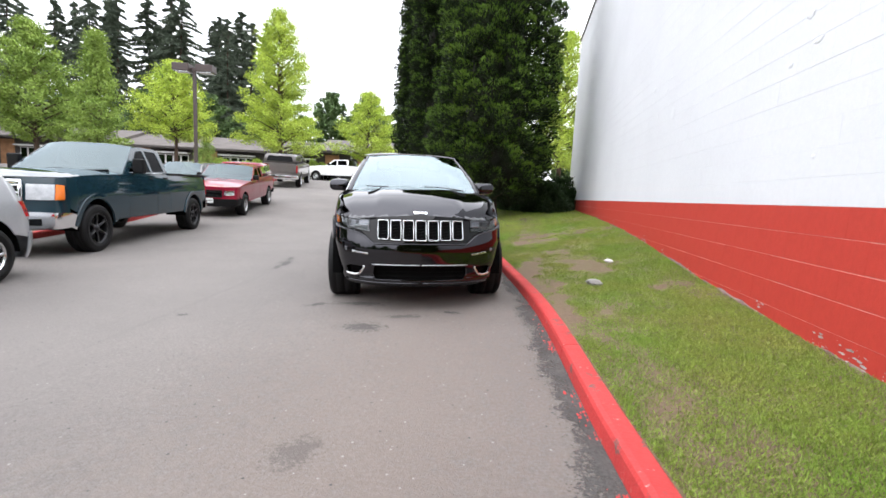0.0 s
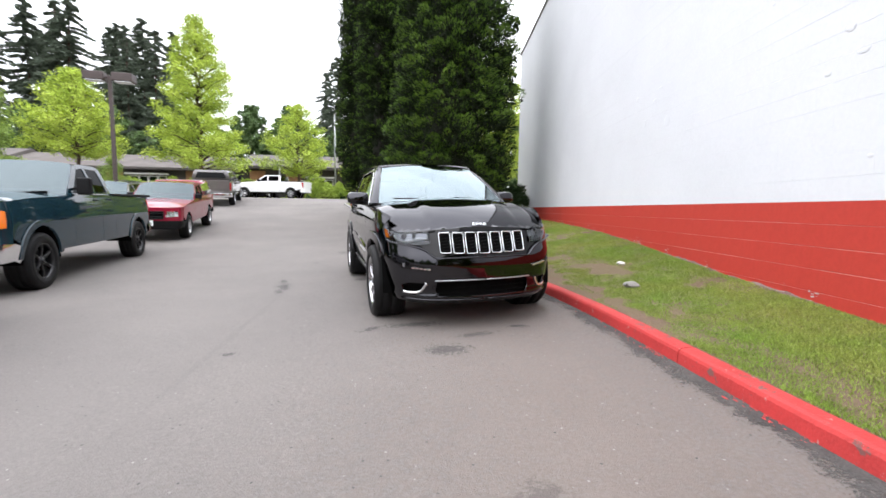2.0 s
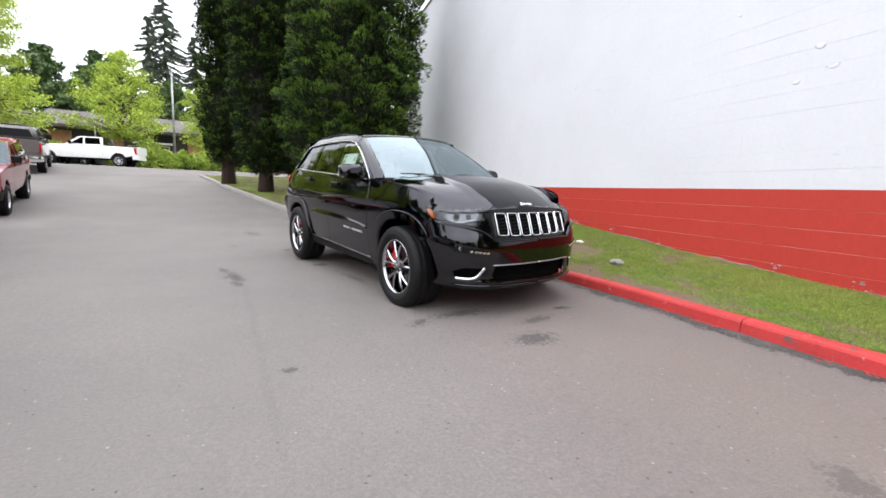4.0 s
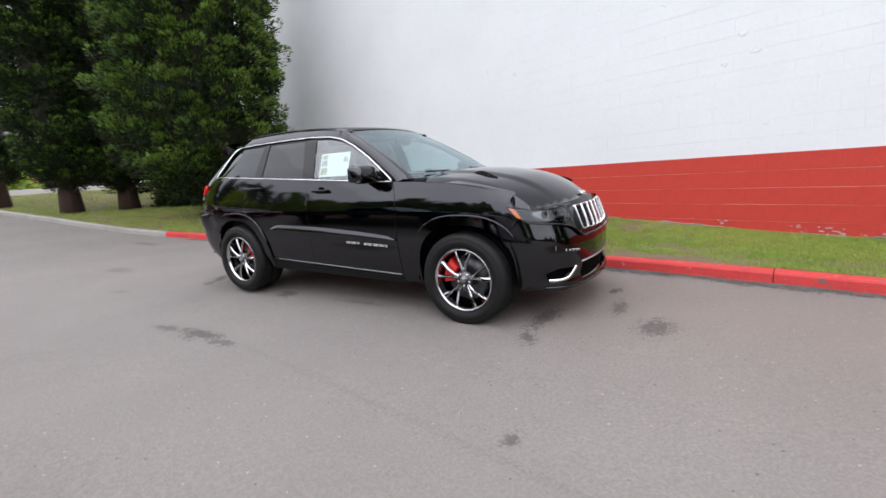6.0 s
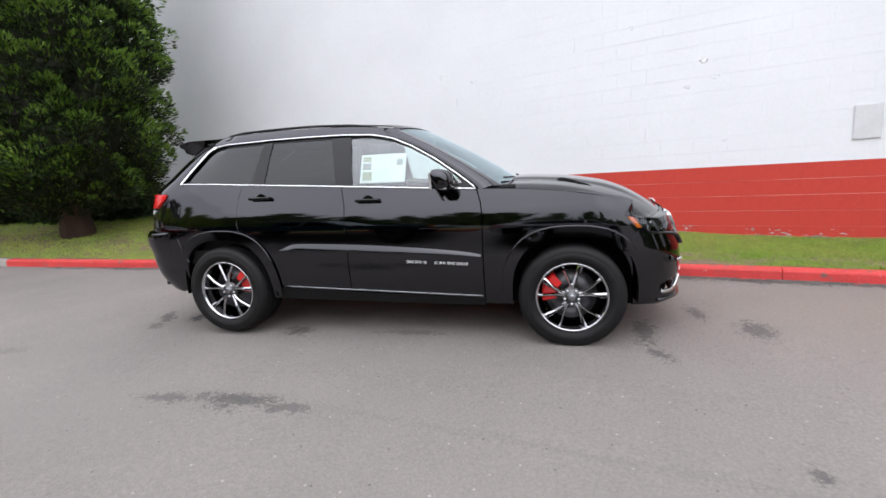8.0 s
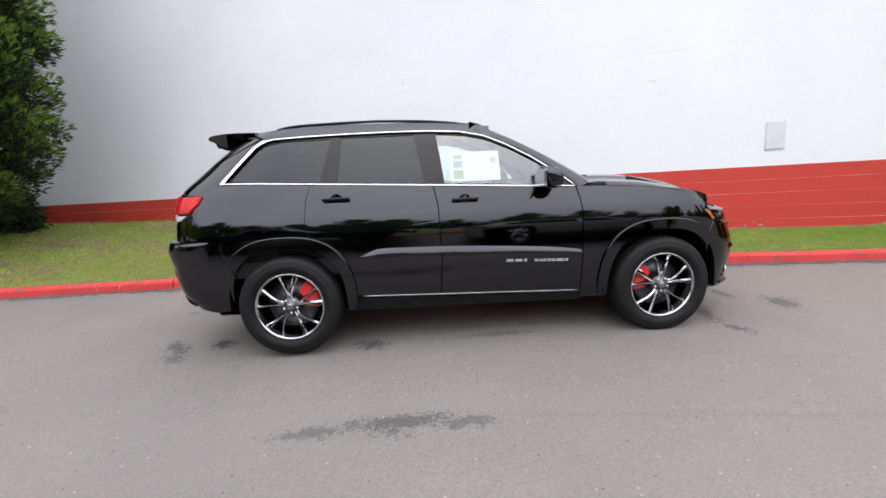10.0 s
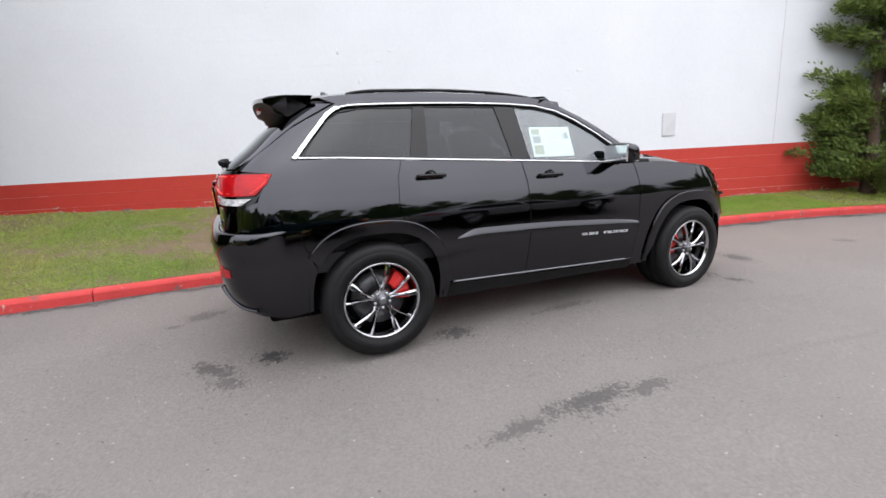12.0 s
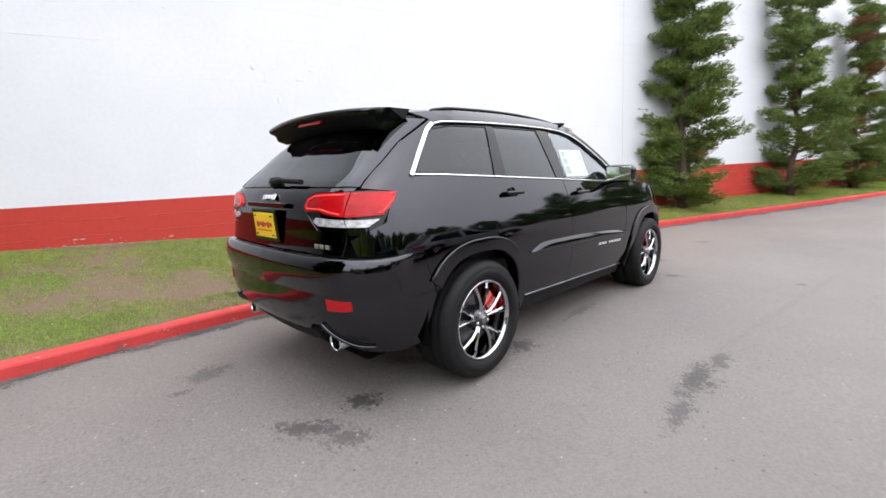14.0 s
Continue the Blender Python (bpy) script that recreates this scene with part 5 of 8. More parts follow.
    part("script_line", box_bm(-0.0195, -0.0175, -0.10, 0.10, -0.032, -0.025, 0.0008), M_SCRIPT, pl)
    for q in (-0.11, 0.11):
        part("plate_slot", box_bm(-0.0192, -0.0175, q - 0.016, q + 0.016, 0.055, 0.064, 0.0005), M_PAINT, pl)
        part("plate_slot", box_bm(-0.0192, -0.0175, q - 0.016, q + 0.016, -0.06, -0.051, 0.0005), M_PAINT, pl)
    part("tailgate_bezel", box_bm(-0.012, 0.012, -0.25, 0.25, 1.155, 1.185, 0.006), M_PAINT, car).matrix_basis = Matrix.Translation((rx - 0.004, 0, 0))
    tb = thing_badge(car, Vector((at(S.end(0.0, 1.215, False), 1.215).x - 0.008, -0.02, 1.215)), 0.17, 0.042, "-x")
    for k in range(3):
        c = at(S.end(0.53 + 0.045 * k, 0.955, False), 0.955)
        part("trim_badge", box_bm(-0.004, 0.003, -0.018, 0.018, -0.012, 0.012, 0.003), M_SATIN, car).matrix_basis = Matrix.Translation(c + Vector((-0.004, 0, 0)))
    wp = at(S.end(0.0, 1.30, False), 1.30)
    bar("rear_wiper", [wp + Vector((-0.03, 0.02, 0.005)), wp + Vector((-0.035, -0.10, 0.012)), wp + Vector((-0.02, -0.34, 0.0))], 0.035, 0.03, M_BLACK, car)
    part("wiper_pivot", lathe_bm([(0.0, -0.03), (0.03, -0.026), (0.034, 0.0), (0.034, 0.03)], 16, "X"), M_BLACK, car).matrix_basis = Matrix.Translation(wp + Vector((-0.012, 0.0, 0.0)))
    rows = []
    for i in range(25):
        a = -1 + 2 * i / 24
        v = 0.62 * a
        b = 0.034 * abs(a) ** 2.2
        ud, wd = -2.085 + 0.045 * a * a, 1.716 - b
        rows.append([Vector((-1.74, v * 1.02, 1.742 - b)), Vector((-1.9, v * 1.01, 1.742 - b)), Vector((-2.0, v, 1.733 - b)), Vector((ud, v, wd)), Vector((ud + 0.004, v, wd - 0.022)),
                     Vector((ud + 0.05, v, wd - 0.045)), Vector((-1.975, v, 1.636 - b)), Vector((-1.90, v, 1.612 - b)), Vector((-1.78, v, 1.68 - b))])
    sp = loft("roof_spoiler", rows, [M_PAINT, M_BLACK], car, flip=True)
    for k, face in enumerate(sp.data.polygons):
        face.material_index = 1 if k % 8 >= 4 else 0
    for sgn in (1, -1):
        vs = [Vector((q.x, q.y * 1.001, q.z)) for q in rows[0 if sgn > 0 else -1]]
        mesh_ob("spoiler_end", vs, [list(range(len(vs)))], M_PAINT, sp)
    part("brake_light", box_bm(-2.056, -2.03, -0.14, 0.14, 1.654, 1.674, 0.004), M_REDDARK, sp, "red high brake light")
    bm = bmesh.new()
    for k in range(6):
        t = k / 5
        w_ = 0.034 * (1 - t) + 0.010
        rr = [bm.verts.new((-1.56 - 0.05 * t + 0.04 + 0.07 * (1.2 - t) * math.cos(a), w_ * math.sin(a), 1.735 + 0.075 * t)) for a in (2 * math.pi * q / 12 for q in range(12))]
        if k:
            for q in range(12):
                bm.faces.new((last[q], last[(q + 1) % 12], rr[(q + 1) % 12], rr[q])).smooth = True
        last = rr
    bm.faces.new(last)
    part("antenna_fin", bm, M_PAINT, car)
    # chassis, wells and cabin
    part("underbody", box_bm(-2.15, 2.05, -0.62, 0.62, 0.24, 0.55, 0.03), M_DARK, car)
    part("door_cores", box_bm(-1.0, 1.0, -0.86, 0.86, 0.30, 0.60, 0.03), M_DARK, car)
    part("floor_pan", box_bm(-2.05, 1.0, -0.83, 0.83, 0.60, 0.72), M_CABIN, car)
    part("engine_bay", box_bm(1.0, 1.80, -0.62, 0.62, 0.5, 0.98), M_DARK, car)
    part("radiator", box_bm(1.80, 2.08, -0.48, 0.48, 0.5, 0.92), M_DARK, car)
    for cx in (AXLE, -AXLE):
        for sgn in (1, -1):
            bm = bmesh.new()
            rows = []
            for i in range(21):
                a = radians(-6 + 192 * i / 20)
                c, s_ = math.cos(a), math.sin(a)
                pu, pw = cx + 0.46 * math.copysign(abs(c) ** 0.77, c), WHEEL_R + 0.48 * (abs(s_) ** 0.77 if s_ > 0 else -abs(s_))
                rows.append([bm.verts.new((pu, -sgn * q, pw)) for q in (0.905, 0.60)])
            for a, b in zip(rows, rows[1:]):
                bm.faces.new((a[0], a[1], b[1], b[0]))
            bm.faces.new([r[1] for r in rows])
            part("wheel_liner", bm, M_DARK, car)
    for sgn in (1, -1):
        for q0, q1 in ((-0.98, -0.33), (-0.28, 0.76)):
            part("door_card", box_bm(q0, q1, -sgn * 0.82 - 0.02, -sgn * 0.82 + 0.02, 0.6, 1.18, 0.015), M_CABIN, car)
    part("boot_side", box_bm(-1.85, -1.0, 0.72, 0.76, 0.7, 1.20), M_CABIN, car)
    part("boot_side", box_bm(-1.85, -1.0, -0.76, -0.72, 0.7, 1.20), M_CABIN, car)
    part("dashboard", box_bm(0.48, 0.98, -0.80, 0.80, 0.9, 1.17, 0.06, 3), M_CABIN, car)
    part("headliner", box_bm(-1.75, 0.0, -0.60, 0.60, 1.655, 1.675, 0.004), M_CABIN, car)
    for v in (0.40, -0.40):
        st = new("front_seat")
        st.parent = car
        st.matrix_basis = Matrix.Translation((-0.12, v, 0.72))
        part("cushion", box_bm(-0.28, 0.28, -0.25, 0.25, 0.05, 0.22, 0.06, 3), M_CABIN, st)
        b = box_bm(-0.08, 0.08, -0.25, 0.25, 0.0, 0.62, 0.06, 3)
        part("backrest", b, M_CABIN, st).matrix_basis = Matrix.Translation((-0.27, 0, 0.16)) @ Matrix.Rotation(radians(-14), 4, "Y")
        b = box_bm(-0.05, 0.05, -0.13, 0.13, 0.0, 0.18, 0.045, 3)
        part("headrest", b, M_CABIN, st).matrix_basis = Matrix.Translation((-0.44, 0, 0.80)) @ Matrix.Rotation(radians(-10), 4, "Y")
    part("rear_bench", box_bm(-1.28, -1.12, -0.62, 0.62, 0.95, 1.38, 0.06, 3), M_CABIN, car)
    for v in (0.38, -0.38):
        part("rear_headrest", box_bm(-1.30, -1.21, v - 0.13, v + 0.13, 1.39, 1.53, 0.04, 3), M_CABIN, car)
    bm = bmesh.new()
    ringp = [Vector((0.40, 0.40, 1.10)) + Matrix.Rotation(radians(-25), 3, "Y") @ Vector((0, 0.185 * math.cos(a), 0.185 * math.sin(a))) for a in (2 * math.pi * k / 24 for k in range(25))]
    tube_bm(ringp, 0.016, 8, bm, False)
    tube_bm([ringp[0], ringp[12]], 0.018, 6, bm)
    tube_bm([Vector((0.40, 0.40, 1.10)), ringp[18]], 0.018, 6, bm)
    part("steering_wheel", bm, M_CABIN, car)
    part("rear_view_mirror", box_bm(0.26, 0.30, -0.12, 0.12, 1.545, 1.615, 0.015), M_BLACK, car)
    # paper in the passenger window
    st = new("window_sticker")
    st.parent = car
    c = (S.su(0.01, 1.39), 1.39)
    p, n = at(*c) - nor(*c) * 0.03, nor(*c)
    tilt = math.atan2(n.z, -n.y)
    st.matrix_basis = Matrix.Translation(p) @ Matrix.Rotation(-tilt, 4, "X")
    part("sheet", box_bm(-0.19, 0.19, -0.001, 0.001, -0.12, 0.12, 0.0), M_PAPER, st, "white price sheet with small print")
    for k, (a, b, c_, d, mt) in enumerate(((0.10, 0.17, -0.035, 0.11, M_PAPER), (0.115, 0.165, 0.02, 0.07, M_PRINT), (-0.17, -0.10, 0.06, 0.10, M_PRINTGREEN), (-0.17, -0.10, -0.01, 0.045, M_PRINT), (-0.17, -0.09, -0.10, -0.03, M_PRINTGREEN))):
        part("print_block", box_bm(a, b, -0.0026 - 0.0004 * k, -0.0012, c_, d), mt, st)
    for k in range(6):
        part("print_line", box_bm(-0.07, 0.09, -0.0022, -0.0012, 0.085 - 0.03 * k, 0.0875 - 0.03 * k), M_PRINT, st)
    for v in (0.12, -0.62):
        b0 = ws(-v / 0.79, 0.0) + Vector((0.02, 0, 0.012))
        bar("wiper", [b0, ws(-(v + 0.22) / 0.79, 0.035) + Vector((0.02, 0, 0.02)), ws(-(v + 0.5) / 0.79, 0.05) + Vector((0.015, 0, 0.02))], 0.018, 0.014, M_BLACK, car)
    # wheels
    for x, cal in ((AXLE, 160), (-AXLE, 25)):
        build_wheel("wheel", car, -0.945, x, caliper=cal)
        build_wheel("wheel", car, 0.945, x, caliper=180 - cal)
    return car


def thing_badge(car, p, length, height, facing):
    """A maker's badge as a plain row of rounded chrome bars."""
    b = new("badge")
    b.parent = car
    b.matrix_basis = Matrix.Translation(p) @ Matrix.Rotation(radians(-38 if facing == "x" else 28), 4, "Y")
    n = 4
    for k in range(n):
        y0 = -length / 2 + length * k / n
        part("badge_bar", box_bm(-0.006, 0.006, y0 + 0.003, y0 + length / n - 0.003, -height * (0.5 if k in (0, n - 1) else 0.34), height * (0.5 if k == 0 else 0.34), 0.004), M_CHROME, b)
    return b


suv = build_suv()

# ---- the other vehicles ----
M_TEAL = surf("dark_teal_paint", (0.010, 0.030, 0.042), 0.3, 0.05, 5.0, 60.0, coat=1.0, rvar=0.03, spec=0.0)
M_TEAL.node_tree.nodes["Principled BSDF"].inputs["Coat IOR"].default_value = 1.5
M_HEADLAMP = surf("clear_headlamp", (0.62, 0.64, 0.66), 0.15, 0.08, 9.0, 30.0, coat=0.8, col2=(0.40, 0.42, 0.44))
M_REDCAR = surf("red_car_paint", (0.25, 0.009, 0.028), 0.35, 0.06, 5.0, 60.0, coat=0.9, rvar=0.05, spec=0.1)
M_GREYCAR = surf("grey_brown_paint", (0.13, 0.118, 0.112), 0.35, 0.05, 5.0, 60.0, coat=0.9, rvar=0.05, spec=0.2)
M_SILVERCAR = surf("silver_paint", (0.42, 0.43, 0.45), 0.35, 0.05, 5.0, 60.0, metal=0.3, coat=0.9, rvar=0.05)
M_WHITECAR = surf("white_car_paint", (0.78, 0.78, 0.77), 0.35, 0.03, 5.0, 60.0, coat=0.8, rvar=0.05)
M_BLACKCAR = surf("dark_car_paint", (0.012, 0.013, 0.016), 0.3, 0.05, 5.0, 60.0, coat=1.0, rvar=0.03)
M_CARGLASS = glass("car_window", (0.02, 0.024, 0.024), gloss=0.0, ior=1.2)
# near-black tint stands in for the unlit cabin behind open pickup windows
M_DARKPANE = glass("shaded_cabin_pane", (0.02, 0.022, 0.022), gloss=0.0, ior=1.07)
M_WSFAR = glass("car_windscreen", (0.22, 0.30, 0.30), gloss=0.05, sheen=(0.80, 0.95, 1.0))
M_BLACKRIM = plain("black_alloy", (0.02, 0.02, 0.022), 0.3, metal=0.6, coat=0.3)


def build_vehicle(name, m, label, category, spec, paint):
    """A parked vehicle from a side outline. spec: half length L, half width W, wheel radius r, axles, top line, seams, cab outline, windows."""
    car = thing(name, m, label, category)
    L, W, r = spec["L"], spec["W"], spec["r"]
    fr, rr = spec["axles"]
    sq = spec.get("square", 1.0)
    c0 = 0.30 / sq
    plan = [(L, 0), (L - 0.01, -W * 0.35), (L - 0.05 / sq, -W * 0.62), (L - 0.14 / sq, -W * 0.84), (L - c0, -W * 0.945), (L - 0.6, -W * 0.99), (L * 0.35, -W), (0, -W), (-L * 0.35, -W),
            (-L + 0.5, -W * 0.99), (-L + c0 * 0.8, -W * 0.95), (-L + 0.10 / sq, -W * 0.84), (-L + 0.03 / sq, -W * 0.6), (-L + 0.005, -W * 0.3), (-L, 0)]
    sh = Shell(plan, spec["front"], spec["rear"], spec["width"], (L - 0.7, L - 0.1), (-L + 0.8, -L + 0.1))
    at, nor = sh.at, sh.normal
    sill, top = spec["sill"], spec["top"]
    tx, tz = [p[0] for p in top], [p[1] for p in top]

    def conv(pts):
        return [((sh.end(p[1], p[2]), p[2]) if p[0] == "f" else (sh.end(p[1], p[2], False), p[2]) if p[0] == "r" else (sh.su(*p), p[1])) for p in pts]

    def both(nm, pts, mat, **kw):
        o = conv(pts)
        a = skin(nm, o, at, nor, mat, kw.pop("parent", car), mirror=False, **kw)
        skin(nm, o, at, nor, mat, a.parent, mirror=True, **kw)
        return a

    def well(cx, a0, a1, k=1.0, n=14):
        out = []
        for i in range(n + 1):
            a = radians(a0 + (a1 - a0) * i / n)
            out.append((cx + (r + 0.075) * k * math.cos(a), r + (r + 0.10) * k * max(0.0, math.sin(a))))
        return out

    def tops(u0, u1, n=7):
        return [(u0 + (u1 - u0) * i / n, interp(tx, tz, u0 + (u1 - u0) * i / n)) for i in range(n + 1)]
    st = 0.09
    nose_u, tail_u = L - 0.34, -L + 0.30
    d0 = spec["doors"][0]
    both("front_wing", [(d0, sill)] + tops(d0, nose_u) + [(nose_u, sill + 0.25)] + well(fr, 30, 180) + [(fr - r - 0.075, sill)], paint, step=st, lip=0.015)
    for a, b in zip(spec["doors"], spec["doors"][1:]):
        both("door", [(a - 0.006, sill), (a - 0.006, interp(tx, tz, a))] + tops(a - 0.006, b + 0.006, 3)[1:] + [(b + 0.006, sill)], paint, step=st, lip=0.015)
    dl = spec["doors"][-1]
    both(spec.get("rear_part", "rear_wing"), [(rr + r + 0.075, sill)] + ([(dl - 0.006, sill)] if dl > rr + r + 0.12 else []) + tops(dl - 0.006, tail_u) + [(tail_u, sill + 0.25)] + well(rr, 150, 0), paint, step=st, lip=0.015)
    hf, hr = interp(tx, tz, nose_u), interp(tx, tz, tail_u)
    fb, ft = spec["front_bumper"]
    both("front_bumper", [("f", 0.0, fb)] + [("f", W * 0.7, fb), (nose_u, fb + 0.03)] + well(fr, 0, 28)[1:] + [(nose_u - 0.005, ft - 0.02), ("f", W * 0.7, ft), ("f", 0.0, ft)], spec.get("bumper_mat", paint), step=st, off=0.012)
    both("nose_panel", [("f", 0.0, ft), ("f", W * 0.75, ft), (nose_u, ft - 0.02), (nose_u, hf), ("f", W * 0.75, hf - 0.01), ("f", 0.0, hf)], spec.get("nose_mat", paint), step=st, off=-0.01, lip=0)
    rb, rt = spec["rear_bumper"]
    both("rear_bumper", [("r", 0.0, rb), ("r", W * 0.7, rb), (tail_u, rb + 0.03), (tail_u, rt), ("r", W * 0.7, rt), ("r", 0.0, rt)], spec.get("bumper_mat", paint), step=st, off=0.02)
    both("tail_panel", [("r", 0.0, rt), ("r", W * 0.75, rt), (tail_u, rt), (tail_u, hr), ("r", W * 0.8, hr), ("r", 0.0, hr)], paint, step=st, off=-0.005, lip=0.015)
    # lamps
    for nm, pts, mt, o in spec["lamps"]:
        both(nm, pts, mt, step=0.06, off=o, lip=0.02)
    if "grille" in spec:
        g0, g1, gv = spec["grille"]
        both("grille", [("f", 0.0, g0), ("f", gv, g0), ("f", gv, g1), ("f", 0.0, g1)], M_DARK, step=st, off=0.004, lip=0.01)
        for j in range(spec.get("grille_bars", 3)):
            w = g0 + (g1 - g0) * (j + 0.5) / spec.get("grille_bars", 3)
            pts = [Vector((at(sh.end(abs(v), w), w).x + 0.012, v, w)) for v in (-gv + 2 * gv * k / 10 for k in range(11))]
            bar("grille_bar", pts, 0.03, 0.03, spec.get("grille_mat", M_CHROME), car)
        ring = [(-gv, g0), (gv, g0), (gv, g1), (-gv, g1), (-gv, g0)]
        pts = []
        for (a, b), (c, d) in zip(ring, ring[1:]):
            pts += [Vector((at(sh.end(abs(a + (c - a) * k / 6), b + (d - b) * k / 6), b + (d - b) * k / 6).x + 0.012, a + (c - a) * k / 6, b + (d - b) * k / 6)) for k in range(6)]
        bar("grille_frame", pts + pts[:1], spec.get("frame_w", 0.03), 0.03, spec.get("grille_mat", M_CHROME), car, [Vector((1, 0, 0))] * (len(pts) + 1))
    # bonnet
    cu = spec["cowl"]
    rows = []
    for i in range(15):
        t = i / 14
        row = []
        for j in range(17):
            a = -1 + 2 * j / 16
            ue = cu + (nose_u + 0.02 - cu) * t
            un = cu + 0.12 * (1 - t) + (L - 0.06 - cu - 0.12 * (1 - t)) * t
            u = un + (ue - un) * abs(a) ** 2.4
            w0 = interp(tx, tz, min(ue, nose_u))
            ve = abs(at(sh.su(min(ue, nose_u), w0), w0).y)
            row.append(Vector((u, ve * a, w0 + spec.get("crown", 0.06) * (1 - abs(a) ** 2) * (1 - 0.9 * t ** 4) - 0.03 * t ** 6 * (1 - abs(a)))))
        rows.append(row)
    loft("bonnet", rows, paint, car)
    # cabin: side frames with windows, roof, screens
    cab = spec["cab"]
    for k, (nm, pts) in enumerate(spec["windows"]):
        for sgn in (False, True):
            skin(nm, conv(pts), at, nor, spec.get("glass", M_CARGLASS), car, step=0.12, off=-0.01, lip=0, mirror=sgn)
    both("cab_side", cab, paint, holes=[conv(p) for _, p in spec["windows"]], step=0.07, lip=0.02)
    (af, aw), (tf, tw), (tr_, tw2), (cr, cw) = spec["cab_key"]
    rows = []
    for i in range(9):
        u = tf + (tr_ - tf) * i / 8
        w = tw + (tw2 - tw) * i / 8
        he = abs(at(sh.su(u, w), w).y)
        rows.append([Vector((u, he * a, w + 0.05 * (1 - abs(a) ** 3))) for a in (-1 + 2 * j / 12 for j in range(13))])
    loft("roof", rows, paint, car)
    for nm, (u0, w0), (u1, w1), bow, mat in (("windscreen", (af, aw), (tf, tw), 0.10, M_WSFAR), ("back_glass", (cr, cw), (tr_, tw2), -0.04, spec.get("rear_glass", M_CARGLASS))):
        rows = []
        for i in range(9):
            t = i / 8
            u, w = u0 + (u1 - u0) * t, w0 + (w1 - w0) * t
            he = abs(at(sh.su(u, w), w).y)
            rows.append([Vector((u + bow * (1 - a * a) * (1 - t * 0.5), he * a * 0.985, w + 0.05 * t * (1 - abs(a) ** 3) + 0.02 * t * (1 - t))) for a in (-1 + 2 * j / 12 for j in range(13))])
        loft(nm, rows, mat, car, flip=nm != "windscreen")
    part("seats", box_bm(cr + 0.3, af - 0.7, -W * 0.7, W * 0.7, sill + 0.2, tw - 0.42, 0.08), M_CABIN, car)
    part("dashboard", box_bm(af - 0.55, af - 0.1, -W * 0.78, W * 0.78, sill + 0.3, aw - 0.01, 0.05), M_CABIN, car)
    part("underbody", box_bm(-L + 0.25, L - 0.3, -W * 0.72, W * 0.72, sill - 0.05, sill + 0.35), M_DARK, car)
    part("engine_core", box_bm(cu, L - 0.35, -W * 0.6, W * 0.6, sill + 0.3, hf - 0.12), M_DARK, car)
    # load bed or tail
    if "bed" in spec:
        b0, b1 = spec["bed"]
        w0 = interp(tx, tz, b1) - 0.03
        part("bed_floor", box_bm(b1, b0, -W * 0.86, W * 0.86, w0 - 0.5, w0 - 0.45), M_BLACK, car)
        part("bed_front", box_bm(b0 - 0.03, b0, -W * 0.9, W * 0.9, w0 - 0.5, w0), paint, car)
        for sg in (1, -1):
            part("bed_rail", box_bm(b1 - 0.05, b0, sg * W * 0.9 - 0.06, sg * W * 0.9 + 0.06, w0 - 0.01, w0 + 0.035, 0.012), M_BLACK, car)
        part("tailgate", box_bm(b1 - 0.06, b1, -W * 0.88, W * 0.88, w0 - 0.5, w0 + 0.03, 0.015), paint, car)
    if "canopy" in spec:
        b0, b1, wt = spec["canopy"]
        w0 = interp(tx, tz, b1) + 0.02
        cap = bmesh.new()
        box_bm(b1, b0, -W * 0.9, W * 0.9, w0, wt, 0.0, 1, cap)
        for v in cap.verts:
            if v.co.z > (w0 + wt) / 2:
                v.co.y *= 0.86
                v.co.x += 0.16 if v.co.x < (b0 + b1) / 2 else 0.0
        bmesh.ops.bevel(cap, geom=cap.edges[:], offset=0.05, segments=3, affect="EDGES")
        c = part("bed_canopy", cap, spec.get("canopy_mat", paint), car, smooth=True)
        for sg in (1, -1):
            vs = [Vector((x, sg * (W * 0.9 + 0.006 - (W * 0.126) * (z - w0) / (wt - w0)), z)) for x, z in ((b1 + 0.25, w0 + 0.1), (b0 - 0.15, w0 + 0.1), (b0 - 0.15, wt - 0.1), (b1 + 0.34, wt - 0.1))]
            mesh_ob("canopy_window", vs, [(0, 1, 2, 3)], M_CARGLASS, c)
        vs = [Vector((b1 - 0.006 + 0.16 * (z - w0) / (wt - w0), y, z)) for y, z in ((-W * 0.72, w0 + 0.08), (W * 0.72, w0 + 0.08), (W * 0.62, wt - 0.1), (-W * 0.62, wt - 0.1))]
        mesh_ob("canopy_back_window", vs, [(0, 1, 2, 3)], M_CARGLASS, c)
    if spec.get("wipers"):
        for v0, v1 in ((-0.62, -0.05), (0.12, 0.70)):
            pts = [Vector((af + 0.10 * (1 - (v / W) ** 2) - 0.02 - 0.05 * k, v, aw + 0.02 + 0.045 * k)) for k, v in ((0, v0), (0.5, (v0 + v1) / 2), (0.9, v1))]
            bar("wiper", pts, 0.03, 0.02, M_BLACK, car)
    if spec.get("window_strip"):
        for nm, pts in spec["windows"]:
            u0, u1 = min(p[0] for p in pts), max(p[0] for p in pts)
            for sg in (1, -1):
                q = [at(sh.su(u, 1.375), 1.375) for u in (u0 + (u1 - u0) * k / 4 for k in range(5))]
                bar("window_strip", [p + Vector((0, -0.004, 0)) if sg > 0 else flip_y(p) + Vector((0, 0.004, 0)) for p in q], 0.022, 0.012, M_SATIN, car)
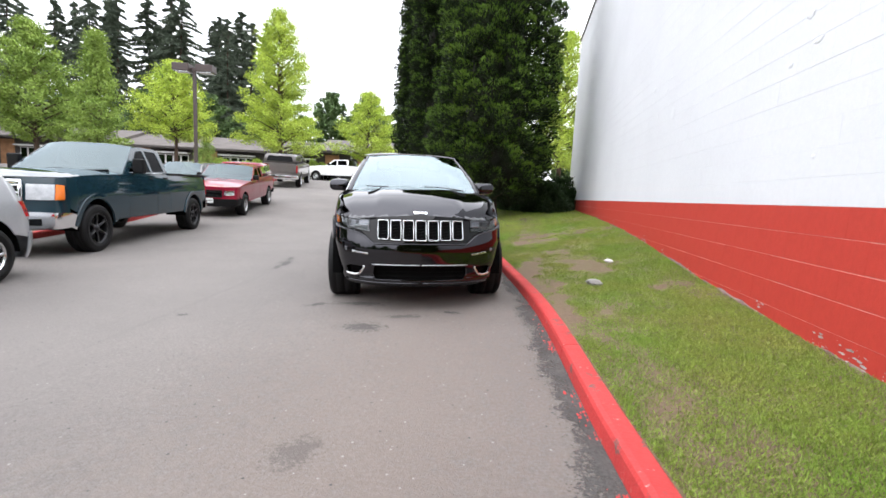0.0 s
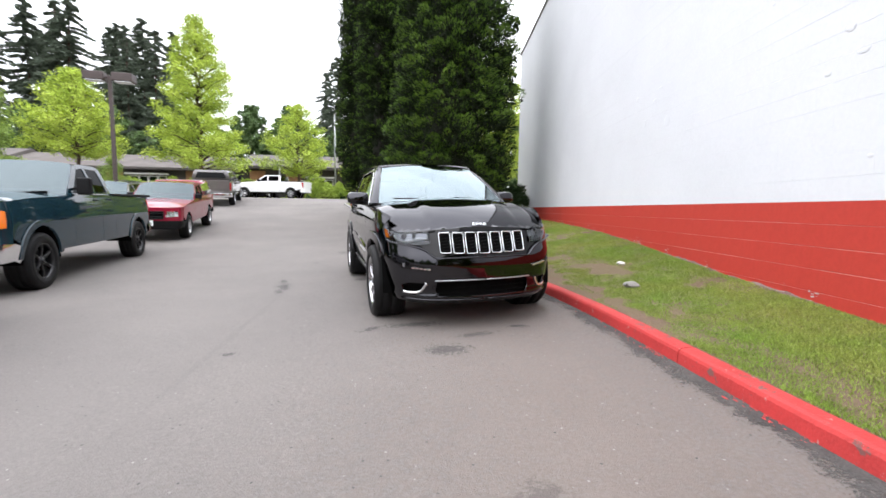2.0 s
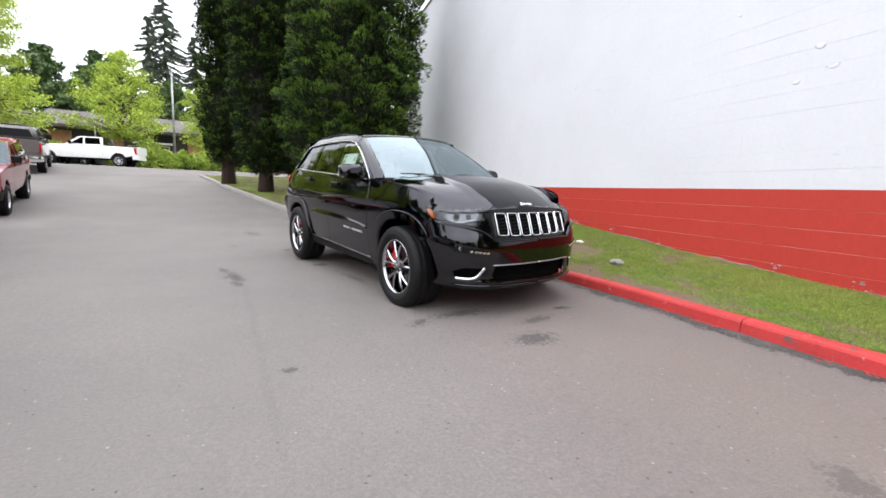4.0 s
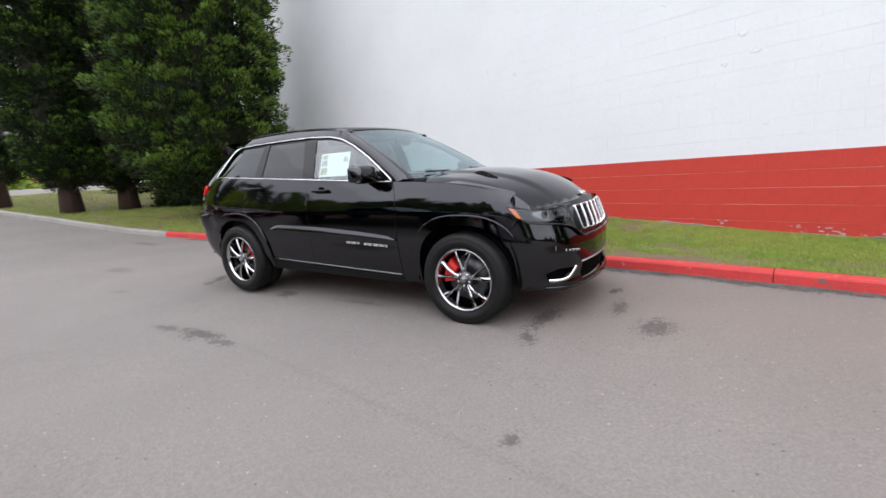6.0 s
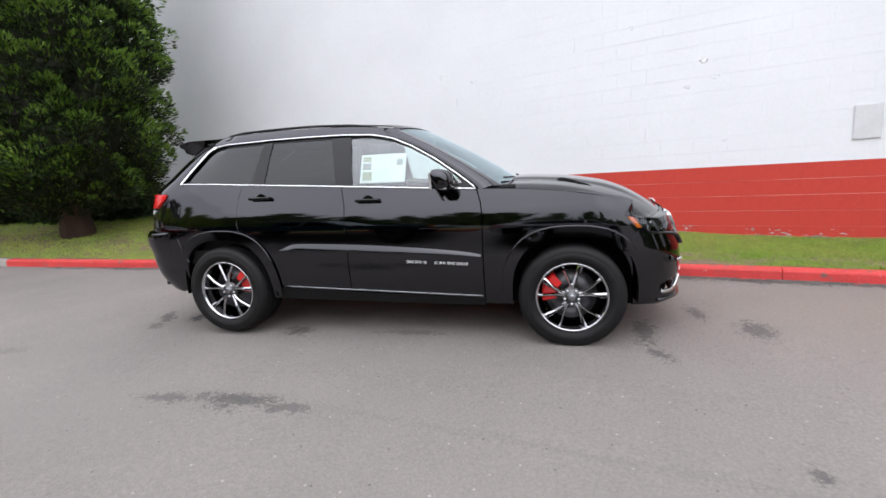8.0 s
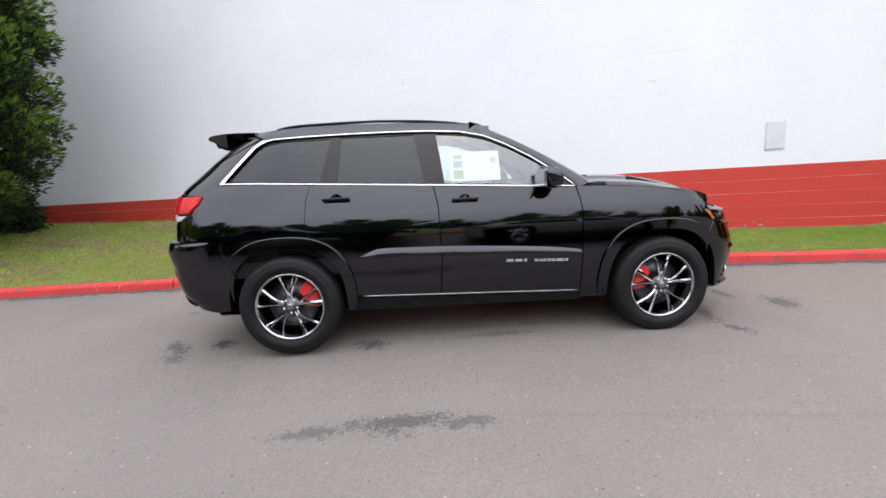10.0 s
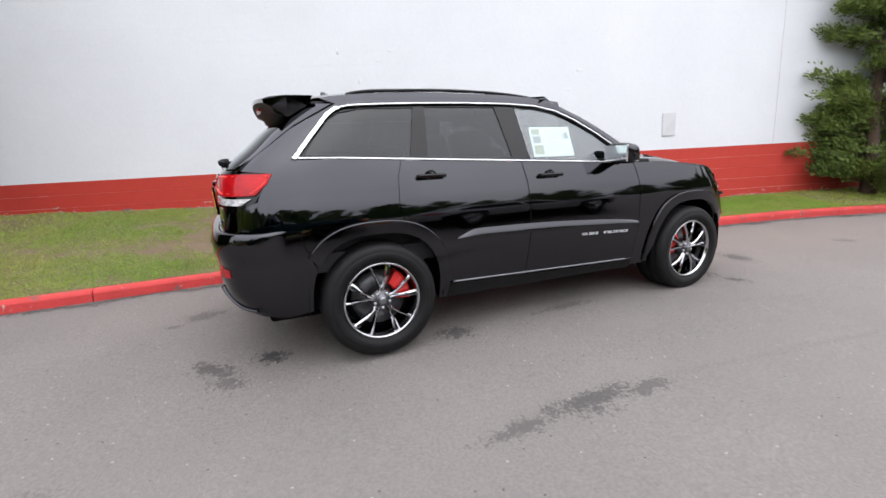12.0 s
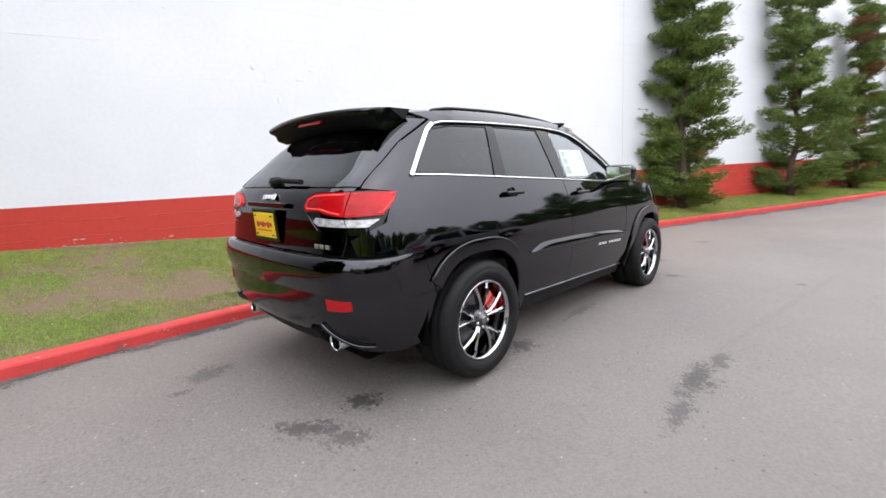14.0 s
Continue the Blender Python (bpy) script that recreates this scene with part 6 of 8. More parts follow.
    # mirrors and handles
    for sg in (1, -1):
        mu = spec["mirror"]
        big = spec.get("big_mirror", 1.0)
        wz = interp(tx, tz, mu) + 0.08 * big
        mr = new("side_mirror")
        mr.parent = car
        mr.matrix_basis = Matrix.Translation((mu, sg * (W + 0.06), wz))
        part("housing", box_bm(-0.06, 0.06, -0.10, 0.10, -0.075 * big, 0.075 * big, 0.03, 3), spec.get("mirror_mat", M_BLACK), mr)
        part("arm", box_bm(-0.02, 0.03, min(-sg * 0.16, 0), max(-sg * 0.16, 0), -0.06, -0.02, 0.01), M_BLACK, mr)
        for a, b in zip(spec["doors"], spec["doors"][1:]):
            hw = interp(tx, tz, b) - 0.10
            c = (sh.su(b + 0.14, hw), hw)
            p = at(*c)
            part("door_handle", box_bm(-0.09, 0.09, -0.018, 0.018, -0.014, 0.014, 0.01), spec.get("handle_mat", M_BLACK), car).matrix_basis = Matrix.Translation((p.x, -sg * p.y + 0.0, p.z))
    for cx in (fr, rr):
        for sgn in (1, -1):
            rows = [[Vector((q[0], -sgn * y, q[1])) for y in (W * 0.985, W * 0.55)] for q in well(cx, 0, 180, 1.02)]
            lin = loft("wheel_liner", rows, M_DARK, car, smooth=False)
            build_wheel("wheel", car, -sgn * (W - 0.015), cx, r, spec.get("tyre_w", 0.24), spec.get("rim_r", r * 0.60), spec.get("spokes", 5), False, spec.get("rim_mat"), None, lug=False)
            if spec.get("flare"):
                o = conv(well(cx, 8, 172, 1.0, 20) + well(cx, 172, 8, 1.16, 20))
                skin("arch_flare", o, at, nor, paint, car, step=0.08, off=0.022, lip=0.03, mirror=sgn < 0)
    return car


WIDE = ([0.2, 0.35, 0.5, 0.7, 0.95, 1.1, 1.25, 1.5, 1.75, 1.95], [0.90, 0.95, 0.985, 1.0, 1.0, 0.985, 0.96, 0.885, 0.80, 0.72])
FLAT_F = ([0.2, 0.4, 0.6, 0.8, 1.1, 1.3], [-0.08, -0.01, 0.0, -0.03, -0.06, -0.12])
FLAT_R = ([0.2, 0.4, 0.6, 0.9, 1.2, 1.4], [0.08, 0.02, 0.0, 0.03, 0.03, 0.05])

BIG = dict(L=2.98, W=1.01, r=0.405, axles=(2.02, -1.87), square=1.6, sill=0.52, width=WIDE, front=FLAT_F, rear=FLAT_R,
           top=[(-3.0, 1.40), (-1.0, 1.40), (-0.6, 1.385), (0.9, 1.345), (1.15, 1.33), (2.0, 1.30), (2.75, 1.235), (3.0, 1.20)],
           doors=[1.05, -0.02, -0.62], rear_part="bed_side", cowl=1.15, mirror=0.78, big_mirror=1.9, crown=0.07,
           cab=[(1.12, 1.338), (0.42, 1.86), (0.15, 1.90), (-0.45, 1.90), (-0.62, 1.86), (-0.66, 1.40), (0.0, 1.372)],
           cab_key=[(1.10, 1.345), (0.36, 1.885), (-0.50, 1.89), (-0.64, 1.42)],
           windows=[("front_window", [(0.86, 1.385), (0.34, 1.80), (0.08, 1.835), (0.05, 1.40)]), ("rear_window", [(-0.03, 1.405), (0.0, 1.835), (-0.46, 1.83), (-0.53, 1.42)])],
           front_bumper=(0.45, 0.72), rear_bumper=(0.5, 0.72), bumper_mat=M_CHROME, grille=(0.84, 1.16, 0.50), grille_bars=3,
           lamps=[("headlamp", [("f", 0.57, 0.90), ("f", 0.57, 1.13), ("f", 0.89, 1.13), ("f", 0.89, 0.90)], M_HEADLAMP, 0.010), ("marker_lamp", [("f", 0.898, 1.13), (2.70, 1.12), (2.73, 0.91), ("f", 0.898, 0.90)], M_AMBER, 0.010),
                  ("bumper_cap", [("f", 0.0, 0.72), ("f", 0.75, 0.72), (2.68, 0.70), (2.68, 0.80), ("f", 0.75, 0.82), ("f", 0.0, 0.82)], M_TEAL, 0.020),
                  ("tail_lamp", [("r", 0.84, 0.88), ("r", 0.935, 0.88), ("r", 0.935, 1.28), ("r", 0.84, 1.28)], M_REDLENS, 0.012),
                  ("fog_lamp", [("f", 0.62, 0.52), ("f", 0.62, 0.62), ("f", 0.76, 0.62), ("f", 0.76, 0.52)], M_GLOSS, 0.02)],
           bed=(-0.68, -2.90), flare=True, frame_w=0.075, wipers=True, glass=M_DARKPANE, window_strip=True, rim_mat=M_BLACKRIM, spokes=6, tyre_w=0.27, rim_r=0.25)


def on_road(x, y, yaw, dz=0.0):
    """Set a vehicle on the slope of the lane at its middle."""
    e = 1.4
    f = Vector((math.cos(radians(yaw)), math.sin(radians(yaw)), 0))
    l = Vector((-f.y, f.x, 0))
    zf = road_z(x + f.x * e, y + f.y * e) - road_z(x - f.x * e, y - f.y * e)
    zl = road_z(x + l.x * 0.8, y + l.y * 0.8) - road_z(x - l.x * 0.8, y - l.y * 0.8)
    zm = (road_z(x + f.x * e, y + f.y * e) + road_z(x - f.x * e, y - f.y * e)) / 2
    return Matrix.Translation((x, y, zm + dz)) @ Matrix.Rotation(radians(yaw), 4, "Z") @ Matrix.Rotation(-math.atan2(zf, 2 * e), 4, "Y") @ Matrix.Rotation(math.atan2(zl, 1.6), 4, "X")


build_vehicle("pickup_truck", on_road(-8.53, 8.13, -71.2), "dark teal extended-cab pickup truck with chrome bumper and black wheels", "pickup truck", BIG, M_TEAL)

SMALL = dict(BIG, wipers=False, window_strip=False, frame_w=0.03, L=2.50, W=0.86, r=0.345, axles=(1.62, -1.45), sill=0.42, flare=False,
             top=[(-2.5, 1.14), (-0.4, 1.14), (0.6, 1.10), (0.85, 1.08), (1.6, 1.04), (2.2, 0.97), (2.5, 0.93)],
             doors=[0.82, -0.15, -0.62], cowl=0.9, mirror=0.6, big_mirror=1.1, crown=0.05,
             cab=[(0.86, 1.09), (0.28, 1.52), (0.1, 1.56), (-0.45, 1.57), (-0.62, 1.54), (-0.66, 1.16), (0.0, 1.13)],
             cab_key=[(0.86, 1.09), (0.24, 1.54), (-0.5, 1.56), (-0.64, 1.2)],
             windows=[("front_window", [(0.62, 1.14), (0.22, 1.46), (-0.05, 1.50), (-0.1, 1.15)]), ("rear_window", [(-0.18, 1.16), (-0.14, 1.50), (-0.46, 1.50), (-0.53, 1.17)])],
             front_bumper=(0.36, 0.60), rear_bumper=(0.42, 0.6), bumper_mat=M_BLACK, grille=(0.66, 0.86, 0.40), grille_bars=2, grille_mat=M_BLACK,
             lamps=[("headlamp", [("f", 0.45, 0.70), ("f", 0.45, 0.86), ("f", 0.74, 0.86), ("f", 0.74, 0.72)], M_SILVER, 0.008), ("tail_lamp", [("r", 0.72, 0.75), ("r", 0.82, 0.75), ("r", 0.82, 1.08), ("r", 0.72, 1.08)], M_REDLENS, 0.012)],
             bed=(-0.68, -2.42), canopy=(-0.68, -2.40, 1.62), rim_mat=M_SATIN, tyre_w=0.23, rim_r=0.2)
red_truck = build_vehicle("pickup_truck", on_road(-10.28, 14.75, -71.5), "red compact pickup truck with a matching bed canopy", "pickup truck", SMALL, M_REDCAR)
part("number_plate", box_bm(0, 0.012, -0.15, 0.15, 0.47, 0.62, 0.003), M_PAPER, red_truck, "white number plate").matrix_basis = Matrix.Translation((2.50, 0, 0))
part("plate_bar", box_bm(0.0125, 0.014, -0.11, 0.11, 0.52, 0.56, 0.0005), M_PRINT, red_truck).matrix_basis = Matrix.Translation((2.50, 0, 0))

GREY = dict(BIG, lamps=BIG["lamps"][:2] + BIG["lamps"][3:], bumper_mat=M_CHROME, canopy=(-0.68, -2.92, 1.90), flare=False, rim_mat=M_SATIN, axles=(1.9, -1.75), big_mirror=1.6)
build_vehicle("pickup_truck", on_road(-14.7, 26.2, 110.5), "grey-brown pickup truck with a glazed bed canopy, seen from its tailgate", "pickup truck", GREY, M_GREYCAR)

WHITE = dict(BIG, lamps=BIG["lamps"][:2] + BIG["lamps"][3:], flare=False, rim_mat=M_SATIN, doors=[1.05, 0.05, -0.95], bed=(-1.02, -2.90), big_mirror=1.4, bumper_mat=M_WHITECAR,
             cab=[(1.12, 1.338), (0.42, 1.86), (0.15, 1.90), (-0.8, 1.90), (-0.96, 1.86), (-1.0, 1.40), (0.0, 1.372)],
             cab_key=[(1.10, 1.345), (0.36, 1.885), (-0.84, 1.89), (-0.98, 1.42)],
             windows=[("front_window", [(0.86, 1.385), (0.34, 1.80), (0.12, 1.835), (0.10, 1.40)]), ("rear_window", [(0.02, 1.405), (0.04, 1.835), (-0.78, 1.83), (-0.86, 1.42)])])

CARTOP = [(-2.3, 1.0), (-1.6, 1.0), (-0.8, 0.97), (0.8, 0.93), (1.2, 0.90), (1.9, 0.80), (2.3, 0.72)]
SEDAN = dict(L=2.32, W=0.90, r=0.325, axles=(1.38, -1.36), square=0.9, sill=0.24, front=([0.2, 0.4, 0.6, 0.8], [-0.04, 0.0, -0.02, -0.10]), rear=([0.2, 0.4, 0.6, 0.9, 1.0], [0.05, 0.0, 0.0, 0.05, 0.08]),
             width=([0.15, 0.3, 0.5, 0.7, 0.9, 1.0, 1.2, 1.45], [0.92, 0.97, 1.0, 1.0, 0.97, 0.93, 0.83, 0.70]), top=CARTOP, doors=[0.95, -0.10, -1.0], cowl=0.98, mirror=0.7,
             cab=[(1.0, 0.915), (0.25, 1.35), (-0.2, 1.41), (-0.9, 1.38), (-1.35, 1.2), (-1.75, 1.005), (-0.8, 0.975), (0.8, 0.935)],
             cab_key=[(1.0, 0.915), (0.15, 1.39), (-0.85, 1.395), (-1.7, 1.02)],
             windows=[("front_window", [(0.72, 0.965), (0.18, 1.31), (-0.12, 1.35), (-0.16, 0.985)]), ("rear_window", [(-0.24, 0.99), (-0.2, 1.355), (-0.82, 1.33), (-1.25, 1.14), (-1.4, 1.02)])],
             front_bumper=(0.18, 0.50), rear_bumper=(0.2, 0.55), grille=(0.52, 0.62, 0.35), grille_bars=1,
             lamps=[("headlamp", [("f", 0.45, 0.56), ("f", 0.45, 0.68), ("f", 0.78, 0.72), ("f", 0.80, 0.60)], M_SILVER, 0.006), ("tail_lamp", [("r", 0.5, 0.70), ("r", 0.5, 0.90), ("r", 0.84, 0.93), ("r", 0.86, 0.74)], M_REDLENS, 0.010)],
             mirror_mat=None, rim_mat=M_SILVER, tyre_w=0.2, spokes=8, crown=0.05)
SEDAN["mirror_mat"] = M_SILVERCAR
HATCH = dict(SEDAN, L=2.15, axles=(1.30, -1.28), top=[(-2.15, 1.02), (-1.6, 1.03), (-0.8, 1.0), (0.8, 0.96), (1.2, 0.93), (1.8, 0.84), (2.15, 0.75)],
             cab=[(0.95, 0.955), (0.2, 1.42), (-0.2, 1.47), (-1.2, 1.45), (-1.6, 1.36), (-1.95, 1.03), (-0.8, 1.0), (0.8, 0.965)], cab_key=[(0.95, 0.955), (0.1, 1.45), (-1.45, 1.44), (-1.95, 1.06)],
             windows=[("front_window", [(0.7, 1.0), (0.15, 1.37), (-0.12, 1.41), (-0.16, 1.02)]), ("rear_window", [(-0.24, 1.03), (-0.2, 1.41), (-1.15, 1.39), (-1.45, 1.28), (-1.5, 1.06)])])
build_vehicle("hatchback", on_road(-6.10, 2.66, -71.0), "silver hatchback with alloy wheels parked at the kerb", "car", HATCH, M_SILVERCAR)
build_vehicle("sedan", on_road(-13.0, 15.6, -71.0), "dark estate car parked between two pickup trucks", "car", dict(HATCH, L=2.3, mirror_mat=M_BLACKCAR), M_BLACKCAR)

build_vehicle("sedan", on_road(-18.3, 39.9, 176.0), "dark sedan standing on the road beyond the lane", "car", SEDAN, M_BLACKCAR)
build_vehicle("pickup_truck", on_road(-15.9, 37.3, 178.0), "white crew-cab pickup truck on the road beyond the lane", "pickup truck", WHITE, M_WHITECAR)

# ---- plants ----
M_BARK = surf("brown_bark", (0.10, 0.065, 0.045), 0.95, 0.25, 6.0, 40.0, 0.8, 30.0, stretch=(1, 1, 0.25))
M_REDBARK = surf("red_brown_bark", (0.060, 0.034, 0.025), 0.95, 0.25, 5.0, 40.0, 0.8, 25.0, stretch=(1, 1, 0.2))


def leafy(name, col, col2, var=0.3):
    m = surf(name, col, 0.6, 0.12, 0.8, 6.0, island_random=var, col2=col2, spec=0.25)
    b = m.node_tree.nodes["Principled BSDF"]
    b.inputs["Subsurface Weight"].default_value = 0.0
    return m


# conifer leaves in two tones: the light one paints sky-lit tops and young tips
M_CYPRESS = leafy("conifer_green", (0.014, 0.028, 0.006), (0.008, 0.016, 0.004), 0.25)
M_CYTIP_LIT = leafy("young_and_lit_conifer_green", (0.115, 0.200, 0.024), (0.055, 0.110, 0.013), 0.25)
# near-black stand-in for the shade inside the conifer crowns
M_CROWNCORE = leafy("shaded_crown_core", (0.010, 0.013, 0.006), (0.014, 0.011, 0.008), 0.3)
# fir green lifted and greyed, so the haze of distance is in the colour
M_FIR = leafy("hazed_fir_green", (0.120, 0.150, 0.105), (0.080, 0.105, 0.075), 0.35)
M_JUNIPER = leafy("juniper_green", (0.150, 0.205, 0.045), (0.080, 0.125, 0.030), 0.45)
M_BROWNED = leafy("browned_foliage", (0.22, 0.12, 0.05), (0.15, 0.08, 0.035), 0.3)
M_LIME = leafy("lime_leaves", (0.46, 0.56, 0.085), (0.33, 0.45, 0.06), 0.25)
M_FRESH = leafy("fresh_green_leaves", (0.26, 0.36, 0.070), (0.16, 0.25, 0.048), 0.3)
M_MIDGREEN = leafy("wood_green", (0.12, 0.19, 0.065), (0.075, 0.125, 0.045), 0.35)
M_IVY = leafy("ivy_green", (0.36, 0.46, 0.08), (0.22, 0.32, 0.05), 0.35)
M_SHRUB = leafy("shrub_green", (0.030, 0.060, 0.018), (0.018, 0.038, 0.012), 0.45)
M_GRASS = leafy("grass_green", (0.185, 0.310, 0.040), (0.300, 0.330, 0.075), 0.45)
RNG = np.random.default_rng(7)


def unit(a):
    return a / np.maximum(np.linalg.norm(a, axis=1, keepdims=True), 1e-9)


def leaf_mesh(name, c, d, length, width, fold=0.25, rng=RNG):
    """A mesh of many small folded leaves: centres c, directions d, lengths and widths."""
    n = len(c)
    d = unit(d)
    side = unit(np.cross(d, rng.normal(size=(n, 3))))
    up = np.cross(side, d)
    L, W = np.asarray(length).reshape(-1, 1) * np.ones((n, 1)), np.asarray(width).reshape(-1, 1) * np.ones((n, 1))
    v = np.stack([c - d * L * 0.5, c + side * W * 0.5 + up * W * fold, c + d * L * 0.5, c - side * W * 0.5 + up * W * fold], 1).reshape(-1, 3)
    me = bpy.data.meshes.new(name)
    me.vertices.add(4 * n)
    me.vertices.foreach_set("co", v.astype(np.float32).ravel())
    q = np.arange(4 * n).reshape(-1, 4)
    tri = np.stack([q[:, [0, 1, 2]], q[:, [0, 2, 3]]], 1).reshape(-1, 3)
    me.loops.add(tri.size)
    me.loops.foreach_set("vertex_index", tri.ravel().astype(np.int32))
    me.polygons.add(len(tri))
    me.polygons.foreach_set("loop_start", (np.arange(len(tri)) * 3).astype(np.int32))
    me.update(calc_edges=True)
    return me


def leaf_part(name, parts_, mat, parent, kind=""):
    """parts_: list of (c, d, length, width)"""
    c = np.concatenate([p[0] for p in parts_])
    d = np.concatenate([p[1] for p in parts_])
    ln = np.concatenate([np.broadcast_to(p[2], len(p[0])) for p in parts_])
    wd = np.concatenate([np.broadcast_to(p[3], len(p[0])) for p in parts_])
    me = leaf_mesh(name, c, d, ln, wd)
    me.materials.append(mat)
    ob = new(name, me)
    ob.parent = parent
    if kind:
        ob["kind"] = kind
    return ob


def clumps(centres, radii, per, squash=(1, 1, 1), outward=None, rng=RNG):
    """Leaf centres and directions in clumps round given points."""
    n = len(centres)
    k = n * per
    base = np.repeat(centres, per, 0)
    r = np.repeat(np.broadcast_to(radii, n), per).reshape(-1, 1)
    off = unit(rng.normal(size=(k, 3))) * rng.random((k, 1)) ** 0.45
    c = base + off * r * np.array(squash)
    d = off + rng.normal(size=(k, 3)) * 0.5
    if outward is not None:
        d = d * 0.7 + np.repeat(outward, per, 0)
    return c, d


def trunk_bm(h, r0, r1, lean=0.1, seed=1, base=0.0):
    rr = random.Random(seed)
    n = 7
    pts = [(lean * math.sin(i * 1.3 + seed) * i / n, lean * math.cos(i * 0.9 + seed) * i / n, base + (h - base) * i / n) for i in range(n + 1)]
    rad = [r0 * (1.5 if i == 0 else 1.12 if i == 1 else 1) * (1 - i / n) + r1 * i / n for i in range(n + 1)]
    return tube_bm(pts, rad, 10)


def plumes(cs, axes, rad, length, per, rng):
    """Teardrop sprays of foliage: leaf centres, directions, and how far along its spray each leaf sits."""
    n = len(cs)
    k = n * per
    base, ax = np.repeat(cs, per, 0), np.repeat(unit(axes), per, 0)
    rr, ll = np.repeat(rad, per).reshape(-1, 1), np.repeat(length, per).reshape(-1, 1)
    q = rng.normal(size=(k, 3))
    radial = unit(q - ax * np.sum(q * ax, 1, keepdims=True))
    s = rng.random((k, 1)) ** 0.8
    r = rr * np.sin(np.pi * (0.12 + 0.80 * s)) * (0.70 + 0.42 * rng.random((k, 1)))
    c = base + ax * ll * (s - 0.35) + radial * r
    d = ax * (0.35 + 0.9 * s) + radial * (0.9 - 0.5 * s) + rng.normal(size=(k, 3)) * 0.28
    return c, d, s[:, 0]


def column_conifer(m, h, rad, seed, label, group, fresh=0.98):
    """A dense, tall conifer of upright, rounded sprays with dark gaps between them. fresh: cut-off above which tip and
    top leaves are painted as lit.
    """
    rng = np.random.default_rng(seed)
    t = thing("conifer_tree", m, label, "tree", group)
    part("trunk", trunk_bm(h * 0.9, 0.23, 0.05, 0.12, seed, -0.3), M_REDBARK, t)
    z0 = 0.55 + 0.15 * (seed % 3)
    prof = lambda f: rad * np.interp(f, [0, 0.05, 0.15, 0.3, 0.5, 0.75, 0.9, 0.97, 1.0], [0.40, 0.74, 0.98, 1.0, 0.95, 0.84, 0.58, 0.30, 0.06])
    n = int(1950 * (rad / 2.0) * (h / 14))
    f = rng.random(n) ** 0.95
    a = rng.random(n) * 2 * np.pi
    wob = 1 + 0.06 * np.sin(3 * a + seed + 9 * f) + 0.05 * np.sin(5 * a - f * 31 + seed) + 0.05 * np.sin(f * 70 + 2 * a)
    deep = np.where(rng.random(n) < 0.58, 0.84 + 0.13 * rng.random(n), 0.55 + 0.28 * rng.random(n))
    r = prof(f) * wob * deep
    cs = np.stack([r * np.cos(a), r * np.sin(a), z0 + f * (h - z0)], 1)
    axes = np.stack([np.cos(a), np.sin(a), np.full(n, 0.75)], 1) + rng.normal(size=(n, 3)) * 0.22
    size = 0.75 + 0.55 * rng.random(n)
    c, d, s = plumes(cs, axes, 0.235 * size, 0.66 * size, 135, rng)
    ln, wd = 0.085 + 0.065 * rng.random(len(c)), 0.024 + 0.014 * rng.random(len(c))
    # spray tips, and leaves pointing up, take the light tone as if lit
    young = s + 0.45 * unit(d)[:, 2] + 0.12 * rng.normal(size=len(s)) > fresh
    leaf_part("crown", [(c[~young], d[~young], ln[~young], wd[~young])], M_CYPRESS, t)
    leaf_part("fresh_growth", [(c[young], d[young], ln[young], wd[young])], M_CYTIP_LIT, t)["label"] = "light yellow-green young tips and upper leaves painted as lit"
    # solid inner core, coloured dark in place of the crown's shaded inside
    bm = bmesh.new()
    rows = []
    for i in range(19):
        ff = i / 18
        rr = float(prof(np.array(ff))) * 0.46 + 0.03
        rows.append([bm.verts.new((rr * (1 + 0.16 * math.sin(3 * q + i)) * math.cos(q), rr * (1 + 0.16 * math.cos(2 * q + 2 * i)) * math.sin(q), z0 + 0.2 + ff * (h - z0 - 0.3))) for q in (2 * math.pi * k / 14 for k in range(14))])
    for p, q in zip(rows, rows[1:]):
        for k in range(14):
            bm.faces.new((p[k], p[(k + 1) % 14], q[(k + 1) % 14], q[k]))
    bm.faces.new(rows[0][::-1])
    part("inner_crown", bm, M_CROWNCORE, t)
    for k in range(5):
        aa = 2.4 * k + seed
        part("dead_branch", tube_bm([(0.2 * math.cos(aa), 0.2 * math.sin(aa), 0.5 + 0.12 * k), (0.7 * math.cos(aa), 0.7 * math.sin(aa), 0.75 + 0.1 * k), (1.1 * math.cos(aa), 1.1 * math.sin(aa), 0.6 + 0.12 * k)], [0.025, 0.016, 0.006], 5), M_BARK, t)
    return t


def lawn_at(x, y):
    return lawn_z(x, y)


G0 = "conifers by the building corner"
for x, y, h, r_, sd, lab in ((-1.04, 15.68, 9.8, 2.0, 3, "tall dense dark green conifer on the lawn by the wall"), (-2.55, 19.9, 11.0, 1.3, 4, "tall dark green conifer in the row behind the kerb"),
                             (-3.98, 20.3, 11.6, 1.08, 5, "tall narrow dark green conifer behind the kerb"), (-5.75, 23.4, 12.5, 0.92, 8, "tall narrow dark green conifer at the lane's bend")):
    # fewer light leaves on the back trees: their shade is put into the colour
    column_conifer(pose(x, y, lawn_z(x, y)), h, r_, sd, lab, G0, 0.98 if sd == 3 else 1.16)


